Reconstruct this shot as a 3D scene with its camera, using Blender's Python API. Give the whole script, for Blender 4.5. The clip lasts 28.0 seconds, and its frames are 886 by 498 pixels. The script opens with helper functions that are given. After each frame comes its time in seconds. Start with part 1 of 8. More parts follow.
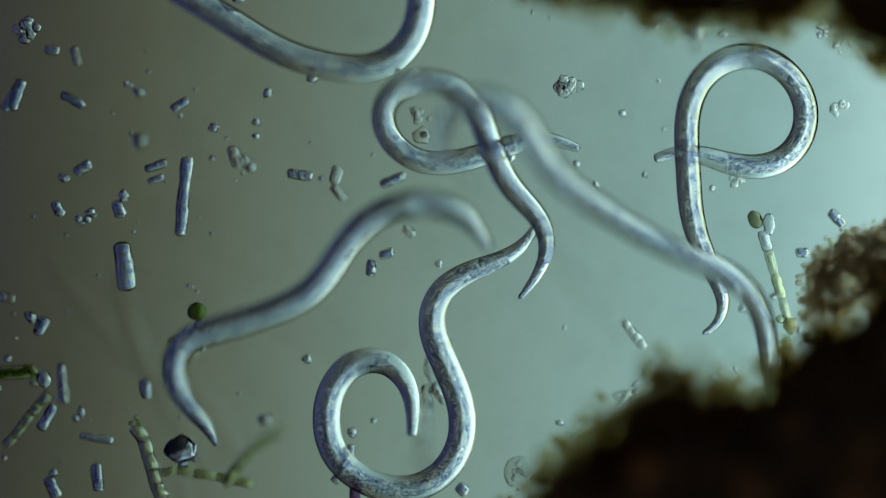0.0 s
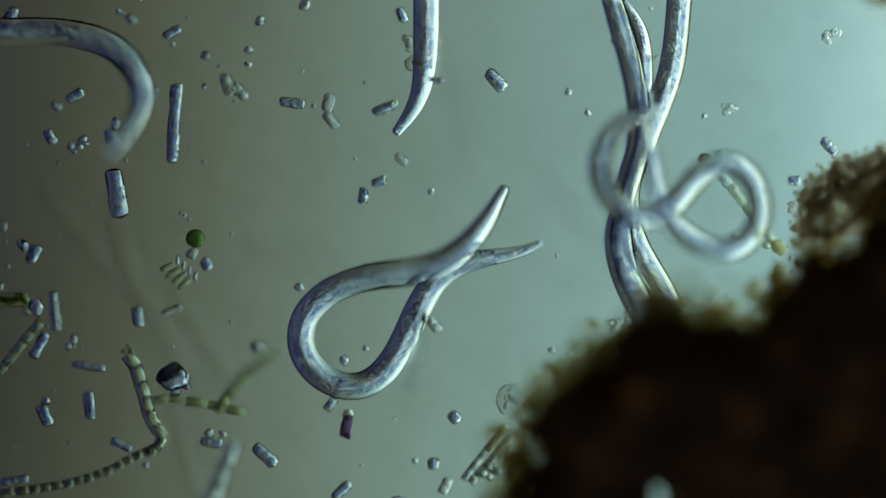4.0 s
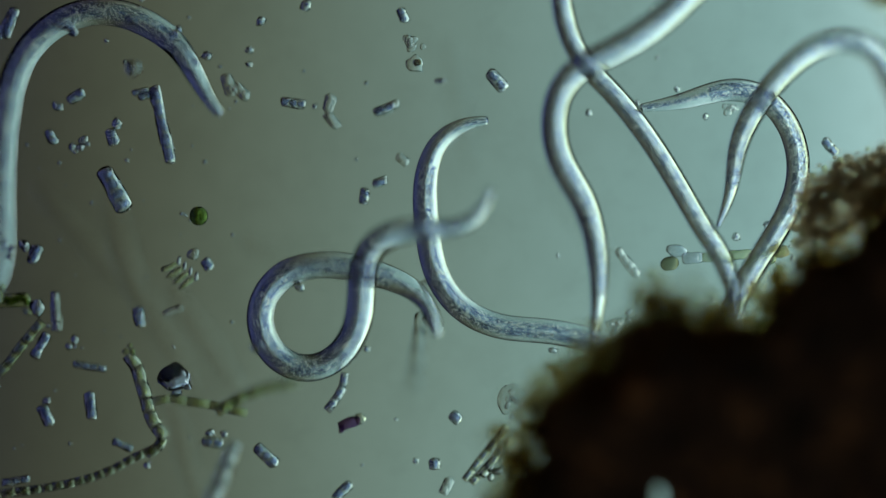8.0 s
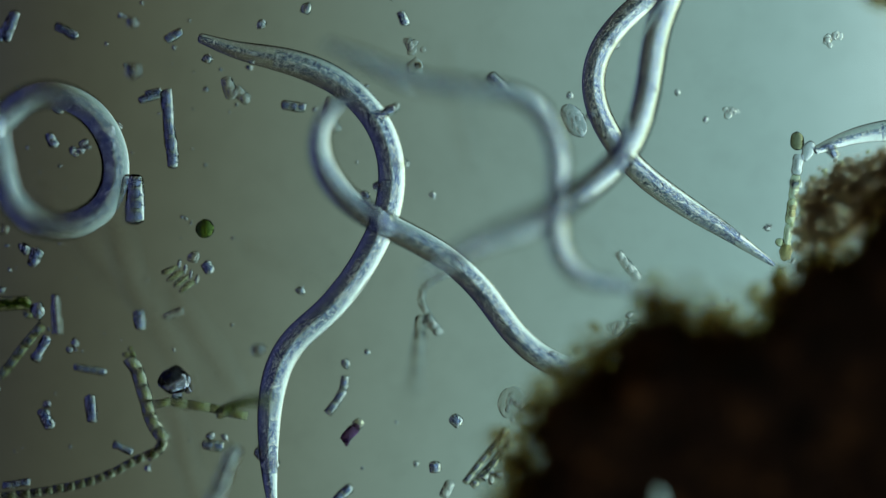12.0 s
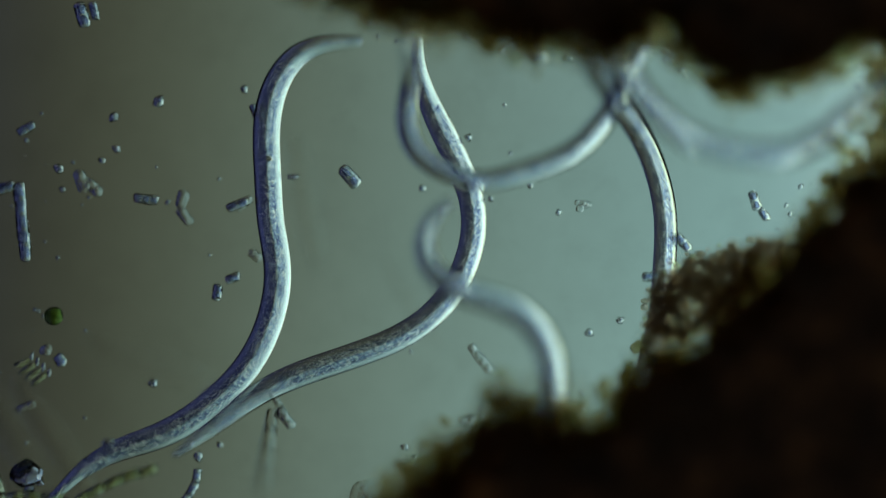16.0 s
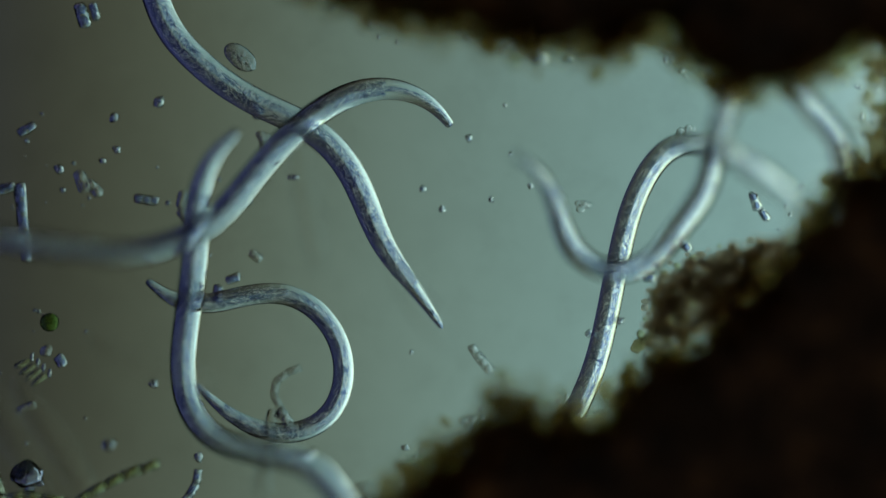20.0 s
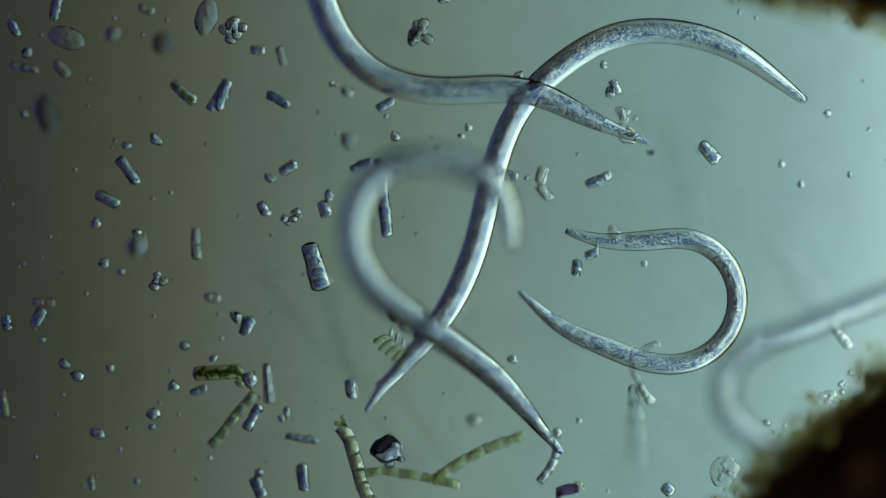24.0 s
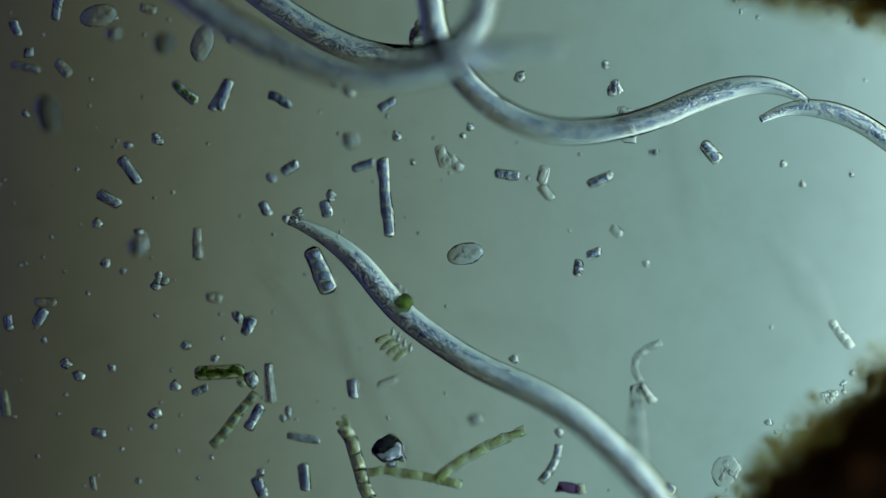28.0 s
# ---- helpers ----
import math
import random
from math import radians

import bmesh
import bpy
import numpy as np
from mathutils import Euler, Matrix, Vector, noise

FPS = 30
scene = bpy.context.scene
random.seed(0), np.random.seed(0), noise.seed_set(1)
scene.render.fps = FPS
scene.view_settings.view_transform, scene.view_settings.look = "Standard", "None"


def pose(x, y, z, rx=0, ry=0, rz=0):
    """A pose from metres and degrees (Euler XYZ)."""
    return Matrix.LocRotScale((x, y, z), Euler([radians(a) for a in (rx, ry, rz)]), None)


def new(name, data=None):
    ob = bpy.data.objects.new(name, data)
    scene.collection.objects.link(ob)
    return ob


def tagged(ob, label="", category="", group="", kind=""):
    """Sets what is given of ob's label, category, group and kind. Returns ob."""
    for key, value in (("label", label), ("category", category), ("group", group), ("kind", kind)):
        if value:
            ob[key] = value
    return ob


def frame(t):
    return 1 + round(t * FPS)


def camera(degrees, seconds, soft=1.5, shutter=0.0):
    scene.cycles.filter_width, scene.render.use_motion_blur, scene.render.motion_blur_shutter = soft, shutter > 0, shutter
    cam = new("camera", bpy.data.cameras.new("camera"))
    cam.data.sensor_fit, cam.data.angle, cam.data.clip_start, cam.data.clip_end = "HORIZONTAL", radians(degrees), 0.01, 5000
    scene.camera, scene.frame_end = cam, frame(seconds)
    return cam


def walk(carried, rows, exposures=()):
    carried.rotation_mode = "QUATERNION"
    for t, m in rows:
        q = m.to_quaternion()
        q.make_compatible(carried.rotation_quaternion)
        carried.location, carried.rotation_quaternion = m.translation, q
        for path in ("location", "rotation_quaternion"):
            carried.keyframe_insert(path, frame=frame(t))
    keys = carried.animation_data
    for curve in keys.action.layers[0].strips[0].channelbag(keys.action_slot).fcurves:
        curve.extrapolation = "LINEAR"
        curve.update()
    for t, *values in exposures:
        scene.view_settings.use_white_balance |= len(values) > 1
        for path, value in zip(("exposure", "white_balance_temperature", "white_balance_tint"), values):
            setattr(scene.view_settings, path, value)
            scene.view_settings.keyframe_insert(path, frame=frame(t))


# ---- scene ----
# A drop of pond water on a microscope slide, modelled at 1 mm for each micrometre.
# The slide is the ground; the camera hangs over it and looks straight down through the objective.
EYE = 2.2361
cam = camera(20.0, 28.0, soft=1.2)
cam.data.dof.use_dof = True
cam.data.dof.focus_distance = EYE - 0.014
cam.data.dof.aperture_fstop = 0.205
STAGE = [
    (0, pose(-0.0060, 0.0635, EYE)),
    (0.1, pose(-0.0047, 0.0460, EYE)),
    (0.2, pose(-0.0035, 0.0290, EYE)),
    (0.3, pose(-0.0020, 0.0120, EYE)),
    (0.4, pose(-0.0008, 0.0040, EYE)),
    (0.5, pose(0.0000, 0.0010, EYE)),
    (0.7, pose(0.0005, -0.0003, EYE)),
    (1, pose(0.0010, -0.0005, EYE)),
    (3, pose(0.0013, -0.0005, EYE)),
    (5.5, pose(0.0000, -0.0005, EYE)),
    (7, pose(0.0000, -0.0005, EYE)),
    (9, pose(-0.0003, -0.0000, EYE)),
    (11.5, pose(0.0000, -0.0000, EYE)),
    (11.8, pose(-0.0003, 0.0005, EYE)),
    (12, pose(-0.0005, 0.0025, EYE)),
    (12.1, pose(-0.0008, 0.0060, EYE)),
    (12.2, pose(-0.0013, 0.0130, EYE)),
    (12.3, pose(-0.0030, 0.0275, EYE)),
    (12.4, pose(-0.0060, 0.0455, EYE)),
    (12.5, pose(-0.0090, 0.0630, EYE)),
    (12.7, pose(-0.0095, 0.0820, EYE)),
    (13, pose(0.0055, 0.0930, EYE)),
    (13.5, pose(0.0605, 0.0920, EYE)),
    (14, pose(0.1130, 0.0885, EYE)),
    (14.5, pose(0.1290, 0.0870, EYE)),
    (15, pose(0.1293, 0.0865, EYE)),
    (15.5, pose(0.1300, 0.0855, EYE)),
    (16, pose(0.1305, 0.0850, EYE)),
    (20.5, pose(0.1300, 0.0855, EYE)),
    (21, pose(0.1280, 0.0855, EYE)),
    (21.5, pose(0.1215, 0.0850, EYE)),
    (22, pose(0.1005, 0.0830, EYE)),
    (22.5, pose(0.0515, 0.0795, EYE)),
    (22.75, pose(-0.0035, 0.0757, EYE)),
    (23, pose(-0.0590, 0.0720, EYE)),
    (23.25, pose(-0.1035, 0.0690, EYE)),
    (23.5, pose(-0.1425, 0.0665, EYE)),
    (23.75, pose(-0.1720, 0.0645, EYE)),
    (24, pose(-0.1885, 0.0635, EYE)),
    (24.25, pose(-0.1888, 0.0635, EYE)),
    (26, pose(-0.1888, 0.0635, EYE)),
    (27, pose(-0.1898, 0.0635, EYE)),
    (28, pose(-0.1900, 0.0633, EYE)),
]
walk(cam, STAGE, [(0, 0.11), (6.1, 0.13), (6.8, 0.0), (13, 0.0), (15, -0.12), (21, -0.12), (25, -0.12), (28, -0.12)])

# ---- light: the microscope's lamp below the slide; the room itself is dark ----
world = bpy.data.worlds.new("dark_room")
scene.world = world
world.use_nodes = True
world.node_tree.nodes["Background"].inputs["Color"].default_value = (0.5, 0.42, 0.34, 1)
world.node_tree.nodes["Background"].inputs["Strength"].default_value = 0.22
LAMP_Z = -4.5


# ---- materials ----
def material(name):
    m = bpy.data.materials.new(name)
    m.use_nodes = True
    m.node_tree.nodes.clear()
    return m, m.node_tree.nodes, m.node_tree.links


def node(nodes, kind, **values):
    n = nodes.new(kind)
    for key, value in values.items():
        n.inputs[key].default_value = value
    return n


def ramp(nodes, stops, mode="LINEAR"):
    n = nodes.new("ShaderNodeValToRGB")
    n.color_ramp.interpolation = mode
    while len(n.color_ramp.elements) < len(stops):
        n.color_ramp.elements.new(1.0)
    for e, (p, c) in zip(n.color_ramp.elements, stops):
        e.position, e.color = p, (*c, 1)
    return n


def own_coords(nodes, links, stretch=(1, 1, 1)):
    """Object coordinates, moved to another spot of the noise on every piece."""
    tex, info, far, add = (nodes.new("ShaderNodeTexCoord"), nodes.new("ShaderNodeObjectInfo"),
                           nodes.new("ShaderNodeVectorMath"), nodes.new("ShaderNodeVectorMath"))
    far.operation = "SCALE"
    far.inputs[0].default_value = (9.1, 7.3, 5.7)
    links.new(info.outputs["Random"], far.inputs["Scale"])
    stretched = nodes.new("ShaderNodeVectorMath")
    stretched.operation = "MULTIPLY"
    stretched.inputs[1].default_value = stretch
    links.new(tex.outputs["Object"], stretched.inputs[0])
    links.new(stretched.outputs[0], add.inputs[0])
    links.new(far.outputs[0], add.inputs[1])
    return add.outputs[0]


def grainy_normal(nodes, links, grains, amount, mask=None):
    """A surface normal that every grain tips to a side of its own."""
    geo, half, push, add, unit = (nodes.new("ShaderNodeNewGeometry"), nodes.new("ShaderNodeVectorMath"), nodes.new("ShaderNodeVectorMath"),
                                  nodes.new("ShaderNodeVectorMath"), nodes.new("ShaderNodeVectorMath"))
    half.operation, push.operation, add.operation, unit.operation = "SUBTRACT", "SCALE", "ADD", "NORMALIZE"
    half.inputs[1].default_value = (0.5, 0.5, 0.5)
    links.new(grains.outputs["Color"], half.inputs[0])
    links.new(half.outputs[0], push.inputs[0])
    push.inputs["Scale"].default_value = amount
    if mask is not None:
        size = nodes.new("ShaderNodeMath")
        size.operation = "MULTIPLY"
        size.inputs[1].default_value = amount
        links.new(mask, size.inputs[0])
        links.new(size.outputs[0], push.inputs["Scale"])
    links.new(geo.outputs["Normal"], add.inputs[0])
    links.new(push.outputs[0], add.inputs[1])
    links.new(add.outputs[0], unit.inputs[0])
    return unit.outputs[0]


def jelly(name, tint, body, share, ior, grain, depth, fine=None, rough=0.0, stretch=(1, 1, 1)):
    """Clear living matter: it bends the lamp's slanting light, and its grains scatter a share of it."""
    m, nodes, links = material(name)
    at = own_coords(nodes, links, stretch)
    coarse = node(nodes, "ShaderNodeTexNoise", Scale=grain, Detail=3.0, Roughness=0.65)
    links.new(at, coarse.inputs["Vector"])
    tilted = grainy_normal(nodes, links, coarse, depth * 700)
    bend_ = node(nodes, "ShaderNodeBsdfRefraction", IOR=ior, Roughness=rough)
    bend_.inputs["Color"].default_value = (*tint, 1)
    links.new(tilted, bend_.inputs["Normal"])
    cloud = node(nodes, "ShaderNodeTexNoise", Scale=grain * (fine or 0.35), Detail=2.0)
    links.new(at, cloud.inputs["Vector"])
    colour = ramp(nodes, [(0.3, tuple(c * 0.55 for c in body)), (0.65, body)])
    links.new(cloud.outputs["Fac"], colour.inputs["Fac"])
    glow = node(nodes, "ShaderNodeBsdfTranslucent")
    links.new(colour.outputs["Color"], glow.inputs["Color"])
    mix = node(nodes, "ShaderNodeMixShader", Fac=share)
    out = nodes.new("ShaderNodeOutputMaterial")
    links.new(bend_.outputs[0], mix.inputs[1])
    links.new(glow.outputs[0], mix.inputs[2])
    links.new(mix.outputs[0], out.inputs["Surface"])
    return m


def worm_material(name, core, skin):
    """A nematode's body: a clear cuticle that bends the light, round a gut full of bright grains."""
    m, nodes, links = material(name)
    along, split, squash = nodes.new("ShaderNodeAttribute"), nodes.new("ShaderNodeSeparateXYZ"), nodes.new("ShaderNodeVectorMath")
    along.attribute_name = "body"
    links.new(along.outputs["Vector"], split.inputs[0])
    squash.operation = "MULTIPLY"
    squash.inputs[1].default_value = (0.7, 1.0, 1.0)
    links.new(along.outputs["Vector"], squash.inputs[0])
    at = squash.outputs[0]
    width = nodes.new("ShaderNodeMath")
    width.operation = "ABSOLUTE"
    links.new(split.outputs["Y"], width.inputs[0])
    gut = nodes.new("ShaderNodeMapRange")
    gut.interpolation_type = "SMOOTHSTEP"
    for key, value in (("From Min", core), ("From Max", skin), ("To Min", 1.0), ("To Max", 0.0)):
        gut.inputs[key].default_value = value
    links.new(width.outputs[0], gut.inputs["Value"])
    lumps = node(nodes, "ShaderNodeTexNoise", Scale=130.0, Detail=2.0)
    grains = node(nodes, "ShaderNodeTexNoise", Scale=820.0, Detail=3.0, Roughness=0.7)
    links.new(at, lumps.inputs["Vector"])
    links.new(at, grains.inputs["Vector"])
    tilted = grainy_normal(nodes, links, grains, 3.8, gut.outputs[0])
    clear = node(nodes, "ShaderNodeBsdfRefraction", IOR=0.795, Roughness=0.0)
    # grains on the gut's upper side, relief shading tinted in as dark blue and white; a nearly clear cuticle outside
    patch = nodes.new("ShaderNodeMath")
    patch.operation = "MULTIPLY_ADD"
    patch.inputs[1].default_value, patch.inputs[2].default_value = 0.30, -0.15
    links.new(lumps.outputs["Fac"], patch.inputs[0])
    both = nodes.new("ShaderNodeMath")
    both.operation = "ADD"
    links.new(grains.outputs["Fac"], both.inputs[0])
    links.new(patch.outputs[0], both.inputs[1])
    grainy = ramp(nodes, [(0.40, (0.22, 0.28, 0.58)), (0.50, (0.62, 0.69, 0.90)), (0.58, (1.0, 1.0, 1.0))])
    links.new(both.outputs[0], grainy.inputs["Fac"])
    above = nodes.new("ShaderNodeMapRange")
    for key, value in (("From Min", -0.001), ("From Max", 0.001), ("To Min", 0.0), ("To Max", 1.0)):
        above.inputs[key].default_value = value
    links.new(split.outputs["Z"], above.inputs["Value"])
    where = nodes.new("ShaderNodeMath")
    where.operation = "MULTIPLY"
    links.new(gut.outputs[0], where.inputs[0])
    links.new(above.outputs[0], where.inputs[1])
    tint = nodes.new("ShaderNodeMix")
    tint.data_type = "RGBA"
    tint.inputs["A"].default_value = (0.95, 0.963, 0.978, 1)
    links.new(where.outputs[0], tint.inputs["Factor"])
    links.new(grainy.outputs["Color"], tint.inputs["B"])
    links.new(tint.outputs["Result"], clear.inputs["Color"])
    links.new(tilted, clear.inputs["Normal"])
    # white grains that scatter the light
    speck = ramp(nodes, [(0.53, (0, 0, 0)), (0.58, (1, 1, 1))])
    links.new(both.outputs[0], speck.inputs["Fac"])
    share = nodes.new("ShaderNodeMath")
    share.operation = "MULTIPLY"
    links.new(speck.outputs["Color"], share.inputs[0])
    links.new(where.outputs[0], share.inputs[1])
    less = nodes.new("ShaderNodeMath")
    less.operation = "MULTIPLY_ADD"
    less.inputs[1].default_value, less.inputs[2].default_value = 0.22, 0.01
    links.new(share.outputs[0], less.inputs[0])
    glow = node(nodes, "ShaderNodeBsdfTranslucent")
    glow.inputs["Color"].default_value = (0.80, 0.86, 1.0, 1)
    mix, out = nodes.new("ShaderNodeMixShader"), nodes.new("ShaderNodeOutputMaterial")
    links.new(less.outputs[0], mix.inputs["Fac"])
    links.new(clear.outputs[0], mix.inputs[1])
    links.new(glow.outputs[0], mix.inputs[2])
    links.new(mix.outputs[0], out.inputs["Surface"])
    return m


HEAD = worm_material("nematode_head", 0.0012, 0.0034)
CLEAR = jelly("clear_cell", (0.92, 0.94, 0.98), (0.7, 0.72, 0.6), 0.03, 0.85, 360, 0.0034)
SHEER = jelly("ciliate_skin", (0.88, 0.90, 0.94), (0.7, 0.72, 0.7), 0.03, 0.93, 420, 0.0024)
PALE = jelly("empty_cell_wall", (0.98, 0.98, 0.985), (0.7, 0.72, 0.7), 0.01, 0.940, 260, 0.0016)
GRAIN = jelly("cell_content", (0.66, 0.72, 0.90), (0.6, 0.62, 0.6), 0.08, 0.88, 460, 0.008)
GREEN = jelly("chlorophyll", (0.46, 0.55, 0.31), (0.3, 0.42, 0.10), 0.08, 0.89, 320, 0.0020)
DUSK = jelly("dark_spore", (0.88, 0.89, 0.91), (0.4, 0.4, 0.44), 0.05, 0.90, 200, 0.001)
FAINT = jelly("faint_wall", (0.94, 0.945, 0.95), (0.7, 0.72, 0.7), 0.01, 0.965, 260, 0.0012)
WISP = jelly("slime_wisp", (0.985, 0.985, 0.985), (0.7, 0.72, 0.7), 0.01, 0.991, 60, 0.001)
OLIVE = jelly("olive_cell", (0.88, 0.90, 0.76), (0.5, 0.52, 0.30), 0.05, 0.92, 360, 0.003)
PURPLE = jelly("purple_grain", (0.52, 0.38, 0.58), (0.12, 0.06, 0.12), 0.1, 0.91, 320, 0.0016)
DARK = jelly("mineral_grain", (0.82, 0.84, 0.97), (0.3, 0.3, 0.36), 0.02, 0.78, 110, 0.006)
INK = jelly("grain_shade", (0.34, 0.35, 0.36), (0.2, 0.2, 0.18), 0.04, 0.92, 260, 0.002)
BARK = jelly("brown_cell", (0.54, 0.55, 0.45), (0.3, 0.3, 0.2), 0.05, 0.90, 260, 0.003)
STALK = jelly("stalk_wall", (0.93, 0.93, 0.86), (0.5, 0.48, 0.4), 0.04, 0.875, 300, 0.004)
VEIL = jelly("olive_veil", (0.88, 0.90, 0.80), (0.5, 0.5, 0.3), 0.03, 0.955, 100, 0.001)
GLOBE = jelly("grey_globule", (0.66, 0.68, 0.74), (0.4, 0.4, 0.4), 0.03, 0.93, 100, 0.001)
HAZE = jelly("humus_haze", (0.88, 0.82, 0.75), (0.45, 0.34, 0.24), 0.10, 0.982, 300, 0.002, None, 0.3)
BROWN = jelly("humus_flake", (0.80, 0.74, 0.58), (0.35, 0.22, 0.10), 0.10, 0.975, 160, 0.002, None, 0.2)


def soil_material():
    m, nodes, links = material("soil_crumb")
    tex = nodes.new("ShaderNodeTexCoord")
    big = node(nodes, "ShaderNodeTexNoise", Scale=22.0, Detail=7.0, Roughness=0.7)
    small = node(nodes, "ShaderNodeTexNoise", Scale=120.0, Detail=4.0, Roughness=0.7)
    links.new(tex.outputs["Object"], big.inputs["Vector"])
    links.new(tex.outputs["Object"], small.inputs["Vector"])
    colour = ramp(nodes, [(0.38, (0.008, 0.006, 0.004)), (0.55, (0.05, 0.030, 0.016)), (0.72, (0.26, 0.15, 0.07))])
    links.new(big.outputs["Fac"], colour.inputs["Fac"])
    bump = node(nodes, "ShaderNodeBump", Strength=1.0, Distance=0.004)
    links.new(small.outputs["Fac"], bump.inputs["Height"])
    skin = node(nodes, "ShaderNodeBsdfPrincipled", Roughness=0.85)
    links.new(colour.outputs["Color"], skin.inputs["Base Color"])
    links.new(bump.outputs["Normal"], skin.inputs["Normal"])
    out = nodes.new("ShaderNodeOutputMaterial")
    links.new(skin.outputs[0], out.inputs["Surface"])
    return m


SOIL = soil_material()


def slide_material():
    m, nodes, links = material("slide_glass")
    glass = node(nodes, "ShaderNodeBsdfRefraction", IOR=1.0, Roughness=0.0)
    # a thin, uneven film of slime and silt on the glass
    tex = nodes.new("ShaderNodeTexCoord")
    film = node(nodes, "ShaderNodeTexNoise", Scale=16.0, Detail=7.0, Roughness=0.68)
    links.new(tex.outputs["Object"], film.inputs["Vector"])
    stain = ramp(nodes, [(0.30, (0.925, 0.925, 0.92)), (0.5, (0.98, 0.985, 0.98)), (0.68, (1.0, 1.0, 1.0))])
    links.new(film.outputs["Fac"], stain.inputs["Fac"])
    links.new(stain.outputs["Color"], glass.inputs["Color"])
    out = nodes.new("ShaderNodeOutputMaterial")
    links.new(glass.outputs[0], out.inputs["Surface"])
    return m


def lamp_material():
    """The lamp field: slanting light painted as colour bands, from dim and brownish to clear and blue-green."""
    m, nodes, links = material("lamp_diffuser")
    tex = nodes.new("ShaderNodeTexCoord")
    split = nodes.new("ShaderNodeSeparateXYZ")
    links.new(tex.outputs["Object"], split.inputs[0])
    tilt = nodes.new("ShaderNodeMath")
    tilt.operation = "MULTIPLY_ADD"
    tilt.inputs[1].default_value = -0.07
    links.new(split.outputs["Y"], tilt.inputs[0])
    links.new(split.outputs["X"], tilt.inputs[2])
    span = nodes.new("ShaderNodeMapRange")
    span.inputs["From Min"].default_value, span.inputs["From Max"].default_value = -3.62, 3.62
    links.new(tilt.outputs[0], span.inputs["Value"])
    # outer stops, out of view, put dark blue and bright flanks on the bodies
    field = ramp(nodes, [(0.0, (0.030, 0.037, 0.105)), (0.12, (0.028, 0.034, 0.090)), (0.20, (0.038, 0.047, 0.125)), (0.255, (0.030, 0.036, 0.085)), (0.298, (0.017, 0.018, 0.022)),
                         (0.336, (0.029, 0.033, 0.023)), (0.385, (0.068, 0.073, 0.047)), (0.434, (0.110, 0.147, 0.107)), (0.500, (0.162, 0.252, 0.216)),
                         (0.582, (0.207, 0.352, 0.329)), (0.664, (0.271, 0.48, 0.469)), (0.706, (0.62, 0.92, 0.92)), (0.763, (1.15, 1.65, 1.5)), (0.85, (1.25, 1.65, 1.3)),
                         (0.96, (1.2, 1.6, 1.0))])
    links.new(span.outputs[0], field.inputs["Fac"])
    glow = node(nodes, "ShaderNodeEmission", Strength=1.0)
    # broad random mottle multiplied into the lamp's brightness
    jitter = node(nodes, "ShaderNodeTexNoise", Scale=0.8, Detail=3.0, Roughness=0.6)
    links.new(tex.outputs["Object"], jitter.inputs["Vector"])
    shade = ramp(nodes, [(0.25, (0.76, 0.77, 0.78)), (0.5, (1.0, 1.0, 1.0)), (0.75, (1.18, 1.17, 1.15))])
    links.new(jitter.outputs["Fac"], shade.inputs["Fac"])
    mottled = nodes.new("ShaderNodeMix")
    mottled.data_type, mottled.blend_type = "RGBA", "MULTIPLY"
    mottled.inputs["Factor"].default_value = 1.0
    links.new(field.outputs["Color"], mottled.inputs["A"])
    links.new(shade.outputs["Color"], mottled.inputs["B"])
    links.new(mottled.outputs["Result"], glow.inputs["Color"])
    out = nodes.new("ShaderNodeOutputMaterial")
    links.new(glow.outputs[0], out.inputs["Surface"])
    return m


def metal_material():
    m, nodes, links = material("black_lamp_housing")
    tex = nodes.new("ShaderNodeTexCoord")
    grain = node(nodes, "ShaderNodeTexNoise", Scale=30.0, Detail=4.0)
    links.new(tex.outputs["Object"], grain.inputs["Vector"])
    colour = ramp(nodes, [(0.3, (0.015, 0.015, 0.016)), (0.7, (0.035, 0.035, 0.036))])
    links.new(grain.outputs["Fac"], colour.inputs["Fac"])
    skin = node(nodes, "ShaderNodeBsdfPrincipled", Roughness=0.6, Metallic=0.3)
    links.new(colour.outputs["Color"], skin.inputs["Base Color"])
    out = nodes.new("ShaderNodeOutputMaterial")
    links.new(skin.outputs[0], out.inputs["Surface"])
    return m


# ---- mesh helpers ----
def mesh(name, verts, faces, mat, smooth=True):
    me = bpy.data.meshes.new(name)
    me.from_pydata(verts, [], faces)
    me.materials.append(mat)
    if smooth:
        me.shade_smooth()
    return me


def lathe(profile, n=14, angles=None):
    """Verts and faces of a body turned about the x axis: profile of (x, radius), closed at both ends."""
    verts, faces = [], []
    turns = [radians(a) for a in angles] if angles else [2 * math.pi * i / n for i in range(n)]
    n = len(turns)
    for x, r in profile:
        verts += [(x, r * math.cos(a), r * math.sin(a)) for a in turns]
    for k in range(len(profile) - 1):
        for i in range(n):
            a, b = k * n + i, k * n + (i + 1) % n
            faces.append((a, b, b + n, a + n))
    return verts, faces


def capsule(length, r, n=12, rings=4, blunt=1.0):
    e = r * blunt
    prof = [(-length / 2 + e * (1 - math.cos(math.pi / 2 * k / rings)), r * math.sin(math.pi / 2 * k / rings)) for k in range(rings + 1)]
    prof[0] = (prof[0][0], r * 0.02)
    prof += [(-x, q) for x, q in prof[::-1]]
    return lathe(prof, n)


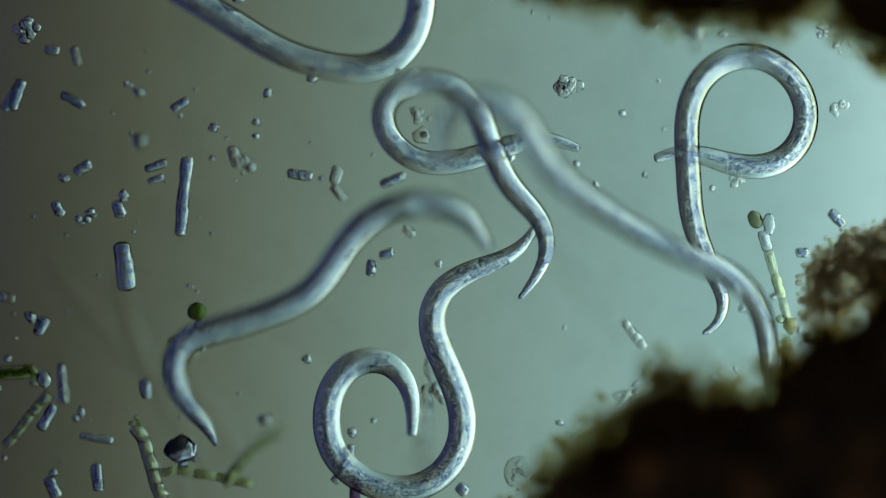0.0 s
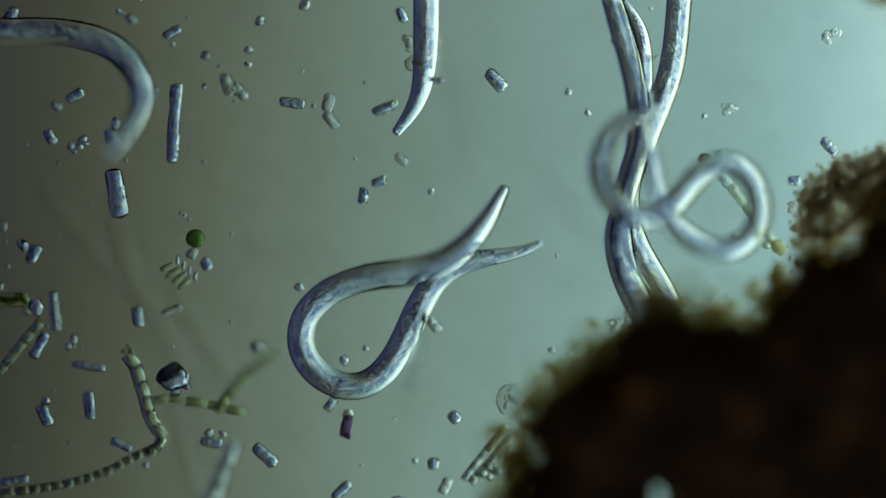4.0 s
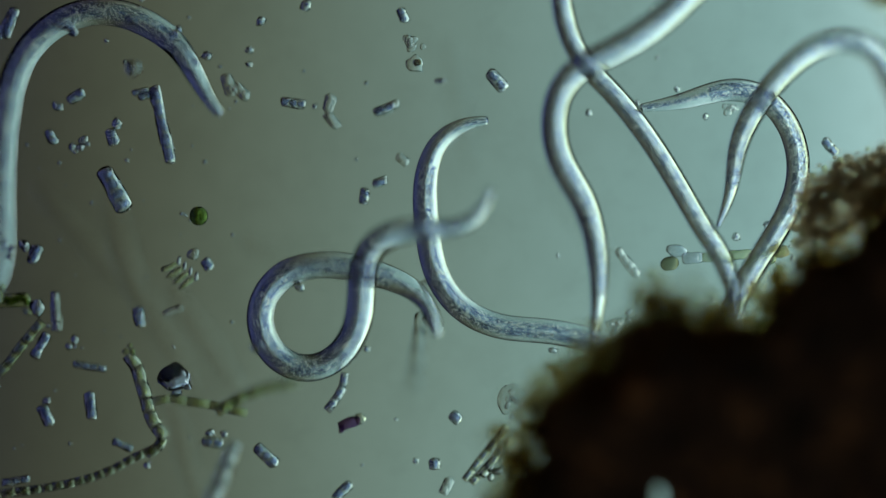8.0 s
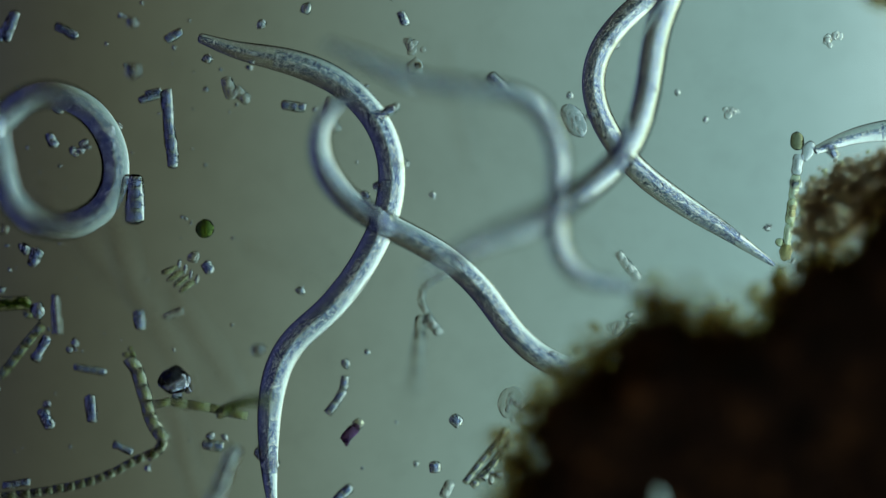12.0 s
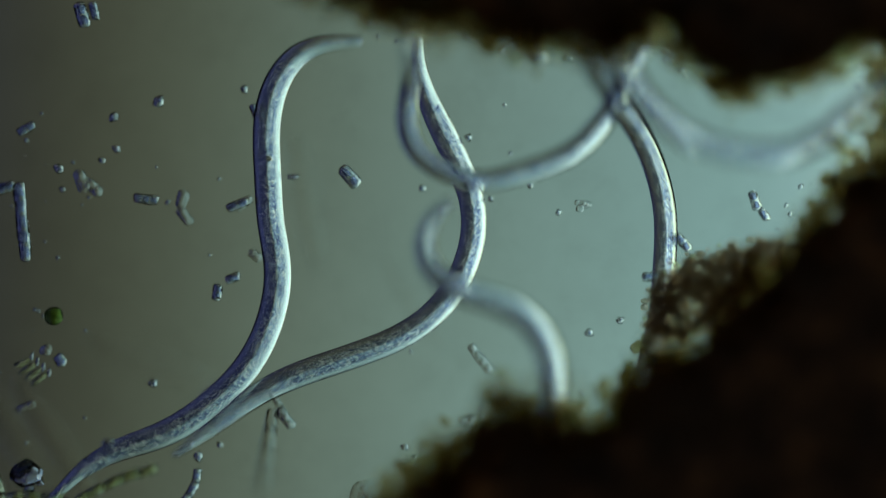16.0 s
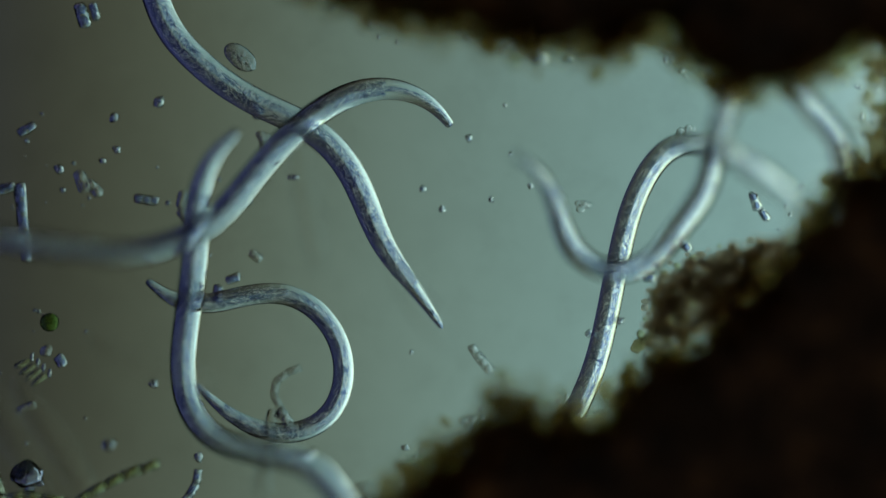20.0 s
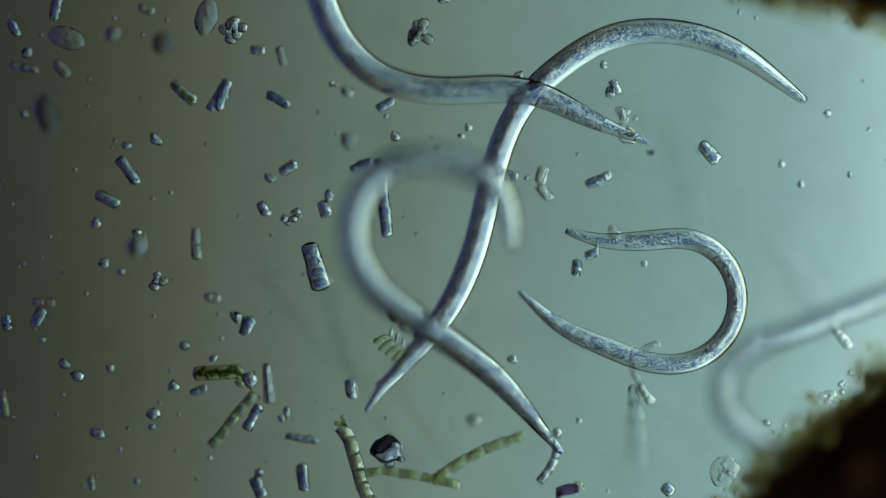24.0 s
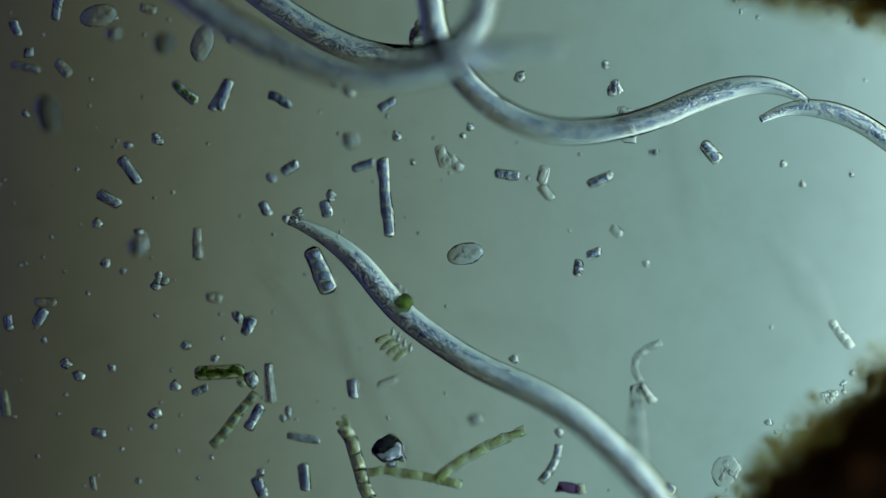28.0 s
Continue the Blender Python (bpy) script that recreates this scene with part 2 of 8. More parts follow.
def lumpy(length, r, seed, blunt=0.55, n=12):
    """A capsule with an uneven, slightly bent wall."""
    e, out = r * blunt, []
    prof = [(-length / 2 + e * (1 - math.cos(math.pi / 2 * k / 3)), r * math.sin(math.pi / 2 * k / 3)) for k in range(4)]
    prof[0] = (prof[0][0], r * 0.02)
    mid = max(1, round((length - 2 * e) / (1.6 * r)))
    prof += [(-length / 2 + e + (length - 2 * e) * k / mid, r) for k in range(1, mid)] + [(-x, q) for x, q in prof[::-1]]
    verts, faces = lathe(prof, n)
    for x, y, z in verts:
        p = Vector((x, y, z)) * (0.75 / r) + Vector((seed * 5.3, seed * 2.9, seed * 7.1))
        k = 1 + 0.34 * noise.noise(p) + 0.16 * noise.noise(p * 2.3)
        out.append((x + 0.25 * r * noise.noise(p * 1.3), y * k + 0.35 * r * noise.noise(Vector((x / (5 * r), seed * 3.3, 0))), z * k))
    return out, faces


def blob(rx, ry, rz, seed, rough=0.15, sub=2):
    bm = bmesh.new()
    bmesh.ops.create_icosphere(bm, subdivisions=sub, radius=1.0)
    for v in bm.verts:
        k = 1 + rough * noise.noise(v.co * 1.7 + Vector((seed * 3.1, seed * 1.7, 0)))
        v.co = Vector((v.co.x * rx * k, v.co.y * ry * k, v.co.z * rz * k))
    verts = [tuple(v.co) for v in bm.verts]
    faces = [tuple(v.index for v in f.verts) for f in bm.faces]
    bm.free()
    return verts, faces


def part(name, data, mat, parent, at=None, label=""):
    ob = new(name, mesh(name, *data, mat) if isinstance(data, tuple) else data)
    ob.parent = parent
    if at is not None:
        ob.matrix_basis = at
    if label:
        tagged(ob, label)
    return ob


# ---- the slide and the lamp under it ----
def box(x0, x1, y0, y1, z0, z1):
    v = [(x, y, z) for z in (z0, z1) for y in (y0, y1) for x in (x0, x1)]
    return v, [(0, 2, 3, 1), (4, 5, 7, 6), (0, 1, 5, 4), (2, 6, 7, 3), (0, 4, 6, 2), (1, 3, 7, 5)]


slide = new("ground", mesh("glass_slide", *box(-1.9, 1.9, -1.3, 1.3, -0.05, 0.0), slide_material(), False))
slide.visible_shadow = False
tagged(slide, "clear glass microscope slide under the water drop", "glass slide", kind="structure")

lamp = new("microscope_lamp")
tagged(lamp, "black microscope lamp with a glowing diffuser below the slide", "lamp")
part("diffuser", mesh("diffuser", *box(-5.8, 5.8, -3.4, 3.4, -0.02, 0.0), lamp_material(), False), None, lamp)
HOUSING = metal_material()
for name, b in (("side_wall", (-5.86, -5.8, -3.46, 3.46, -0.3, 0.06)), ("side_wall", (5.8, 5.86, -3.46, 3.46, -0.3, 0.06)),
                ("end_wall", (-5.8, 5.8, -3.46, -3.4, -0.3, 0.06)), ("end_wall", (-5.8, 5.8, 3.4, 3.46, -0.3, 0.06)),
                ("base_plate", (-5.8, 5.8, -3.4, 3.4, -0.3, -0.26))):
    part(name, mesh(name, *box(*b), HOUSING, False), None, lamp)


# ---- soil crumbs: dark clumps of humus at the edges of the drop ----
def inside_distance(px, py, poly):
    """Signed distances of many points to a closed outline, positive inside."""
    best = np.full(px.shape, 1e9)
    odd = np.zeros(px.shape, bool)
    for (ax, ay), (bx, by) in zip(poly, poly[1:] + poly[:1]):
        ex, ey = bx - ax, by - ay
        u = np.clip(((px - ax) * ex + (py - ay) * ey) / (ex * ex + ey * ey), 0, 1)
        best = np.minimum(best, np.hypot(px - ax - u * ex, py - ay - u * ey))
        cross = ((ay > py) != (by > py))
        with np.errstate(divide="ignore", invalid="ignore"):
            odd ^= cross & (px < ex * (py - ay) / (ey if ey else 1e-9) + ax)
    return np.where(odd, best, -best)


def crumb(name, poly, seed, height, base, label, inset, cracks=()):
    """A lumpy heap inside an outline, with a ragged rim that thins to loose humus; outline in mm."""
    poly = [(x / 1000, y / 1000) for x, y in poly]
    xs, ys = [p[0] for p in poly], [p[1] for p in poly]
    step = 0.003
    gx = np.arange(min(xs) - 0.03, max(xs) + 0.03, step)
    gy = np.arange(min(ys) - 0.03, max(ys) + 0.03, step)
    X, Y = np.meshgrid(gx, gy)
    dist = inside_distance(X, Y, poly) - 0.004
    rag, deep = np.zeros(X.shape), np.full(X.shape, inset)
    near = dist > -0.03
    for i, j in zip(*np.nonzero(near)):
        p = Vector((X[i, j], Y[i, j], seed))
        rag[i, j] = 0.010 * noise.noise(p * 28) + 0.009 * noise.noise(p * 75) + 0.006 * noise.noise(p * 170)
        deep[i, j] = inset * (1 + 1.1 * noise.noise(p * 13 + Vector((7, 3, 1))))
    loose = dist + rag
    dist = loose - deep
    for x0, y0, x1, y1, w in cracks:
        u = np.clip(((X - x0) * (x1 - x0) + (Y - y0) * (y1 - y0)) / ((x1 - x0) ** 2 + (y1 - y0) ** 2), 0, 1)
        gap = np.hypot(X - x0 - u * (x1 - x0), Y - y0 - u * (y1 - y0)) - w * (0.6 + 0.4 * u)
        dist = np.minimum(dist, gap + 0.3 * rag)
        loose = np.where(gap < 0.03, -1, loose)
    top = base + np.minimum(np.sqrt(np.maximum(dist, 0) * 0.30), 1) * height + rag * 1.2 * np.clip(dist / 0.03, 0, 1)
    keep = dist > 0
    number = -np.ones(X.shape, int)
    verts, faces = [], []
    number[keep] = np.arange(keep.sum())
    n = int(keep.sum())
    verts = [(x, y, z) for x, y, z in zip(X[keep], Y[keep], top[keep])]
    verts += [(x, y, max(0.0, base - 1.3 * (z - base))) for x, y, z in zip(X[keep], Y[keep], top[keep])]
    quads = keep[:-1, :-1] & keep[1:, :-1] & keep[:-1, 1:] & keep[1:, 1:]
    edge = {}
    for i, j in zip(*np.nonzero(quads)):
        a, b, c, d = (int(number[i, j]), int(number[i, j + 1]), int(number[i + 1, j + 1]), int(number[i + 1, j]))
        faces.append((a, b, c, d))
        faces.append((d + n, c + n, b + n, a + n))
        for e in ((a, b), (b, c), (c, d), (d, a)):
            edge[e] = edge.get(e, 0) + 1
    for a, b in list(edge):
        if (b, a) not in edge:
            faces.append((b, a, a + n, b + n))
    heap = new(name, mesh(name, verts, faces, SOIL))
    tagged(heap, label, "soil crumb")
    band = (loose > -0.002) & (dist < 0.014)
    return heap, [(float(x), float(y), float(min(1, max(0, q) / (g + 0.004)))) for x, y, q, g in zip(X[band], Y[band], loose[band], deep[band])]


LOWER = crumb("soil_crumb", [(12, -255), (32, -202), (46, -165), (60, -136), (77, -113), (103, -89), (138, -71), (154, -53), (157, -35), (178, -20), (203, -38), (223, -49), (253, -48), (276, -25), (296, -5), (318, 11), (348, 26), (376, 45), (403, 75), (423, 105), (453, 145), (493, 178), (500, 215), (483, 255), (628, 255), (653, 125), (653, -315), (-7, -315)], 3.3, 0.13, 0.110,
              "large dark brown soil crumb, opaque, with a ragged flaky rim", 0.0145,
              [(0.182, -0.205, 0.188, -0.245, 0.0032)])
UPPER = crumb("soil_crumb", [(-12, 322), (43, 284), (98, 272), (133, 270), (168, 252), (233, 250), (272, 246), (308, 266), (338, 237), (373, 216), (423, 216), (458, 232), (483, 247), (503, 252), (628, 252), (628, 402), (-82, 402), (-62, 362)], 8.1, 0.12, 0.125,
              "dark brown soil crumb, opaque, with a soft ragged rim", 0.005)


# ---- nematodes: each a chain of rigid rings that bends ----
SPINES = {}


def bend(worm, t, *points):
    """The line of a nematode's body at t seconds, head first, in mm."""
    SPINES.setdefault(worm, []).append((t, points))


bend("A", 0, (-368, 370, 35), (-350, 359, 35), (-324, 344, 35), (-298, 328, 35), (-272, 312, 35), (-246, 297, 35), (-196, 267, 35), (-147, 237, 35), (-97, 223, 35), (-67, 222, 35), (-43, 235, 35), (-28, 262, 35), (-27, 292, 35), (-26, 322, 35), (-25, 353, 35), (-24, 383, 35), (-23, 414, 35), (-22, 434, 35))
bend("A", 0.5, (-233, 410, 42), (-217, 383, 42), (-202, 356, 42), (-186, 329, 42), (-171, 302, 42), (-156, 275, 42), (-140, 248, 42), (-121, 214, 35), (-91, 190, 35), (-51, 187, 35), (-12, 199, 42), (8, 228, 42), (25, 254, 42), (42, 280, 42), (60, 306, 42), (77, 332, 42), (94, 358, 42), (111, 384, 42))
bend("A", 1, (-309, 358, 113), (-304, 329, 113), (-298, 300, 113), (-292, 271, 113), (-285, 243, 113), (-269, 219, 111), (-247, 204, 94), (-220, 200, 71), (-162, 202, 71), (-108, 209, 71), (-89, 229, 71), (-67, 250, 71), (-46, 271, 71), (-25, 292, 71), (-4, 314, 71), (17, 335, 71), (39, 356, 71), (60, 377, 71))
bend("A", 2, (-296, 406, 71), (-293, 376, 71), (-290, 347, 71), (-287, 318, 71), (-283, 289, 71), (-270, 263, 71), (-248, 243, 71), (-220, 234, 71), (-162, 229, 71), (-108, 234, 71), (-79, 253, 71), (-54, 270, 71), (-30, 286, 71), (-5, 302, 71), (19, 319, 71), (44, 335, 71), (68, 351, 71), (93, 368, 71))
bend("A", 2.5, (-136, 376, 86), (-157, 355, 86), (-178, 334, 86), (-200, 313, 86), (-218, 290, 86), (-226, 262, 86), (-223, 232, 86), (-209, 193, 86), (-185, 167, 86), (-146, 164, 86), (-112, 184, 86), (-93, 222, 86), (-79, 249, 86), (-66, 276, 86), (-53, 303, 86), (-39, 329, 86), (-26, 356, 86), (-13, 383, 86))
bend("A", 3, (-526, 226, 71), (-506, 203, 71), (-487, 180, 71), (-466, 158, 71), (-440, 144, 71), (-410, 141, 71), (-381, 146, 71), (-332, 163, 71), (-283, 183, 71), (-239, 202, 71), (-205, 222, 71), (-176, 243, 71), (-152, 262, 71), (-128, 280, 71), (-103, 298, 71), (-79, 316, 71), (-55, 334, 71))
bend("A", 3.5, (-428, 452, 42), (-432, 443, 42), (-443, 415, 42), (-453, 387, 42), (-464, 359, 42), (-475, 331, 42), (-486, 303, 42), (-495, 275, 42), (-495, 245, 42), (-483, 217, 42), (-463, 196, 42), (-435, 184, 42), (-406, 183, 42), (-372, 191, 35), (-329, 201, 28), (-283, 201, 35), (-251, 181, 56), (-240, 151, 71), (-251, 115, 100))
bend("A", 5.5, (-426, 444, 35), (-435, 415, 35), (-445, 387, 35), (-454, 358, 35), (-464, 330, 35), (-472, 301, 35), (-470, 271, 35), (-457, 244, 35), (-436, 224, 35), (-408, 213, 35), (-368, 208, 35), (-331, 184, 20), (-297, 155, 13), (-273, 119, 28), (-266, 84, 42), (-276, 44, 64), (-302, 5, 86))
bend("A", 6, (-198, 359, 64), (-208, 356, 64), (-237, 350, 64), (-266, 343, 64), (-296, 336, 64), (-325, 329, 64), (-351, 316, 64), (-371, 293, 64), (-380, 264, 64), (-378, 235, 64), (-362, 190, 71), (-353, 151, 71), (-338, 107, 71), (-318, 68, 71), (-289, 39, 71), (-257, 25, 56), (-230, 27, 35), (-210, 42, 13))
bend("A", 6.5, (-237, 308, 28), (-264, 292, 28), (-291, 274, 28), (-310, 248, 28), (-325, 209, 28), (-354, 183, 35), (-372, 148, 42), (-371, 103, 64), (-350, 68, 86), (-315, 48, 93), (-274, 53, 78), (-247, 83, 56), (-244, 118, 42), (-276, 145, 20), (-307, 170, 13), (-330, 190, 13))
bend("A", 7, (-268, 337, 28), (-279, 320, 28), (-295, 295, 28), (-308, 268, 28), (-310, 238, 28), (-303, 199, 28), (-283, 164, 28), (-265, 124, 35), (-266, 89, 42), (-281, 54, 56), (-315, 34, 64), (-353, 37, 71), (-377, 68, 71), (-378, 103, 64), (-360, 130, 56), (-327, 152, 49), (-301, 173, 42))
bend("A", 7.5, (-123, 297, 35), (-133, 296, 35), (-164, 290, 35), (-195, 285, 35), (-224, 271, 35), (-245, 248, 35), (-269, 198, 35), (-295, 164, 28), (-308, 124, 28), (-308, 84, 42), (-320, 49, 64), (-345, 24, 86), (-378, 5, 93), (-405, -10, 93), (-431, -26, 93), (-458, -41, 93), (-485, -56, 93), (-494, -61, 93))
bend("A", 8, (-507, -106, 56), (-489, -98, 56), (-462, -85, 56), (-434, -73, 56), (-409, -57, 56), (-392, -33, 56), (-384, -5, 56), (-386, 49, 49), (-382, 119, 42), (-370, 169, 28), (-337, 203, 13), (-297, 210, 13), (-267, 200, 13), (-242, 185, 13), (-226, 164, 28), (-215, 139, 35), (-200, 119, 42))
bend("A", 8.5, (-466, 136, 113), (-439, 123, 113), (-413, 110, 113), (-390, 97, 97), (-365, 88, 80), (-338, 90, 61), (-314, 104, 35), (-285, 130, 28), (-281, 165, 20), (-307, 200, 13), (-342, 210, 13), (-375, 189, 28), (-386, 154, 35), (-366, 113, 49), (-335, 84, 56), (-315, 49, 64), (-303, 20, 78))
bend("A", 9, (-469, 148, 113), (-444, 132, 113), (-420, 115, 113), (-398, 100, 97), (-375, 88, 80), (-349, 87, 61), (-324, 97, 35), (-298, 115, 28), (-291, 150, 20), (-307, 183, 13), (-336, 195, 20), (-365, 184, 28), (-381, 149, 35), (-367, 114, 42), (-332, 99, 49), (-297, 79, 49), (-275, 50, 49), (-268, 20, 49))
bend("A", 9.5, (-497, 158, 113), (-481, 146, 113), (-458, 128, 113), (-436, 110, 105), (-414, 92, 92), (-391, 78, 79), (-363, 74, 65), (-336, 83, 49), (-315, 102, 28), (-298, 125, 28), (-299, 155, 20), (-326, 172, 20), (-355, 167, 28), (-372, 139, 42), (-360, 111, 56), (-327, 99, 49), (-289, 100, 35), (-262, 85, 35), (-242, 47, 42))
bend("A", 10, (-531, 78, 49), (-502, 72, 49), (-473, 67, 49), (-443, 65, 49), (-415, 74, 49), (-382, 97, 42), (-339, 122, 35), (-301, 145, 20), (-285, 176, 13), (-297, 206, 13), (-322, 220, 13), (-352, 213, 13), (-382, 190, 13), (-407, 176, 13), (-433, 160, 13), (-459, 144, 13), (-485, 129, 13), (-511, 113, 13))
bend("A", 10.5, (-517, 319, 49), (-510, 289, 49), (-503, 259, 49), (-497, 229, 49), (-489, 200, 49), (-471, 175, 49), (-445, 158, 49), (-415, 153, 49), (-387, 156, 42), (-362, 179, 28), (-351, 210, 20), (-348, 250, 20), (-347, 281, 20), (-345, 312, 20), (-343, 343, 20), (-341, 374, 20), (-339, 405, 20), (-337, 436, 20), (-335, 467, 20))
bend("A", 11, (-391, 313, 56), (-394, 291, 56), (-399, 258, 56), (-394, 226, 56), (-376, 182, 49), (-357, 139, 42), (-330, 105, 28), (-306, 70, 20), (-300, 36, 13), (-305, -4, 28), (-328, -39, 42), (-356, -68, 49), (-384, -102, 56), (-406, -127, 56), (-427, -153, 56), (-442, -169, 56))
bend("A", 11.5, (-454, 271, 56), (-440, 245, 56), (-427, 218, 56), (-409, 193, 56), (-384, 177, 56), (-357, 168, 42), (-326, 138, 20), (-297, 100, 13), (-282, 60, 13), (-289, 20, 20), (-313, -9, 42), (-353, -24, 71), (-382, -29, 71), (-411, -34, 71), (-441, -39, 71), (-470, -43, 71), (-500, -48, 71))
bend("A", 12, (-504, 73, 54), (-474, 77, 54), (-444, 81, 54), (-415, 88, 54), (-390, 106, 54), (-371, 131, 49), (-343, 139, 42), (-315, 125, 28), (-297, 98, 20), (-292, 68, 20), (-303, 38, 28), (-333, 23, 42), (-360, 28, 56), (-380, 52, 56), (-385, 86, 56), (-392, 116, 56), (-404, 144, 56), (-417, 171, 56), (-431, 198, 56))
bend("A", 12.5, (-327, 328, 113), (-335, 299, 113), (-342, 270, 113), (-351, 242, 100), (-358, 215, 64), (-355, 171, 64), (-364, 132, 56), (-366, 93, 56), (-353, 59, 35), (-325, 54, 20), (-301, 78, 13), (-298, 114, 13), (-320, 133, 20), (-345, 130, 49), (-369, 123, 85), (-393, 112, 112), (-420, 101, 113), (-448, 90, 113))
bend("A", 15, (-382, 334, 56), (-388, 304, 56), (-395, 275, 56), (-401, 245, 56), (-406, 216, 56), (-406, 185, 56), (-402, 156, 56), (-378, 58, 56), (-353, -40, 56), (-343, -69, 56), (-328, -95, 56), (-310, -119, 56), (-291, -142, 56), (-271, -165, 56), (-251, -188, 56))
bend("A", 17, (-499, 332, 56), (-507, 303, 56), (-515, 273, 56), (-523, 244, 56), (-529, 215, 56), (-531, 184, 56), (-528, 154, 56), (-509, 56, 56), (-489, -42, 56), (-480, -71, 56), (-467, -98, 56), (-450, -123, 56), (-431, -147, 56), (-412, -171, 56), (-394, -195, 56))
bend("A", 19, (-693, 202, 56), (-677, 213, 56), (-653, 230, 56), (-628, 246, 56), (-604, 262, 56), (-580, 280, 56), (-560, 301, 56), (-542, 324, 56), (-529, 351, 56), (-509, 400, 56), (-475, 449, 56), (-460, 474, 56), (-450, 502, 56), (-444, 530, 56), (-442, 560, 56), (-442, 589, 56), (-441, 619, 56), (-441, 648, 56), (-441, 668, 56))
bend("A", 20, (-514, 351, 56), (-494, 355, 56), (-464, 360, 56), (-435, 366, 56), (-406, 373, 56), (-378, 384, 56), (-352, 400, 56), (-254, 473, 56), (-156, 498, 56), (-128, 508, 56), (-102, 522, 56), (-78, 541, 56), (-55, 560, 56), (-32, 579, 56), (-17, 592, 56))
bend("A", 22.5, (124, 469, 35), (104, 465, 35), (75, 460, 35), (46, 454, 35), (16, 449, 35), (-13, 442, 35), (-40, 431, 35), (-66, 416, 35), (-89, 397, 35), (-129, 357, 35), (-139, 328, 35), (-119, 313, 35), (-90, 305, 35), (-62, 312, 35), (-42, 334, 35), (-36, 363, 35), (-35, 393, 35), (-34, 422, 35), (-34, 452, 35), (-33, 472, 35))
bend("A", 23, (-170, 184, 35), (-195, 211, 35), (-217, 241, 35), (-219, 271, 35), (-205, 300, 35), (-196, 329, 35), (-194, 359, 35), (-199, 389, 35), (-212, 416, 35), (-231, 440, 35), (-255, 458, 35), (-282, 470, 35), (-312, 477, 35), (-341, 485, 35), (-370, 492, 35), (-399, 499, 35), (-429, 507, 35), (-458, 514, 35), (-487, 521, 35), (-497, 524, 35))
bend("A", 23.5, (-607, 424, 35), (-588, 418, 35), (-559, 408, 35), (-531, 398, 35), (-502, 389, 35), (-472, 381, 35), (-442, 377, 35), (-412, 378, 35), (-382, 384, 35), (-283, 414, 35), (-256, 427, 35), (-233, 446, 35), (-215, 471, 35), (-204, 499, 35), (-195, 528, 35), (-186, 557, 35), (-177, 586, 35), (-171, 606, 35))
bend("A", 24, (-544, 494, 35), (-526, 484, 35), (-500, 469, 35), (-473, 454, 35), (-446, 439, 35), (-419, 425, 35), (-390, 416, 35), (-360, 411, 35), (-329, 411, 35), (-230, 420, 35), (-201, 428, 35), (-174, 443, 35), (-152, 465, 35), (-135, 490, 35), (-121, 518, 35), (-107, 545, 35), (-93, 572, 35), (-83, 590, 35))
bend("A", 26, (-449, 454, 35), (-431, 445, 35), (-403, 431, 35), (-376, 417, 35), (-349, 403, 35), (-321, 391, 35), (-291, 383, 35), (-261, 379, 35), (-230, 381, 35), (-131, 396, 35), (-102, 405, 35), (-76, 421, 35), (-55, 443, 35), (-40, 470, 35), (-27, 498, 35), (-15, 526, 35), (-2, 553, 35), (7, 572, 35))
bend("A", 27, (-322, 485, 35), (-318, 465, 35), (-312, 435, 35), (-307, 404, 35), (-301, 374, 35), (-292, 345, 35), (-279, 317, 35), (-261, 292, 35), (-231, 257, 35), (-197, 240, 35), (-162, 253, 28), (-147, 288, 28), (-140, 317, 28), (-140, 348, 28), (-148, 378, 28), (-161, 406, 28), (-173, 434, 28), (-186, 463, 28), (-195, 481, 28))
bend("A", 28, (-530, 467, 71), (-518, 440, 71), (-506, 413, 71), (-495, 386, 71), (-483, 359, 71), (-467, 334, 71), (-448, 312, 71), (-426, 293, 71), (-377, 259, 71), (-328, 234, 78), (-270, 212, 78), (-216, 214, 78), (-158, 229, 100), (-96, 233, 113))
bend("B", 0, (113, 155, 13), (82, 166, 13), (47, 155, 13), (12, 144, 20), (-23, 141, 20), (-53, 163, 28), (-57, 190, 42), (-37, 205, 56), (-3, 204, 56), (22, 184, 49), (34, 150, 42), (51, 114, 35), (74, 94, 28), (86, 69, 20), (77, 42, 13), (60, 22, 13))
bend("B", 0.5, (73, 26, 13), (60, 51, 20), (50, 86, 35), (35, 125, 42), (18, 164, 49), (12, 188, 56), (27, 205, 71), (56, 205, 78), (80, 180, 86), (97, 141, 93), (109, 122, 100), (124, 96, 113), (139, 71, 113), (155, 46, 113), (171, 21, 113), (186, -5, 113), (192, -13, 113))
bend("B", 1, (46, 26, 20), (53, 54, 42), (48, 88, 71), (35, 126, 86), (33, 159, 100), (47, 178, 107), (80, 172, 112), (128, 146, 113), (166, 131, 113), (195, 138, 113), (207, 160, 113), (190, 181, 113), (152, 196, 113), (104, 205, 113), (96, 207, 113), (88, 209, 113))
bend("B", 1.5, (65, 6, 20), (71, 35, 42), (82, 74, 56), (99, 117, 64), (111, 141, 71), (121, 167, 86), (126, 195, 98), (127, 223, 108), (124, 251, 113), (118, 279, 113), (107, 306, 113), (94, 332, 113), (82, 358, 113), (70, 384, 113), (57, 410, 113), (45, 436, 113), (37, 453, 113))
bend("B", 2, (118, -17, 20), (103, 10, 35), (100, 44, 56), (116, 82, 78), (139, 99, 86), (168, 85, 86), (200, 63, 86), (225, 77, 100), (227, 115, 100), (206, 130, 100), (177, 120, 100), (143, 115, 100), (105, 120, 100), (81, 110, 100))
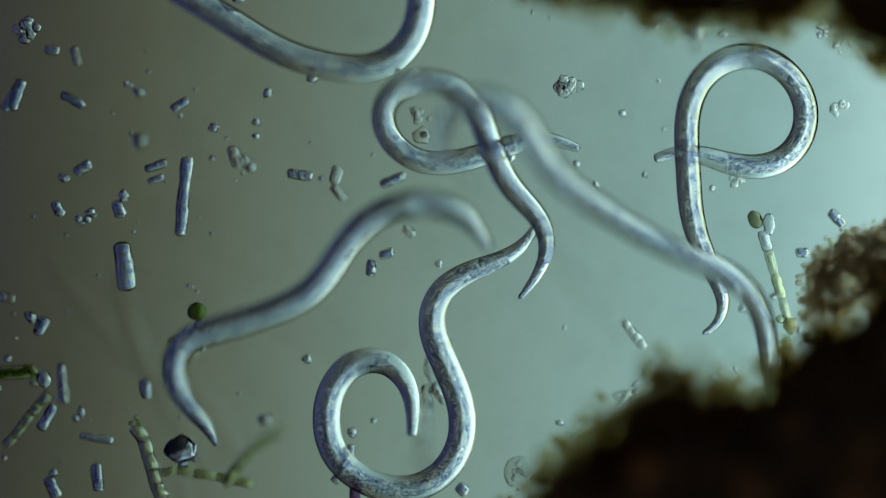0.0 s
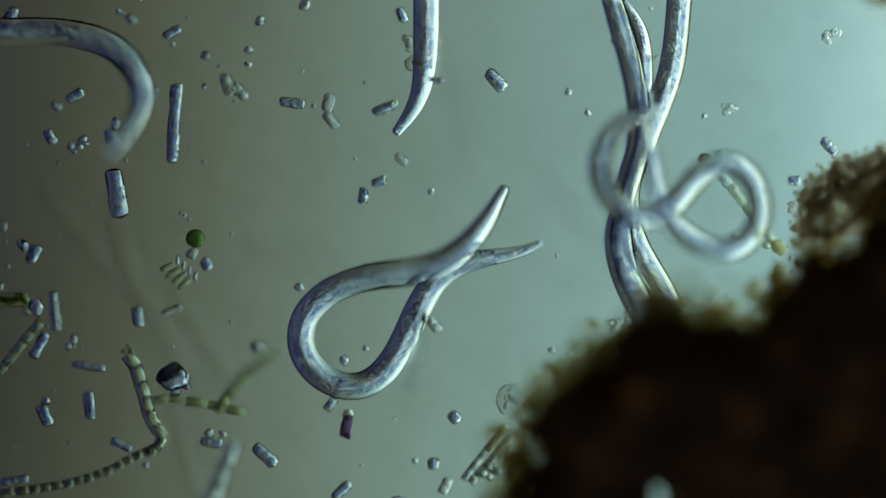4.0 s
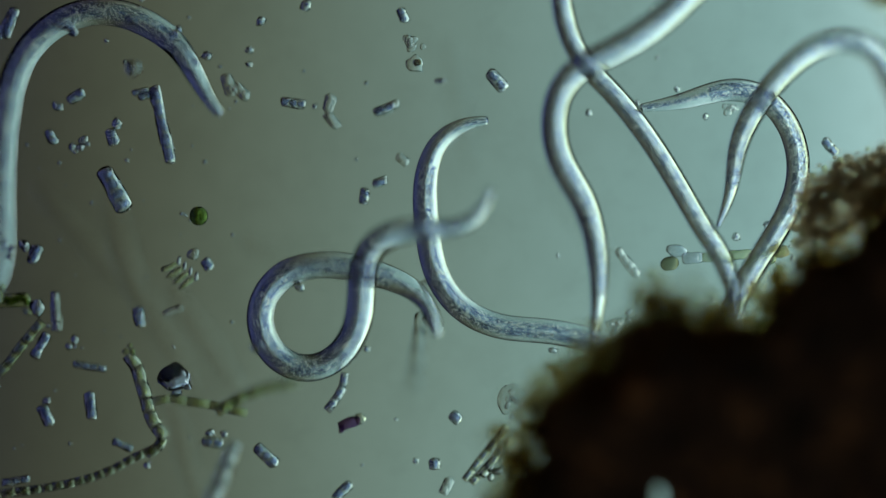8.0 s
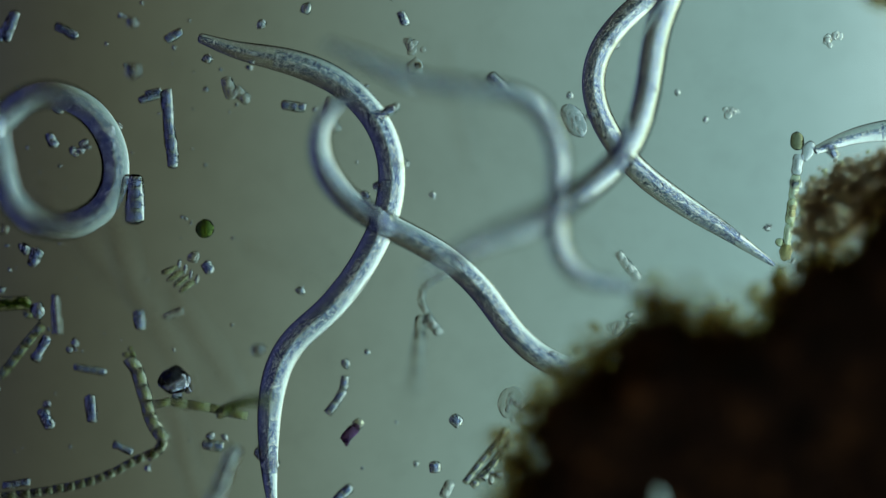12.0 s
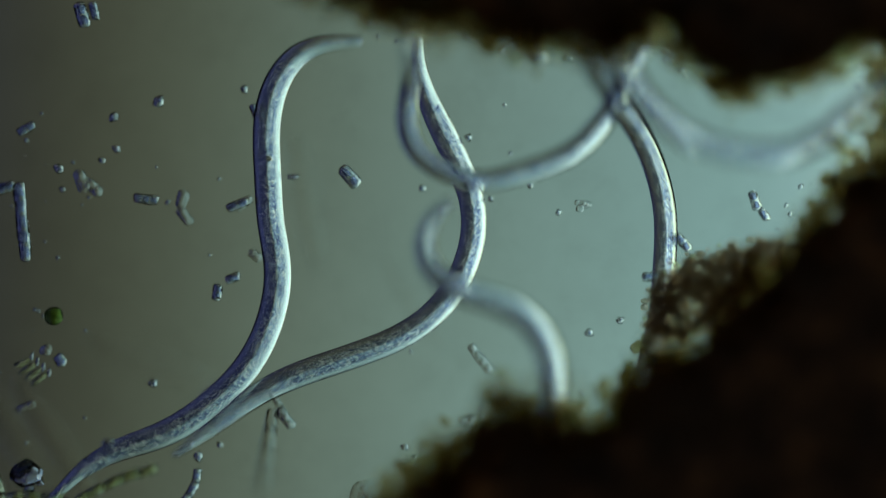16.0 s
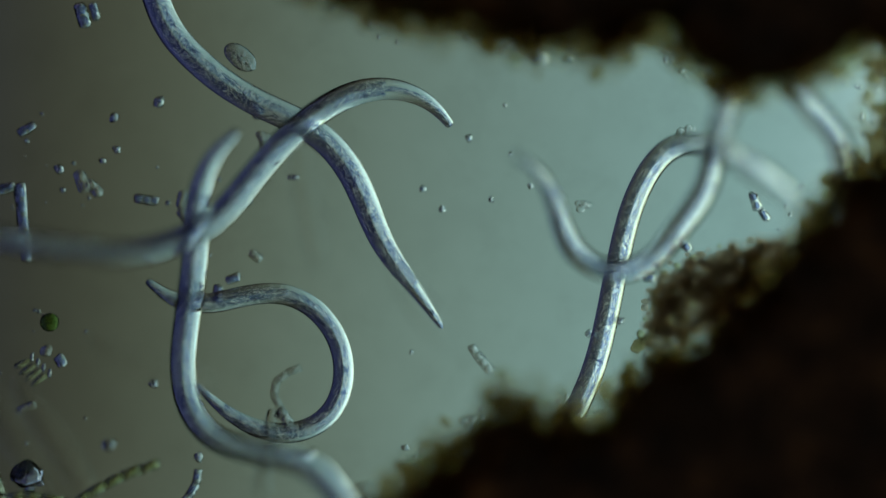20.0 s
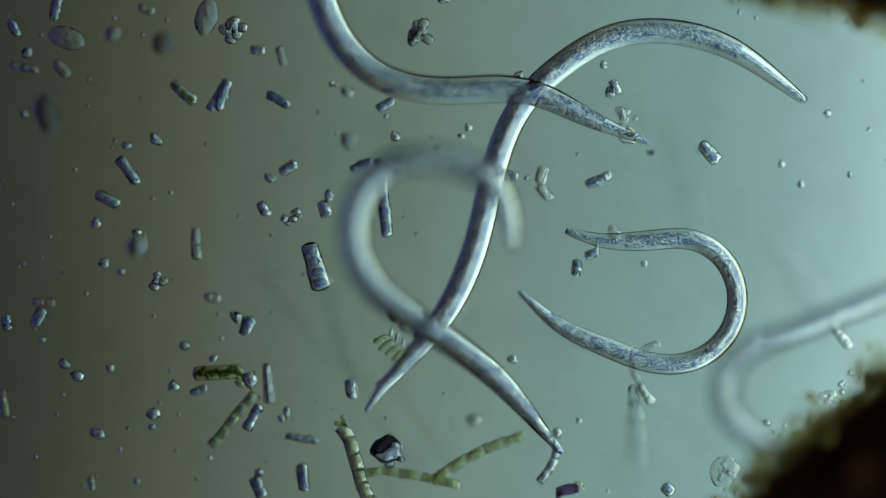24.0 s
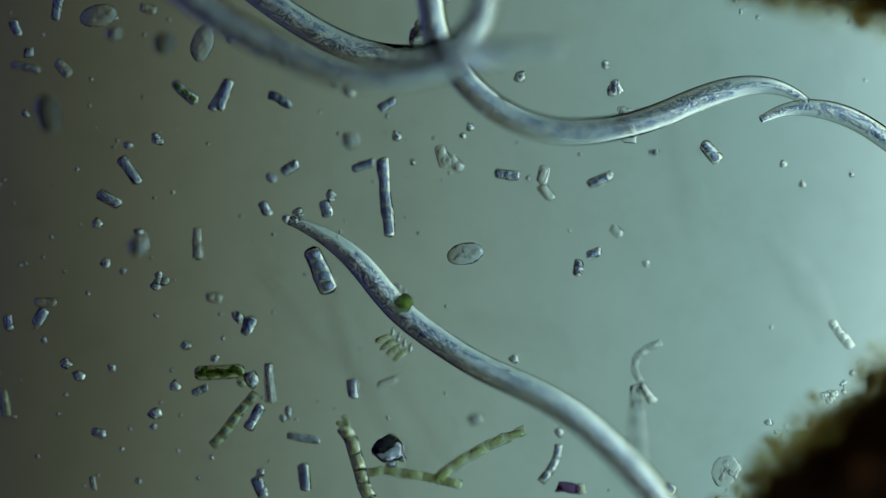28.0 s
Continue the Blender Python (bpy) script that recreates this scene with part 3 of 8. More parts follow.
bend("B", 2.5, (187, 24, 71), (150, 39, 78), (115, 63, 86), (105, 96, 93), (81, 77, 86), (38, 39, 78), (28, 0, 71), (43, -15, 78), (72, 0, 78), (82, 29, 78), (106, 68, 86), (144, 92, 86), (193, 82, 86), (226, 101, 93))
bend("B", 3, (169, 65, 20), (199, 72, 20), (226, 89, 42), (247, 123, 56), (239, 151, 64), (209, 166, 71), (175, 158, 71), (158, 127, 71), (175, 95, 71), (216, 95, 71), (245, 122, 71), (245, 166, 71), (262, 147, 56), (280, 116, 49))
bend("B", 3.5, (155, 141, 71), (111, 116, 78), (94, 87, 78), (106, 53, 78), (135, 39, 71), (155, 68, 71), (184, 93, 71), (204, 63, 71), (194, 29, 71), (165, 24, 71), (145, 44, 71), (135, 78, 71), (150, 116, 78), (179, 160, 78))
bend("B", 5.5, (338, 84, 28), (346, 99, 28), (326, 109, 28), (297, 95, 20), (285, 65, 20), (295, 35, 20), (308, 10, 28), (327, -14, 28), (348, -35, 28), (372, -53, 28), (399, -67, 28), (428, -76, 28), (458, -82, 28), (487, -87, 28), (517, -92, 28), (547, -97, 28), (576, -102, 28), (606, -107, 28))
bend("B", 6, (371, 83, 56), (373, 103, 56), (351, 120, 56), (325, 116, 35), (306, 89, 28), (298, 50, 35), (292, 20, 42), (273, -10, 49), (248, -34, 56), (229, -58, 56), (214, -84, 56), (203, -112, 56), (196, -141, 56), (191, -171, 56), (186, -200, 56), (181, -230, 56), (176, -260, 56))
bend("B", 6.5, (346, 88, 56), (322, 123, 56), (295, 114, 35), (276, 79, 28), (265, 35, 42), (238, -15, 56), (219, -49, 56), (207, -76, 56), (199, -105, 56), (195, -134, 56), (196, -164, 56), (199, -194, 56), (202, -223, 56), (204, -253, 56), (207, -283, 56))
bend("B", 7, (522, 177, 20), (493, 163, 20), (464, 148, 20), (435, 134, 20), (407, 120, 20), (372, 102, 20), (332, 92, 20), (306, 75, 13), (287, 45, 20), (270, 5, 35), (245, -39, 42), (232, -69, 42), (225, -100, 42), (219, -131, 42), (213, -162, 42))
bend("B", 7.5, (282, 194, 20), (312, 194, 20), (343, 175, 13), (355, 140, 13), (348, 105, 13), (322, 65, 20), (290, 20, 35), (260, -29, 42), (247, -56, 42), (238, -85, 42), (234, -115, 42), (233, -144, 42), (232, -174, 42), (231, -204, 42), (230, -224, 42))
bend("B", 8, (178, 123, 13), (213, 128, 13), (253, 140, 13), (283, 135, 13), (305, 110, 13), (315, 75, 13), (307, 40, 20), (286, 5, 28), (260, -34, 35), (247, -62, 35), (238, -92, 35), (233, -123, 35), (232, -154, 35), (231, -185, 35), (230, -216, 35), (230, -227, 35))
bend("B", 8.5, (331, 313, 28), (319, 298, 28), (299, 275, 28), (280, 252, 28), (261, 229, 28), (236, 199, 28), (224, 159, 28), (226, 110, 28), (224, 60, 28), (214, 10, 28), (201, -34, 28), (196, -64, 28), (196, -94, 28), (197, -124, 28), (197, -144, 28))
bend("B", 9, (464, 264, 20), (455, 258, 20), (428, 239, 20), (401, 220, 20), (367, 195, 20), (328, 176, 13), (293, 163, 13), (263, 136, 13), (243, 100, 13), (226, 55, 28), (213, 10, 35), (205, -34, 42), (200, -66, 42), (194, -98, 42), (193, -109, 42))
bend("B", 9.5, (262, 347, 20), (255, 326, 20), (245, 296, 20), (235, 265, 20), (225, 235, 20), (210, 190, 20), (197, 145, 20), (201, 110, 28), (225, 75, 42), (243, 40, 56), (241, -9, 71), (237, -40, 109), (237, -71, 113), (237, -102, 113), (237, -122, 113))
bend("B", 10, (226, 340, 20), (228, 330, 20), (233, 300, 20), (239, 270, 20), (245, 240, 20), (252, 200, 20), (262, 160, 20), (279, 120, 20), (288, 85, 35), (284, 45, 42), (268, 5, 49), (258, -44, 56), (252, -73, 56), (246, -103, 56), (240, -132, 56), (238, -142, 56))
bend("B", 10.5, (387, 305, 13), (366, 283, 13), (344, 262, 13), (323, 240, 13), (293, 210, 13), (253, 170, 13), (228, 126, 13), (212, 80, 20), (214, 35, 28), (218, -4, 35), (220, -39, 42), (222, -69, 42), (224, -99, 42), (226, -128, 42))
bend("B", 11, (193, 385, 13), (197, 364, 13), (203, 333, 13), (209, 302, 13), (215, 271, 13), (220, 240, 13), (228, 200, 13), (240, 156, 13), (253, 116, 13), (270, 88, 13), (291, 75, 28), (306, 65, 28), (325, 44, 59), (342, 21, 83), (356, -4, 104), (372, -28, 113), (383, -45, 113))
bend("B", 11.5, (179, 359, 13), (181, 337, 13), (184, 305, 13), (187, 273, 13), (190, 240, 13), (196, 190, 13), (208, 150, 13), (216, 110, 13), (208, 66, 13), (192, 25, 20), (182, -14, 28), (171, -45, 28), (155, -73, 28), (138, -100, 28), (126, -118, 28))
bend("B", 12, (315, 335, 13), (290, 315, 13), (266, 294, 13), (241, 274, 13), (217, 253, 13), (192, 233, 13), (162, 208, 13), (138, 178, 13), (132, 143, 13), (145, 108, 13), (172, 73, 13), (212, 43, 13), (252, 18, 13), (292, -10, 13))
bend("B", 12.5, (186, 457, 20), (200, 430, 20), (214, 402, 20), (227, 374, 20), (241, 346, 20), (255, 318, 20), (269, 291, 20), (283, 263, 20), (299, 234, 13), (306, 188, 13), (296, 134, 13), (289, 84, 13), (292, 34, 13), (302, -12, 13))
bend("B", 14.5, (386, 336, 35), (384, 327, 35), (376, 298, 35), (369, 269, 35), (362, 240, 35), (355, 211, 35), (346, 172, 28), (321, 132, 20), (302, 92, 13), (300, 52, 13), (310, 12, 13), (312, -12, 13), (312, -43, 13), (307, -72, 13), (300, -101, 13), (293, -130, 13), (290, -140, 13))
bend("B", 15, (209, 305, 71), (217, 297, 71), (239, 274, 71), (262, 252, 71), (288, 233, 71), (324, 215, 49), (356, 199, 28), (369, 162, 20), (365, 122, 13), (345, 87, 13), (327, 52, 13), (317, 7, 13), (307, -24, 13), (292, -53, 13), (276, -82, 13), (271, -92, 13))
bend("B", 15.5, (278, 331, 113), (282, 312, 113), (289, 283, 113), (296, 255, 112), (307, 228, 88), (324, 204, 56), (346, 175, 35), (352, 136, 20), (346, 91, 13), (330, 51, 13), (316, 6, 13), (303, -22, 13), (286, -48, 13), (267, -72, 13), (247, -96, 13), (234, -112, 13))
bend("B", 16, (227, 327, 113), (230, 317, 113), (240, 289, 113), (249, 261, 113), (262, 236, 90), (281, 213, 56), (302, 189, 35), (320, 150, 20), (328, 110, 13), (326, 70, 13), (324, 36, 13), (316, -4, 13), (307, -34, 13), (294, -62, 13), (278, -88, 13), (262, -115, 13), (257, -124, 13))
bend("B", 17, (367, 325, 42), (352, 309, 42), (330, 285, 42), (311, 258, 42), (292, 224, 35), (280, 185, 28), (273, 141, 13), (271, 96, 13), (271, 46, 13), (268, -4, 13), (261, -54, 13), (252, -86, 13), (240, -117, 13), (233, -138, 13))
bend("B", 17.5, (438, 261, 42), (408, 249, 42), (378, 236, 42), (350, 219, 42), (307, 185, 28), (293, 146, 13), (281, 86, 13), (268, 26, 13), (258, -54, 13), (251, -86, 13), (239, -117, 13), (226, -147, 13))
bend("B", 18, (410, 273, 42), (381, 260, 42), (352, 246, 42), (326, 229, 42), (297, 205, 35), (290, 165, 28), (290, 120, 28), (281, 81, 13), (268, 31, 13), (258, -14, 13), (251, -57, 13), (242, -88, 13), (229, -117, 13), (215, -146, 13))
bend("B", 18.5, (413, 266, 49), (388, 246, 49), (363, 225, 49), (335, 209, 49), (292, 190, 35), (275, 146, 20), (268, 91, 13), (266, 36, 13), (263, -14, 13), (258, -57, 13), (251, -89, 13), (239, -120, 13), (226, -151, 13))
bend("B", 19, (443, 290, 42), (438, 270, 42), (430, 239, 42), (419, 209, 42), (400, 170, 42), (371, 140, 35), (336, 96, 35), (307, 51, 28), (283, 6, 20), (258, -39, 13), (243, -62, 13), (223, -86, 13), (199, -109, 13), (184, -124, 13))
bend("B", 19.5, (426, 270, 113), (422, 262, 113), (409, 235, 113), (398, 210, 91), (384, 189, 49), (352, 160, 28), (317, 106, 20), (293, 51, 13), (268, -4, 13), (246, -62, 13), (231, -89, 13), (214, -114, 13), (195, -139, 13), (189, -148, 13))
bend("B", 20, (440, 115, 113), (431, 121, 113), (406, 140, 113), (382, 158, 98), (358, 174, 56), (341, 182, 35), (317, 161, 20), (298, 121, 13), (286, 71, 13), (276, 21, 13), (266, -19, 13), (251, -54, 13), (234, -83, 13), (214, -108, 13), (194, -134, 13), (187, -142, 13))
bend("B", 20.5, (440, 105, 113), (417, 123, 113), (394, 142, 113), (372, 159, 92), (349, 174, 56), (332, 183, 28), (303, 156, 13), (286, 111, 13), (278, 61, 13), (276, 16, 13), (258, -26, 13), (246, -55, 13), (234, -84, 13), (223, -113, 13), (211, -141, 13))
bend("B", 22.5, (268, 233, 35), (240, 204, 35), (240, 164, 35), (267, 125, 35), (297, 90, 35), (307, 50, 35), (279, 21, 64), (229, 17, 78), (185, 22, 86), (132, 32, 86))
bend("B", 23, (397, 164, 20), (370, 181, 20), (343, 197, 20), (299, 218, 13), (258, 215, 20), (222, 197, 28), (210, 162, 28), (217, 122, 28), (235, 82, 28), (239, 43, 35), (231, 3, 35), (221, -36, 35), (214, -67, 35), (206, -98, 35))
bend("B", 24, (383, 293, 42), (376, 286, 42), (355, 262, 42), (335, 239, 42), (314, 216, 42), (296, 190, 42), (283, 163, 42), (273, 133, 42), (264, 84, 42), (273, 34, 42), (279, 4, 42), (286, -26, 42), (292, -57, 42), (298, -87, 42), (304, -118, 42), (310, -148, 42), (312, -158, 42))
bend("B", 24.5, (340, 325, 20), (321, 318, 20), (293, 309, 20), (265, 299, 20), (237, 288, 20), (211, 272, 20), (188, 253, 20), (164, 229, 13), (157, 189, 13), (174, 154, 13), (214, 134, 13), (241, 121, 13), (268, 107, 13), (295, 94, 13), (322, 80, 13), (348, 67, 13), (366, 58, 13))
bend("B", 25, (327, 231, 13), (307, 227, 13), (277, 220, 13), (247, 212, 13), (219, 199, 13), (189, 182, 13), (164, 149, 13), (157, 109, 13), (167, 74, 28), (187, 34, 42), (193, -10, 49), (193, -39, 49), (193, -69, 49), (193, -100, 49), (193, -130, 49), (193, -150, 49))
bend("B", 25.5, (531, 10, 56), (522, 14, 56), (494, 25, 56), (467, 37, 56), (439, 48, 56), (412, 60, 56), (384, 71, 56), (356, 82, 56), (328, 90, 56), (298, 92, 56), (268, 91, 56), (239, 84, 56), (211, 74, 56), (163, 49, 49), (125, 20, 42), (89, -13, 35))
bend("B", 26, (383, 289, 13), (363, 284, 13), (333, 278, 13), (303, 271, 13), (273, 263, 13), (245, 251, 13), (219, 234, 13), (194, 214, 13), (182, 179, 13), (192, 139, 13), (214, 104, 13), (231, 78, 13), (247, 52, 13), (264, 27, 13), (281, 1, 13), (297, -25, 13), (308, -42, 13))
bend("B", 26.5, (506, -34, 20), (492, -20, 20), (470, 0, 20), (448, 21, 20), (426, 42, 20), (404, 62, 20), (382, 83, 20), (359, 102, 20), (334, 118, 20), (306, 130, 20), (277, 137, 20), (247, 140, 20), (217, 139, 20), (168, 131, 20), (124, 109, 13), (89, 76, 13))
bend("B", 27, (406, 105, 28), (386, 100, 28), (356, 92, 28), (326, 84, 28), (296, 76, 28), (267, 64, 28), (240, 49, 28), (216, 29, 28), (186, -1, 28), (168, -35, 28), (157, -65, 28), (151, -95, 28), (150, -126, 28), (152, -157, 28), (153, -188, 28), (155, -220, 28), (157, -240, 28))
bend("B", 28, (314, 324, 28), (311, 315, 28), (301, 285, 28), (291, 255, 28), (281, 226, 28), (274, 195, 28), (272, 164, 28), (275, 133, 28), (285, 84, 28), (275, 34, 28), (272, 3, 28), (274, -28, 28), (281, -59, 28), (291, -88, 28), (301, -118, 28), (311, -147, 28), (314, -157, 28))
bend("C", 0, (-38, -97, 28), (-35, -66, 20), (-53, -36, 13), (-78, -34, 13), (-103, -61, 13), (-103, -111, 13), (-76, -138, 13), (-33, -148, 13), (2, -126, 13), (13, -86, 13), (-3, -41, 13), (-19, -6, 13), (-10, 26, 13), (27, 44, 13), (64, 59, 13), (74, 84, 35))
bend("C", 0.5, (-42, -112, 35), (-19, -78, 28), (-24, -48, 13), (-47, -36, 13), (-77, -44, 13), (-92, -78, 13), (-80, -118, 13), (-42, -141, 13), (-2, -131, 13), (16, -98, 13), (6, -64, 13), (-17, -28, 13), (-24, 6, 13), (-7, 32, 13), (23, 49, 13), (45, 76, 20))
bend("C", 1, (-13, -112, 28), (-18, -80, 25), (-31, -50, 13), (-51, -32, 13), (-81, -45, 13), (-96, -80, 13), (-81, -115, 13), (-46, -138, 13), (-11, -130, 13), (9, -100, 13), (4, -75, 13), (-16, -45, 13), (-28, -5, 13), (-21, 25, 13), (4, 45, 13), (34, 60, 20), (44, 85, 20), (28, 100, 13))
bend("C", 1.5, (-53, -114, 42), (-31, -84, 35), (-16, -60, 28), (-23, -35, 20), (-51, -25, 13), (-86, -45, 13), (-98, -80, 13), (-81, -115, 13), (-46, -130, 13), (-11, -120, 13), (7, -85, 13), (-3, -45, 13), (-18, -10, 13), (-16, 20, 13), (9, 45, 13), (49, 62, 13))
bend("C", 2, (-33, -110, 64), (-23, -78, 56), (-25, -49, 49), (-40, -25, 35), (-71, -17, 20), (-98, -40, 13), (-103, -80, 13), (-81, -112, 13), (-46, -120, 13), (-16, -100, 13), (-6, -65, 13), (-16, -35, 13), (-20, 0, 13), (-3, 28, 13), (24, 42, 13), (59, 52, 13))
bend("C", 2.5, (51, -51, 56), (34, -54, 56), (-1, -39, 64), (-40, -20, 49), (-70, -15, 28), (-106, -30, 13), (-118, -65, 13), (-103, -105, 13), (-71, -120, 13), (-36, -100, 13), (-23, -60, 13), (-26, -20, 13), (-6, 10, 13), (29, 22, 13), (74, 35, 20))
bend("C", 3, (54, 7, 35), (9, -17, 49), (-20, -22, 56), (-50, -17, 42), (-85, -25, 20), (-111, -50, 13), (-113, -85, 13), (-96, -112, 13), (-71, -120, 13), (-46, -100, 13), (-31, -65, 13), (-27, -30, 13), (-11, 0, 13), (24, 18, 13), (59, 25, 20), (76, 40, 28), (76, 60, 28))
bend("C", 3.5, (64, 35, 35), (53, 5, 49), (24, -25, 56), (-16, -30, 49), (-51, -27, 28), (-86, -35, 13), (-114, -55, 13), (-118, -85, 13), (-98, -112, 13), (-68, -120, 13), (-41, -90, 13), (-31, -55, 13), (-18, -15, 13), (14, 5, 20), (44, 15, 28), (58, 25, 35))
bend("C", 5.5, (18, 66, 13), (-7, 68, 13), (-37, 50, 13), (-62, 15, 13), (-92, -20, 13), (-114, -55, 13), (-120, -90, 13), (-97, -120, 13), (-67, -122, 13), (-40, -95, 13), (-27, -50, 13), (-7, -20, 13), (23, -12, 13), (53, -28, 13), (78, -55, 13), (100, -68, 13), (120, -58, 13))
bend("C", 6, (18, -25, 20), (20, -10, 20), (8, 7, 20), (-17, 20, 13), (-42, 20, 13), (-72, 5, 13), (-97, -20, 13), (-117, -55, 13), (-117, -90, 13), (-97, -118, 13), (-67, -120, 13), (-42, -95, 13), (-34, -55, 20), (-29, -15, 28), (-12, 10, 42), (28, 10, 42), (57, -5, 42), (87, -10, 35), (102, 7, 35))
bend("C", 6.5, (-4, -55, 13), (18, -40, 13), (20, -15, 13), (3, 5, 13), (-27, 15, 13), (-67, 5, 13), (-97, -25, 13), (-107, -65, 13), (-92, -100, 13), (-62, -110, 13), (-32, -95, 13), (-22, -60, 13), (-32, -20, 20), (-37, 10, 35), (-26, 32, 56), (8, 46, 64), (42, 51, 64), (62, 69, 56), (68, 81, 56))
bend("C", 7, (-10, -90, 13), (8, -70, 13), (16, -40, 13), (-2, -10, 13), (-32, 8, 13), (-67, 2, 13), (-92, -25, 13), (-100, -60, 13), (-82, -90, 13), (-52, -100, 13), (-27, -80, 20), (-22, -45, 28), (-34, -10, 35), (-46, 20, 42), (-36, 49, 56), (-7, 69, 56), (22, 85, 64), (30, 117, 71))
bend("C", 7.5, (45, -87, 13), (23, -60, 13), (3, -20, 13), (-22, 0, 13), (-52, 5, 13), (-87, 0, 13), (-115, -25, 13), (-117, -60, 13), (-97, -90, 13), (-67, -95, 13), (-42, -70, 20), (-39, -30, 28), (-54, 5, 35), (-56, 30, 49), (-41, 49, 64), (-7, 63, 78), (17, 75, 86))
bend("C", 8, (-5, -73, 56), (-7, -54, 42), (-22, -37, 28), (-52, -25, 20), (-82, -17, 13), (-112, -15, 13), (-142, -25, 13), (-160, -55, 13), (-152, -85, 13), (-127, -105, 13), (-92, -94, 20), (-74, -59, 35), (-74, -25, 35), (-66, 5, 49), (-41, 15, 64), (3, 15, 64), (27, 25, 71), (34, 46, 71))
bend("C", 8.5, (3, 47, 71), (-2, 25, 56), (-22, 5, 35), (-47, -5, 28), (-92, -20, 13), (-137, -30, 13), (-172, -55, 13), (-177, -85, 13), (-157, -110, 13), (-122, -110, 13), (-92, -84, 20), (-71, -52, 35), (-46, -39, 49), (-22, -43, 71), (-2, -60, 86), (3, -86, 100))
bend("C", 9, (-50, 146, 13), (-50, 110, 13), (-52, 70, 13), (-62, 36, 13), (-92, -4, 13), (-132, -30, 13), (-177, -47, 13), (-200, -70, 13), (-200, -100, 13), (-177, -124, 13), (-142, -130, 13), (-107, -119, 20), (-81, -106, 35), (-61, -123, 42), (-47, -152, 42), (-25, -183, 35))
bend("C", 9.5, (-117, 186, 13), (-102, 156, 13), (-80, 120, 13), (-65, 80, 13), (-67, 40, 13), (-87, 0, 13), (-122, -34, 13), (-162, -64, 13), (-176, -100, 13), (-167, -134, 13), (-137, -157, 13), (-107, -170, 13), (-92, -200, 13), (-90, -230, 13), (-88, -252, 13), (-86, -274, 13), (-85, -285, 13))
bend("C", 10, (-10, 166, 13), (-37, 166, 13), (-67, 146, 13), (-87, 110, 13), (-97, 70, 13), (-107, 26, 13), (-122, -14, 13), (-147, -54, 13), (-167, -90, 13), (-170, -124, 13), (-152, -154, 13), (-117, -174, 13), (-87, -194, 13), (-75, -224, 13), (-62, -254, 13), (-50, -284, 13))
bend("C", 10.5, (-46, 96, 49), (-72, 100, 28), (-97, 93, 20), (-127, 70, 13), (-147, 40, 13), (-157, -4, 13), (-162, -50, 13), (-165, -90, 13), (-157, -124, 13), (-132, -152, 13), (-102, -157, 13), (-72, -153, 28), (-41, -159, 49), (3, -168, 64))
bend("C", 11, (-23, 187, 28), (-24, 155, 20), (-42, 120, 13), (-72, 96, 13), (-107, 70, 13), (-137, 46, 13), (-155, 10, 13), (-161, -30, 13), (-160, -80, 13), (-155, -120, 13), (-137, -152, 13), (-107, -164, 13), (-71, -163, 35), (-32, -164, 49), (8, -169, 56))
bend("C", 11.5, (-177, 198, 13), (-142, 190, 13), (-107, 176, 13), (-82, 146, 13), (-70, 110, 13), (-72, 66, 13), (-87, 20, 13), (-102, -24, 13), (-117, -64, 13), (-140, -100, 13), (-150, -134, 13), (-142, -174, 13), (-117, -204, 13), (-97, -234, 13), (-86, -250, 13), (-76, -266, 13))
bend("C", 12, (-215, 188, 13), (-182, 176, 13), (-142, 169, 13), (-98, 153, 13), (-68, 128, 13), (-50, 98, 13), (-45, 63, 13), (-52, 28, 13), (-72, -12, 13), (-102, -52, 13), (-138, -82, 13), (-152, -122, 13), (-155, -167, 13), (-152, -227, 13), (-151, -231, 13), (-151, -235, 13))
bend("C", 12.5, (-74, 266, 13), (-101, 254, 13), (-121, 218, 13), (-121, 178, 13), (-111, 128, 13), (-96, 84, 13), (-91, 38, 13), (-96, -6, 13), (-111, -46, 13), (-131, -86, 13), (-144, -122, 13), (-138, -162, 13), (-135, -191, 13), (-131, -221, 13), (-127, -251, 13), (-126, -261, 13))
bend("C", 14.5, (80, 162, 13), (70, 132, 20), (48, 107, 28), (2, 85, 20), (-53, 75, 13), (-108, 65, 13), (-153, 48, 13), (-178, 18, 13), (-188, -22, 13), (-188, -72, 13), (-178, -108, 13), (-143, -138, 13), (-118, -159, 13), (-93, -180, 13), (-85, -187, 13))
bend("C", 15, (-68, 243, 13), (-43, 227, 13), (-13, 210, 13), (10, 182, 13), (15, 142, 13), (7, 102, 13), (-18, 67, 13), (-53, 37, 13), (-93, 14, 13), (-128, -13, 13), (-163, -53, 13), (-190, -88, 13), (-195, -138, 13), (-198, -161, 13), (-200, -183, 13), (-201, -194, 13))
bend("C", 15.5, (-137, 200, 13), (-107, 186, 13), (-62, 178, 13), (-22, 166, 13), (8, 141, 13), (26, 106, 13), (23, 66, 13), (3, 26, 13), (-32, -4, 13), (-77, -39, 13), (-127, -62, 13), (-172, -84, 13), (-212, -132, 13), (-216, -136, 13), (-219, -140, 13))
bend("C", 16, (53, 266, 42), (51, 266, 42), (50, 266, 42), (29, 264, 35), (9, 264, 28), (-16, 235, 20), (-26, 196, 13), (-24, 150, 13), (-22, 106, 13), (-14, 66, 13), (-22, 20, 13), (-42, -20, 13), (-76, -54, 13), (-116, -80, 13), (-156, -92, 13), (-192, -112, 13), (-216, -140, 13), (-218, -141, 13), (-219, -142, 13))
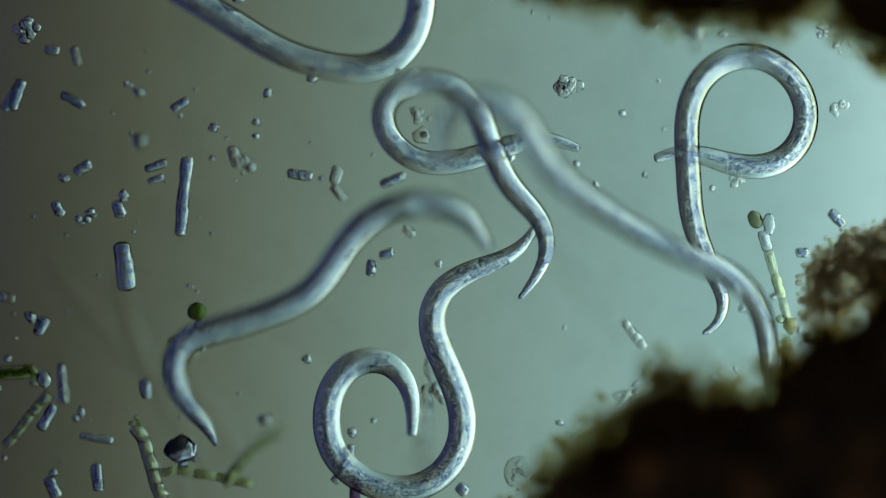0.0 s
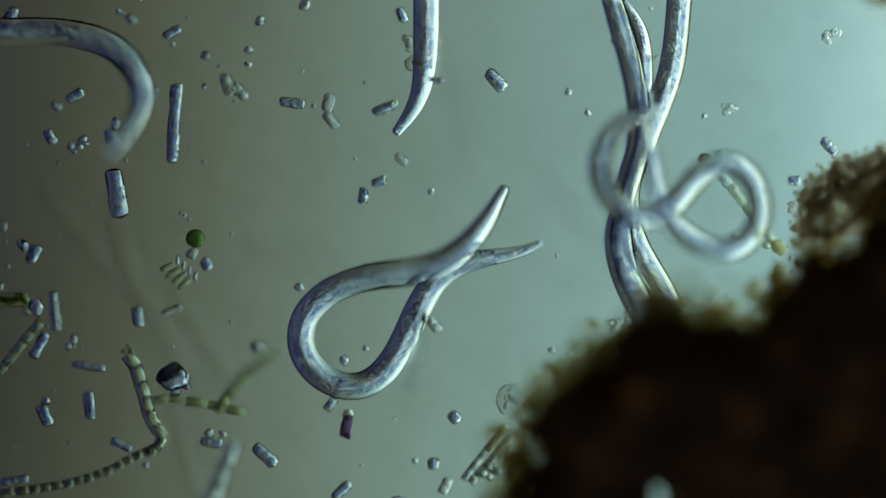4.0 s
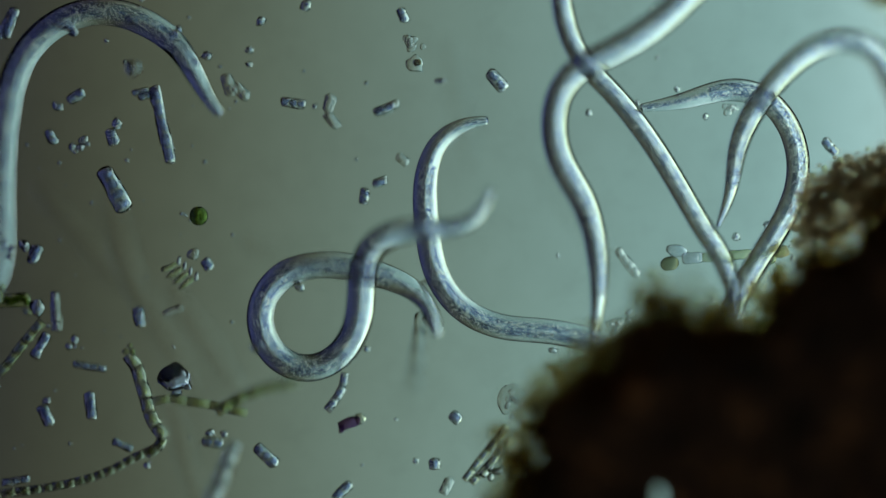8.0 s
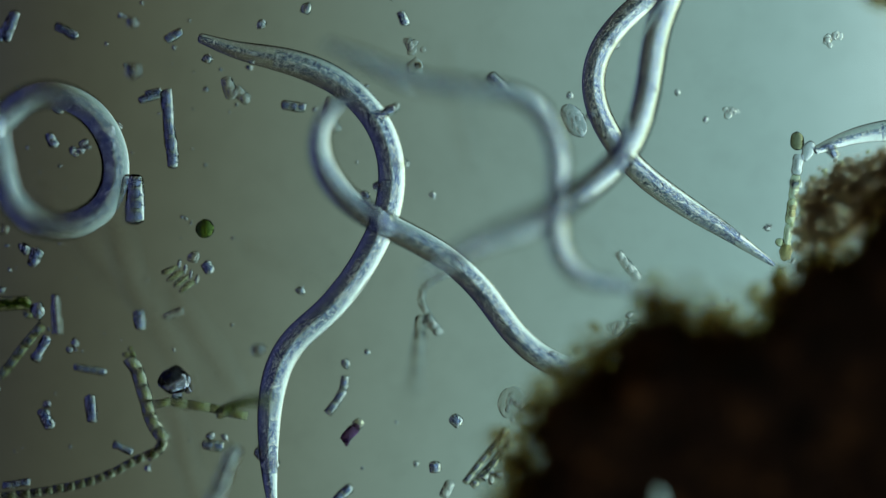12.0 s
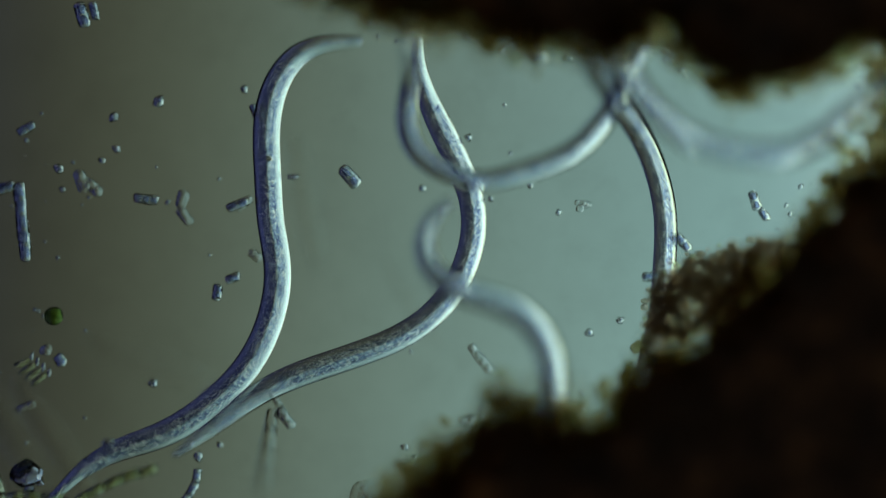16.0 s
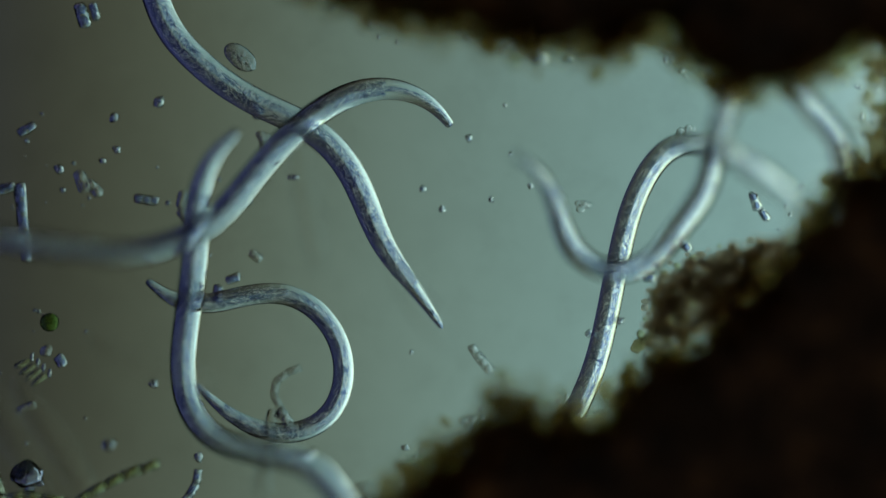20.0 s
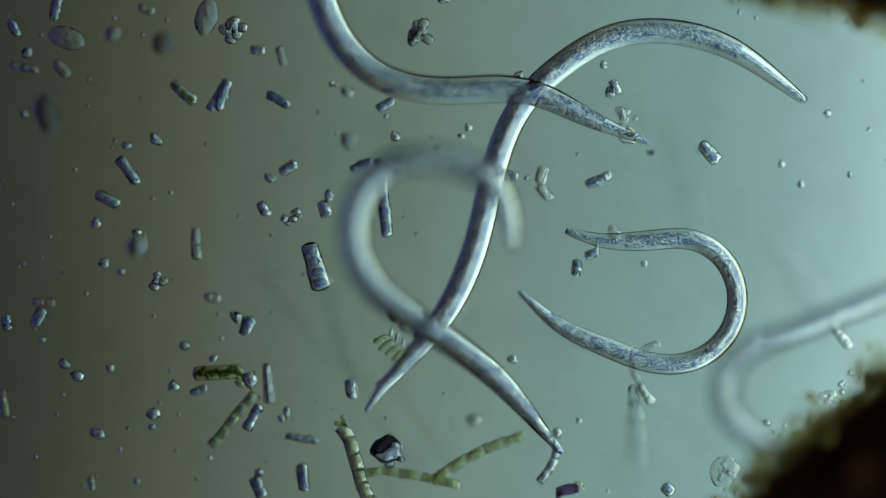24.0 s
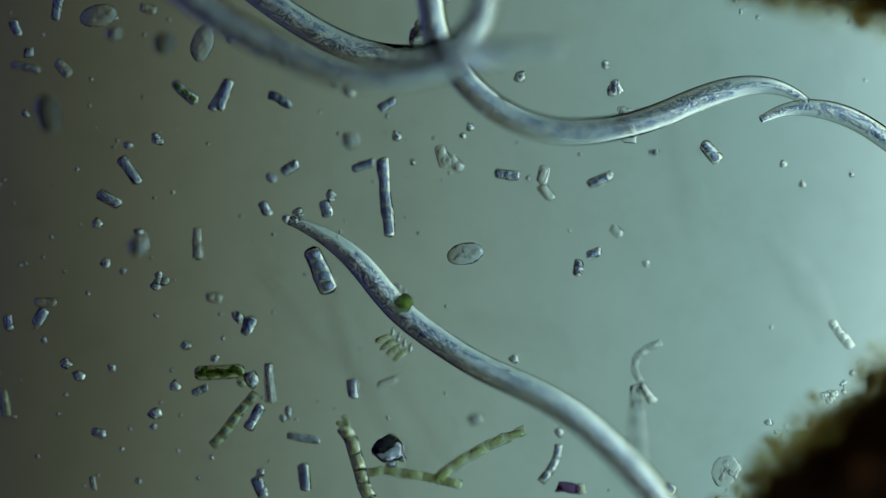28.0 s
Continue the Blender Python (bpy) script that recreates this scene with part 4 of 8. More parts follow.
bend("C", 16.5, (131, 196, 13), (108, 181, 13), (73, 166, 13), (33, 161, 13), (-12, 158, 13), (-52, 143, 13), (-87, 113, 13), (-112, 66, 13), (-129, 16, 13), (-144, -34, 13), (-167, -79, 13), (-217, -134, 13), (-231, -150, 13), (-245, -166, 13))
bend("C", 17, (131, 193, 13), (143, 171, 13), (161, 146, 13), (164, 111, 13), (153, 76, 13), (128, 41, 13), (88, 16, 13), (38, 1, 13), (-7, -7, 13), (-57, -19, 13), (-102, -44, 13), (-142, -79, 13), (-182, -104, 13), (-218, -132, 13))
bend("C", 17.5, (131, 198, 13), (108, 156, 13), (108, 96, 13), (123, 46, 13), (103, -4, 13), (48, -54, 13), (-22, -67, 13), (-97, -67, 13), (-162, -77, 13), (-217, -110, 13))
bend("C", 18, (151, 178, 20), (139, 212, 13), (108, 230, 13), (73, 236, 13), (38, 230, 13), (-11, 199, 28), (-45, 149, 35), (-67, 91, 42), (-84, 31, 42), (-114, -23, 42), (-143, -82, 42), (-154, -128, 42))
bend("C", 18.5, (98, 212, 28), (64, 235, 28), (24, 259, 35), (-14, 265, 56), (-57, 252, 64), (-96, 213, 64), (-111, 159, 64), (-102, 105, 56), (-78, 56, 49), (-50, 12, 35), (-16, -29, 20), (18, -57, 13))
bend("C", 19, (-43, 241, 113), (-35, 223, 113), (-23, 196, 113), (-10, 169, 113), (1, 142, 95), (11, 115, 64), (30, 71, 56), (35, 32, 49), (15, -13, 49), (-10, -52, 49), (-16, -91, 56), (1, -134, 64), (12, -162, 64), (23, -191, 64), (34, -219, 64), (45, -247, 64), (53, -266, 64))
bend("C", 19.5, (120, 500, 13), (121, 469, 13), (123, 438, 13), (124, 406, 13), (126, 375, 13), (127, 344, 13), (129, 312, 13), (131, 281, 13), (133, 231, 13), (118, 181, 20), (88, 136, 28), (69, 91, 35), (66, 46, 42), (84, 7, 49), (94, -42, 56))
bend("C", 20, (-169, 469, 20), (-160, 439, 20), (-152, 409, 20), (-143, 380, 20), (-135, 350, 20), (-126, 320, 20), (-117, 286, 13), (-92, 256, 13), (-62, 231, 13), (-27, 211, 13), (8, 196, 13), (38, 171, 13), (58, 136, 13), (73, 96, 13), (93, 66, 13), (113, 41, 13), (128, 18, 13))
bend("C", 20.5, (-76, 489, 13), (-82, 470, 13), (-92, 440, 13), (-102, 410, 13), (-112, 380, 13), (-122, 351, 13), (-132, 321, 13), (-147, 276, 13), (-147, 231, 13), (-126, 188, 20), (-96, 161, 28), (-51, 148, 28), (-1, 143, 28), (49, 138, 28), (106, 121, 28))
bend("C", 22.5, (-211, 565, 20), (-204, 545, 20), (-194, 517, 20), (-183, 488, 20), (-172, 459, 20), (-162, 430, 20), (-151, 401, 20), (-141, 372, 20), (-130, 343, 20), (-120, 314, 20), (-100, 259, 20), (-80, 199, 28), (-60, 140, 20), (-58, 100, 20), (-70, 65, 28), (-94, 41, 42))
bend("C", 23, (-180, 465, 13), (-171, 447, 13), (-157, 419, 13), (-143, 391, 13), (-129, 363, 13), (-115, 335, 13), (-101, 308, 13), (-84, 272, 13), (-78, 232, 13), (-96, 192, 13), (-131, 165, 13), (-170, 149, 28), (-218, 146, 56), (-274, 147, 86), (-316, 154, 100), (-325, 173, 100))
bend("C", 23.5, (-380, 310, 56), (-356, 291, 56), (-331, 273, 56), (-292, 251, 49), (-234, 255, 35), (-174, 274, 20), (-124, 287, 13), (-80, 277, 13), (-52, 242, 13), (-52, 202, 13), (-74, 162, 13), (-100, 127, 13), (-100, 92, 13), (-77, 77, 20))
bend("C", 24, (-277, 502, 42), (-284, 473, 42), (-291, 444, 42), (-299, 415, 42), (-305, 385, 42), (-308, 355, 42), (-306, 325, 42), (-299, 296, 42), (-289, 266, 42), (-269, 232, 42), (-235, 210, 35), (-190, 203, 28), (-141, 206, 28), (-101, 201, 20), (-66, 182, 13), (-8, 159, 13))
bend("C", 24.5, (-54, 537, 13), (-68, 522, 13), (-89, 500, 13), (-109, 479, 13), (-130, 457, 13), (-151, 435, 13), (-170, 412, 13), (-186, 386, 13), (-198, 358, 13), (-205, 329, 13), (-208, 299, 13), (-208, 244, 13), (-198, 199, 13), (-176, 159, 20), (-141, 136, 28), (-107, 109, 35), (-87, 74, 35))
bend("C", 25, (71, 559, 13), (48, 539, 13), (25, 519, 13), (3, 499, 13), (-20, 480, 13), (-43, 460, 13), (-65, 440, 13), (-85, 417, 13), (-101, 391, 13), (-113, 363, 13), (-120, 334, 13), (-123, 304, 13), (-123, 264, 13), (-136, 229, 13), (-166, 199, 13), (-188, 164, 13), (-208, 129, 13), (-223, 102, 13))
bend("C", 25.5, (-445, 544, 42), (-443, 534, 42), (-437, 505, 42), (-430, 476, 42), (-424, 447, 42), (-417, 417, 42), (-410, 388, 42), (-399, 361, 42), (-384, 335, 42), (-366, 311, 42), (-344, 291, 42), (-304, 261, 49), (-250, 256, 42), (-196, 263, 28), (-146, 246, 20), (-111, 226, 20), (-91, 206, 20))
bend("C", 26, (-233, 616, 28), (-233, 585, 28), (-233, 554, 28), (-233, 524, 28), (-233, 493, 28), (-233, 462, 28), (-233, 431, 28), (-228, 401, 28), (-219, 372, 28), (-205, 344, 28), (-187, 319, 28), (-166, 297, 28), (-136, 273, 28), (-119, 238, 28), (-121, 198, 28), (-136, 166, 28), (-158, 143, 28), (-176, 109, 20))
bend("C", 26.5, (23, 562, 20), (9, 548, 20), (-11, 525, 20), (-31, 503, 20), (-52, 481, 20), (-72, 459, 20), (-92, 437, 20), (-110, 413, 20), (-125, 386, 20), (-135, 358, 20), (-140, 328, 20), (-141, 298, 20), (-139, 259, 13), (-151, 219, 13), (-186, 194, 13), (-226, 188, 35), (-269, 200, 71), (-298, 195, 86))
bend("C", 27, (61, 520, 71), (43, 513, 71), (15, 504, 71), (-13, 495, 71), (-41, 486, 71), (-69, 476, 71), (-97, 467, 71), (-125, 458, 71), (-153, 449, 71), (-180, 437, 71), (-205, 421, 71), (-227, 401, 71), (-246, 379, 71), (-261, 353, 71), (-272, 326, 71), (-279, 298, 71), (-285, 264, 64), (-299, 230, 71), (-327, 192, 86))
bend("C", 28, (-459, 459, 13), (-455, 450, 13), (-442, 422, 13), (-429, 393, 13), (-416, 365, 13), (-400, 338, 13), (-380, 314, 13), (-357, 294, 13), (-322, 269, 13), (-282, 246, 13), (-242, 234, 13), (-202, 232, 42), (-174, 241, 67), (-156, 263, 85), (-155, 291, 102), (-164, 318, 113), (-174, 346, 113), (-183, 375, 113), (-186, 384, 113))
bend("D", 0, (31, 64, 64), (21, 81, 71), (2, 96, 78), (-27, 102, 86), (-57, 96, 64), (-86, 74, 56), (-116, 30, 56), (-150, 10, 56), (-194, -5, 56), (-229, -15, 49), (-242, -40, 42), (-231, -70, 35), (-212, -88, 28), (-206, -105, 20))
bend("D", 0.5, (-119, -13, 28), (-116, 6, 35), (-138, 16, 71), (-170, 21, 100), (-179, 40, 107), (-160, 69, 100), (-117, 97, 107), (-69, 126, 113), (-49, 146, 113), (-37, 172, 113), (-37, 201, 113), (-47, 228, 113), (-66, 249, 113), (-91, 262, 113), (-120, 265, 113), (-148, 256, 113), (-170, 239, 113))
bend("D", 1, (-77, 62, 13), (-55, 70, 20), (-53, 87, 35), (-69, 104, 64), (-97, 113, 100), (-124, 112, 112), (-106, 129, 113), (-68, 124, 113), (-37, 107, 113), (-20, 81, 107), (9, 67, 100), (42, 58, 100), (47, 91, 100), (38, 130, 100), (38, 163, 100), (32, 191, 113), (20, 217, 113), (8, 232, 113))
bend("D", 2, (-38, 139, 35), (-16, 141, 42), (14, 122, 64), (33, 92, 78), (4, 78, 71), (24, 71, 71), (53, 82, 78), (72, 54, 71), (98, 10, 49), (113, -20, 42), (129, -44, 64), (150, -62, 80), (176, -75, 95), (203, -80, 109), (231, -79, 113), (259, -72, 113), (285, -57, 113), (292, -51, 113))
bend("D", 3, (-70, 247, 42), (-40, 266, 42), (9, 276, 42), (37, 287, 42), (62, 304, 42), (82, 327, 42), (96, 353, 42), (103, 383, 42), (102, 413, 42), (95, 442, 42), (80, 468, 42), (60, 490, 42), (35, 507, 42), (6, 517, 42), (-24, 520, 42), (-53, 515, 42), (-81, 503, 42), (-90, 498, 42))
bend("D", 3.5, (-34, 108, 13), (-6, 125, 13), (4, 160, 13), (4, 200, 13), (2, 240, 13), (-5, 270, 13), (-19, 297, 13), (-39, 320, 13), (-64, 337, 13), (-92, 348, 13), (-122, 352, 13), (-152, 349, 13), (-181, 338, 13), (-206, 321, 13), (-226, 298, 13), (-240, 271, 13), (-247, 241, 13), (-248, 231, 13))
bend("D", 6, (18, 173, 35), (-7, 171, 35), (-24, 188, 35), (-29, 213, 35), (-22, 238, 35), (-18, 267, 35), (-21, 297, 35), (-32, 325, 35), (-48, 350, 35), (-71, 370, 35), (-97, 384, 35), (-126, 391, 35), (-156, 391, 35), (-185, 384, 35), (-211, 371, 35), (-234, 351, 35), (-251, 327, 35), (-262, 299, 35), (-266, 269, 35))
bend("D", 7, (16, 14, 13), (43, 15, 13), (68, 8, 13), (98, 15, 20), (127, 27, 35), (160, 32, 49), (199, 22, 56), (242, 7, 64), (267, -5, 82), (290, -21, 95), (310, -40, 108), (328, -62, 113), (344, -87, 113), (362, -109, 113), (384, -128, 113), (408, -144, 113), (435, -156, 113), (444, -159, 113))
bend("D", 8, (321, 321, 64), (306, 307, 64), (284, 286, 64), (262, 266, 64), (240, 245, 64), (218, 225, 64), (184, 193, 64), (145, 169, 56), (111, 153, 49), (97, 119, 42), (102, 79, 42), (126, 40, 42), (136, -5, 42), (136, -49, 42), (131, -79, 42))
bend("D", 8.5, (337, 467, 71), (332, 448, 71), (323, 420, 71), (315, 392, 71), (307, 364, 71), (298, 336, 71), (290, 308, 71), (281, 279, 71), (273, 251, 71), (264, 223, 71), (256, 195, 71), (241, 146, 71), (201, 121, 86), (157, 102, 86), (114, 83, 86), (85, 63, 93))
bend("D", 9, (68, 326, 20), (75, 319, 20), (98, 298, 20), (121, 277, 20), (144, 256, 20), (167, 235, 20), (197, 207, 20), (227, 177, 20), (250, 154, 35), (280, 139, 71), (322, 141, 86), (375, 136, 86), (405, 130, 86), (433, 120, 86), (461, 108, 86), (490, 100, 86), (500, 99, 86))
bend("D", 9.5, (506, 242, 49), (478, 230, 49), (450, 218, 49), (423, 206, 49), (395, 194, 49), (367, 182, 49), (332, 168, 49), (298, 133, 49), (268, 94, 49), (253, 59, 56), (244, 20, 71), (232, -9, 101), (218, -35, 113), (202, -60, 113), (190, -87, 113), (181, -115, 113))
bend("D", 10, (13, 216, 13), (43, 203, 13), (77, 187, 28), (111, 171, 42), (145, 160, 49), (185, 160, 49), (214, 178, 49), (234, 207, 49), (244, 237, 49), (256, 264, 49), (273, 290, 49), (293, 312, 49), (317, 332, 49), (340, 352, 49), (359, 376, 49), (374, 402, 49), (382, 421, 49))
bend("D", 10.5, (111, 0, 56), (101, 25, 56), (108, 59, 56), (135, 81, 56), (170, 89, 56), (204, 79, 56), (233, 50, 56), (243, 5, 56), (263, -34, 56), (273, -61, 56), (279, -90, 56), (281, -120, 56), (280, -149, 56), (281, -179, 56), (288, -208, 56), (298, -235, 56), (302, -244, 56))
bend("D", 11, (97, -14, 93), (99, 20, 93), (94, 58, 93), (92, 92, 93), (114, 114, 93), (152, 121, 93), (191, 111, 93), (215, 82, 93), (222, 44, 93), (229, 5, 93), (249, -28, 93), (260, -55, 93), (268, -83, 93), (274, -111, 93), (285, -138, 93), (294, -155, 93))
bend("D", 11.5, (212, 98, 71), (242, 110, 64), (269, 133, 49), (279, 168, 42), (274, 198, 42), (260, 232, 42), (251, 261, 42), (246, 291, 42), (246, 320, 42), (251, 350, 42), (260, 379, 42), (273, 405, 42), (284, 433, 42), (292, 462, 42), (295, 492, 42), (293, 522, 42), (287, 551, 42), (281, 570, 42))
bend("D", 12, (256, 378, 42), (252, 369, 42), (242, 341, 42), (231, 314, 42), (221, 286, 42), (210, 258, 42), (200, 230, 42), (185, 191, 42), (180, 151, 42), (170, 111, 49), (150, 77, 56), (119, 52, 71), (94, 35, 99), (67, 22, 113), (40, 13, 113), (14, 1, 113), (-10, -15, 113), (-17, -22, 113))
bend("D", 12.5, (23, 201, 86), (71, 194, 86), (120, 204, 86), (168, 201, 86), (217, 185, 78), (262, 171, 71), (294, 177, 49), (322, 203, 28), (359, 228, 13), (386, 244, 13), (414, 255, 13), (444, 262, 13), (473, 273, 13), (500, 288, 13), (508, 294, 13))
bend("D", 14.5, (-11, 345, 35), (-19, 330, 35), (-26, 315, 35), (-46, 275, 42), (-46, 236, 42), (-26, 196, 42), (14, 162, 42), (53, 132, 35), (82, 102, 28), (100, 58, 13), (107, 8, 13), (107, -42, 13), (122, -78, 13), (137, -102, 13))
bend("D", 15, (140, 191, 13), (107, 207, 13), (72, 227, 13), (38, 236, 35), (9, 222, 49), (-14, 204, 64), (-29, 175, 71), (-29, 141, 64), (-15, 112, 49), (8, 92, 35), (38, 67, 20), (67, 42, 13), (92, 7, 13), (117, -23, 13), (140, -48, 13), (146, -68, 13))
bend("D", 15.5, (155, 287, 13), (154, 279, 13), (153, 271, 13), (146, 221, 13), (123, 181, 13), (93, 146, 13), (58, 118, 20), (24, 96, 35), (-5, 66, 49), (-15, 32, 49), (-5, -8, 42), (19, -48, 35), (44, -88, 28), (66, -133, 28), (69, -140, 28), (73, -147, 28))
bend("D", 16, (108, 270, 13), (108, 240, 13), (124, 200, 13), (144, 160, 13), (158, 120, 13), (154, 80, 13), (134, 40, 13), (98, 10, 13), (48, -10, 13), (-2, -27, 13), (-40, -46, 28), (-74, -73, 35), (-104, -94, 41))
bend("D", 16.5, (163, 253, 13), (123, 246, 13), (83, 233, 13), (49, 212, 28), (27, 175, 35), (20, 135, 42), (20, 95, 35), (34, 56, 28), (59, 11, 20), (71, -34, 13), (68, -84, 13), (51, -139, 13), (46, -153, 13), (41, -167, 13))
bend("D", 17, (152, 283, 13), (154, 275, 13), (156, 268, 13), (166, 231, 13), (161, 196, 13), (138, 160, 28), (99, 133, 35), (49, 105, 42), (10, 66, 49), (-14, 22, 56), (-28, -32, 56), (-43, -81, 56), (-68, -130, 56), (-71, -137, 56), (-75, -143, 56))
bend("D", 17.5, (33, 218, 13), (63, 243, 13), (98, 248, 13), (133, 226, 13), (151, 185, 20), (138, 145, 28), (109, 115, 42), (60, 91, 71), (12, 57, 86), (-45, 18, 100), (-101, -10, 113))
bend("D", 18, (93, 89, 113), (89, 98, 113), (78, 125, 113), (65, 154, 71), (50, 188, 71), (70, 207, 71), (98, 220, 28), (97, 208, 13), (106, 180, 20), (123, 146, 20), (136, 106, 20), (141, 66, 20), (123, 26, 20), (83, 8, 20), (44, 18, 20), (19, 41, 20), (-9, 53, 13))
bend("D", 18.5, (35, 356, 113), (38, 347, 113), (44, 319, 113), (50, 292, 96), (57, 265, 77), (70, 241, 56), (88, 220, 28), (118, 195, 35), (133, 155, 42), (123, 110, 49), (89, 76, 71), (32, 42, 86), (-31, 9, 93), (-59, -20, 100))
bend("D", 19, (131, 201, 13), (128, 176, 13), (108, 146, 13), (74, 128, 28), (39, 120, 42), (2, 139, 71), (-41, 149, 86), (-89, 158, 86), (-152, 178, 86), (-201, 163, 86), (-239, 129, 86), (-264, 112, 86), (-290, 96, 86), (-298, 89, 86))
bend("D", 19.5, (-230, 270, 86), (-225, 267, 86), (-220, 265, 86), (-177, 245, 86), (-134, 212, 78), (-91, 183, 71), (-69, 139, 71), (-42, 91, 71), (-31, 52, 56), (-39, 7, 49), (-59, -37, 42), (-62, -87, 42), (-45, -131, 42), (-43, -136, 42), (-41, -141, 42))
bend("D", 20, (-48, 184, 56), (-70, 164, 56), (-83, 125, 49), (-85, 81, 42), (-92, 31, 35), (-98, -18, 28), (-93, -53, 28), (-69, -82, 42), (-23, -89, 71), (17, -98, 86), (41, -127, 86), (58, -153, 86), (72, -181, 86), (90, -207, 86), (96, -215, 86))
bend("D", 20.5, (-89, 433, 113), (-92, 414, 113), (-97, 386, 113), (-101, 357, 113), (-106, 329, 113), (-111, 300, 113), (-116, 272, 113), (-121, 244, 106), (-127, 216, 95), (-134, 188, 81), (-141, 159, 64), (-148, 115, 64), (-144, 71, 56), (-149, 27, 56), (-156, -17, 56), (-149, -66, 56))
bend("D", 22.5, (-77, 226, 71), (-104, 187, 71), (-114, 144, 64), (-113, 100, 42), (-139, 26, 35), (-147, -19, 28), (-130, -60, 20), (-86, -90, 13), (-46, -110, 13), (-28, -145, 13), (-16, -177, 13), (-7, -209, 13), (-2, -220, 13))
bend("D", 23, (-22, 94, 78), (-71, 111, 78), (-105, 119, 71), (-122, 102, 56), (-118, 72, 45), (-113, 53, 42), (-118, 13, 35), (-140, -22, 35), (-165, -51, 35), (-176, -86, 35), (-176, -145, 35), (-179, -175, 35), (-187, -205, 35), (-196, -234, 35), (-200, -264, 35), (-201, -284, 35))
bend("D", 23.5, (-137, 214, 113), (-150, 210, 113), (-164, 206, 100), (-207, 192, 100), (-246, 163, 93), (-256, 125, 86), (-252, 86, 71), (-218, 47, 56), (-179, 18, 42), (-154, -32, 28), (-144, -83, 20), (-132, -138, 13), (-124, -158, 13), (-120, -172, 13), (-115, -186, 13))
bend("D", 24, (-130, 64, 86), (-138, 107, 100), (-167, 131, 113), (-200, 138, 113), (-234, 136, 100), (-258, 112, 100), (-267, 74, 100), (-253, 35, 93), (-224, 11, 78), (-186, -14, 56), (-151, -40, 35), (-121, -70, 28), (-96, -101, 13), (-83, -116, 13))
bend("D", 24.5, (-71, 159, 113), (-90, 154, 113), (-117, 145, 113), (-145, 137, 113), (-173, 128, 113), (-201, 120, 113), (-229, 112, 100), (-277, 98, 93), (-302, 64, 86), (-305, 25, 78), (-283, -9, 78), (-240, -24, 56), (-186, -34, 49), (-146, -52, 42), (-129, -74, 42))
bend("D", 25, (-82, 122, 93), (-75, 83, 86), (-67, 45, 78), (-79, 11, 78), (-113, -14, 78), (-157, -23, 86), (-205, -13, 93), (-253, 11, 100), (-296, 33, 107), (-348, 42, 113), (-401, 38, 113), (-439, 31, 113))
bend("D", 25.5, (62, 38, 113), (43, 51, 113), (24, 64, 113), (1, 81, 107), (-42, 81, 107), (-89, 69, 93), (-133, 45, 86), (-181, 11, 78), (-229, -18, 86), (-287, -27, 100), (-353, -24, 113), (-376, -21, 113), (-399, -20, 113))
bend("D", 26, (-151, -10, 49), (-127, -22, 56), (-98, -19, 56), (-76, 5, 56), (-78, 40, 64), (-103, 69, 78), (-142, 83, 86), (-186, 78, 86), (-225, 59, 78), (-249, 25, 64), (-265, -15, 42), (-285, -61, 20), (-311, -101, 13))
bend("D", 26.5, (-226, 10, 42), (-191, -10, 49), (-152, -19, 56), (-127, 10, 56), (-137, 49, 64), (-182, 76, 86), (-230, 69, 64), (-255, 30, 49), (-255, -10, 42), (-241, -56, 20), (-251, -88, 13))
bend("D", 27, (-317, 131, 113), (-288, 125, 113), (-259, 118, 113), (-230, 112, 100), (-187, 103, 93), (-148, 83, 78), (-130, 44, 56), (-125, 5, 42), (-132, -35, 28), (-142, -71, 20), (-147, -110, 20), (-137, -155, 20), (-133, -186, 20), (-134, -217, 20), (-130, -248, 20))
bend("D", 28, (-324, 88, 13), (-292, 74, 13), (-262, 49, 13), (-232, 11, 13), (-197, -16, 13), (-157, -41, 28), (-113, -60, 42), (-74, -83, 56), (-36, -117, 64), (-2, -155, 71), (16, -181, 71), (31, -209, 71), (49, -235, 71), (56, -243, 71))
bend("E", 0, (-3, 140, 113), (2, 179, 113), (30, 191, 113), (64, 164, 113), (88, 126, 100), (127, 98, 86), (167, 74, 71), (212, 52, 64), (247, 39, 56), (271, 10, 42), (278, -20, 28), (281, -46, 20), (283, -69, 20), (286, -92, 20), (287, -103, 20))
bend("E", 0.5, (-45, 98, 86), (-12, 101, 78), (32, 95, 56), (82, 89, 42), (127, 63, 35), (162, 39, 28), (207, 29, 20), (243, 16, 13), (263, -14, 13), (273, -46, 13), (282, -75, 13), (291, -104, 13), (300, -132, 13), (308, -161, 13))
bend("E", 1, (23, 149, 100), (-6, 139, 100), (-20, 110, 100), (-6, 85, 86), (23, 68, 71), (58, 47, 56), (88, 25, 42), (123, 0, 35), (163, -9, 28), (208, -5, 20), (239, -18, 13), (264, -45, 13), (284, -67, 13), (305, -90, 13), (325, -112, 13))
bend("E", 1.5, (43, 126, 86), (43, 92, 78), (58, 63, 71), (73, 34, 56), (93, 0, 35), (124, -25, 20), (159, -30, 13), (189, -20, 13), (219, -18, 13), (249, -35, 13), (267, -48, 13), (292, -66, 13), (317, -84, 13), (342, -102, 13), (367, -120, 13), (393, -138, 13), (401, -144, 13))
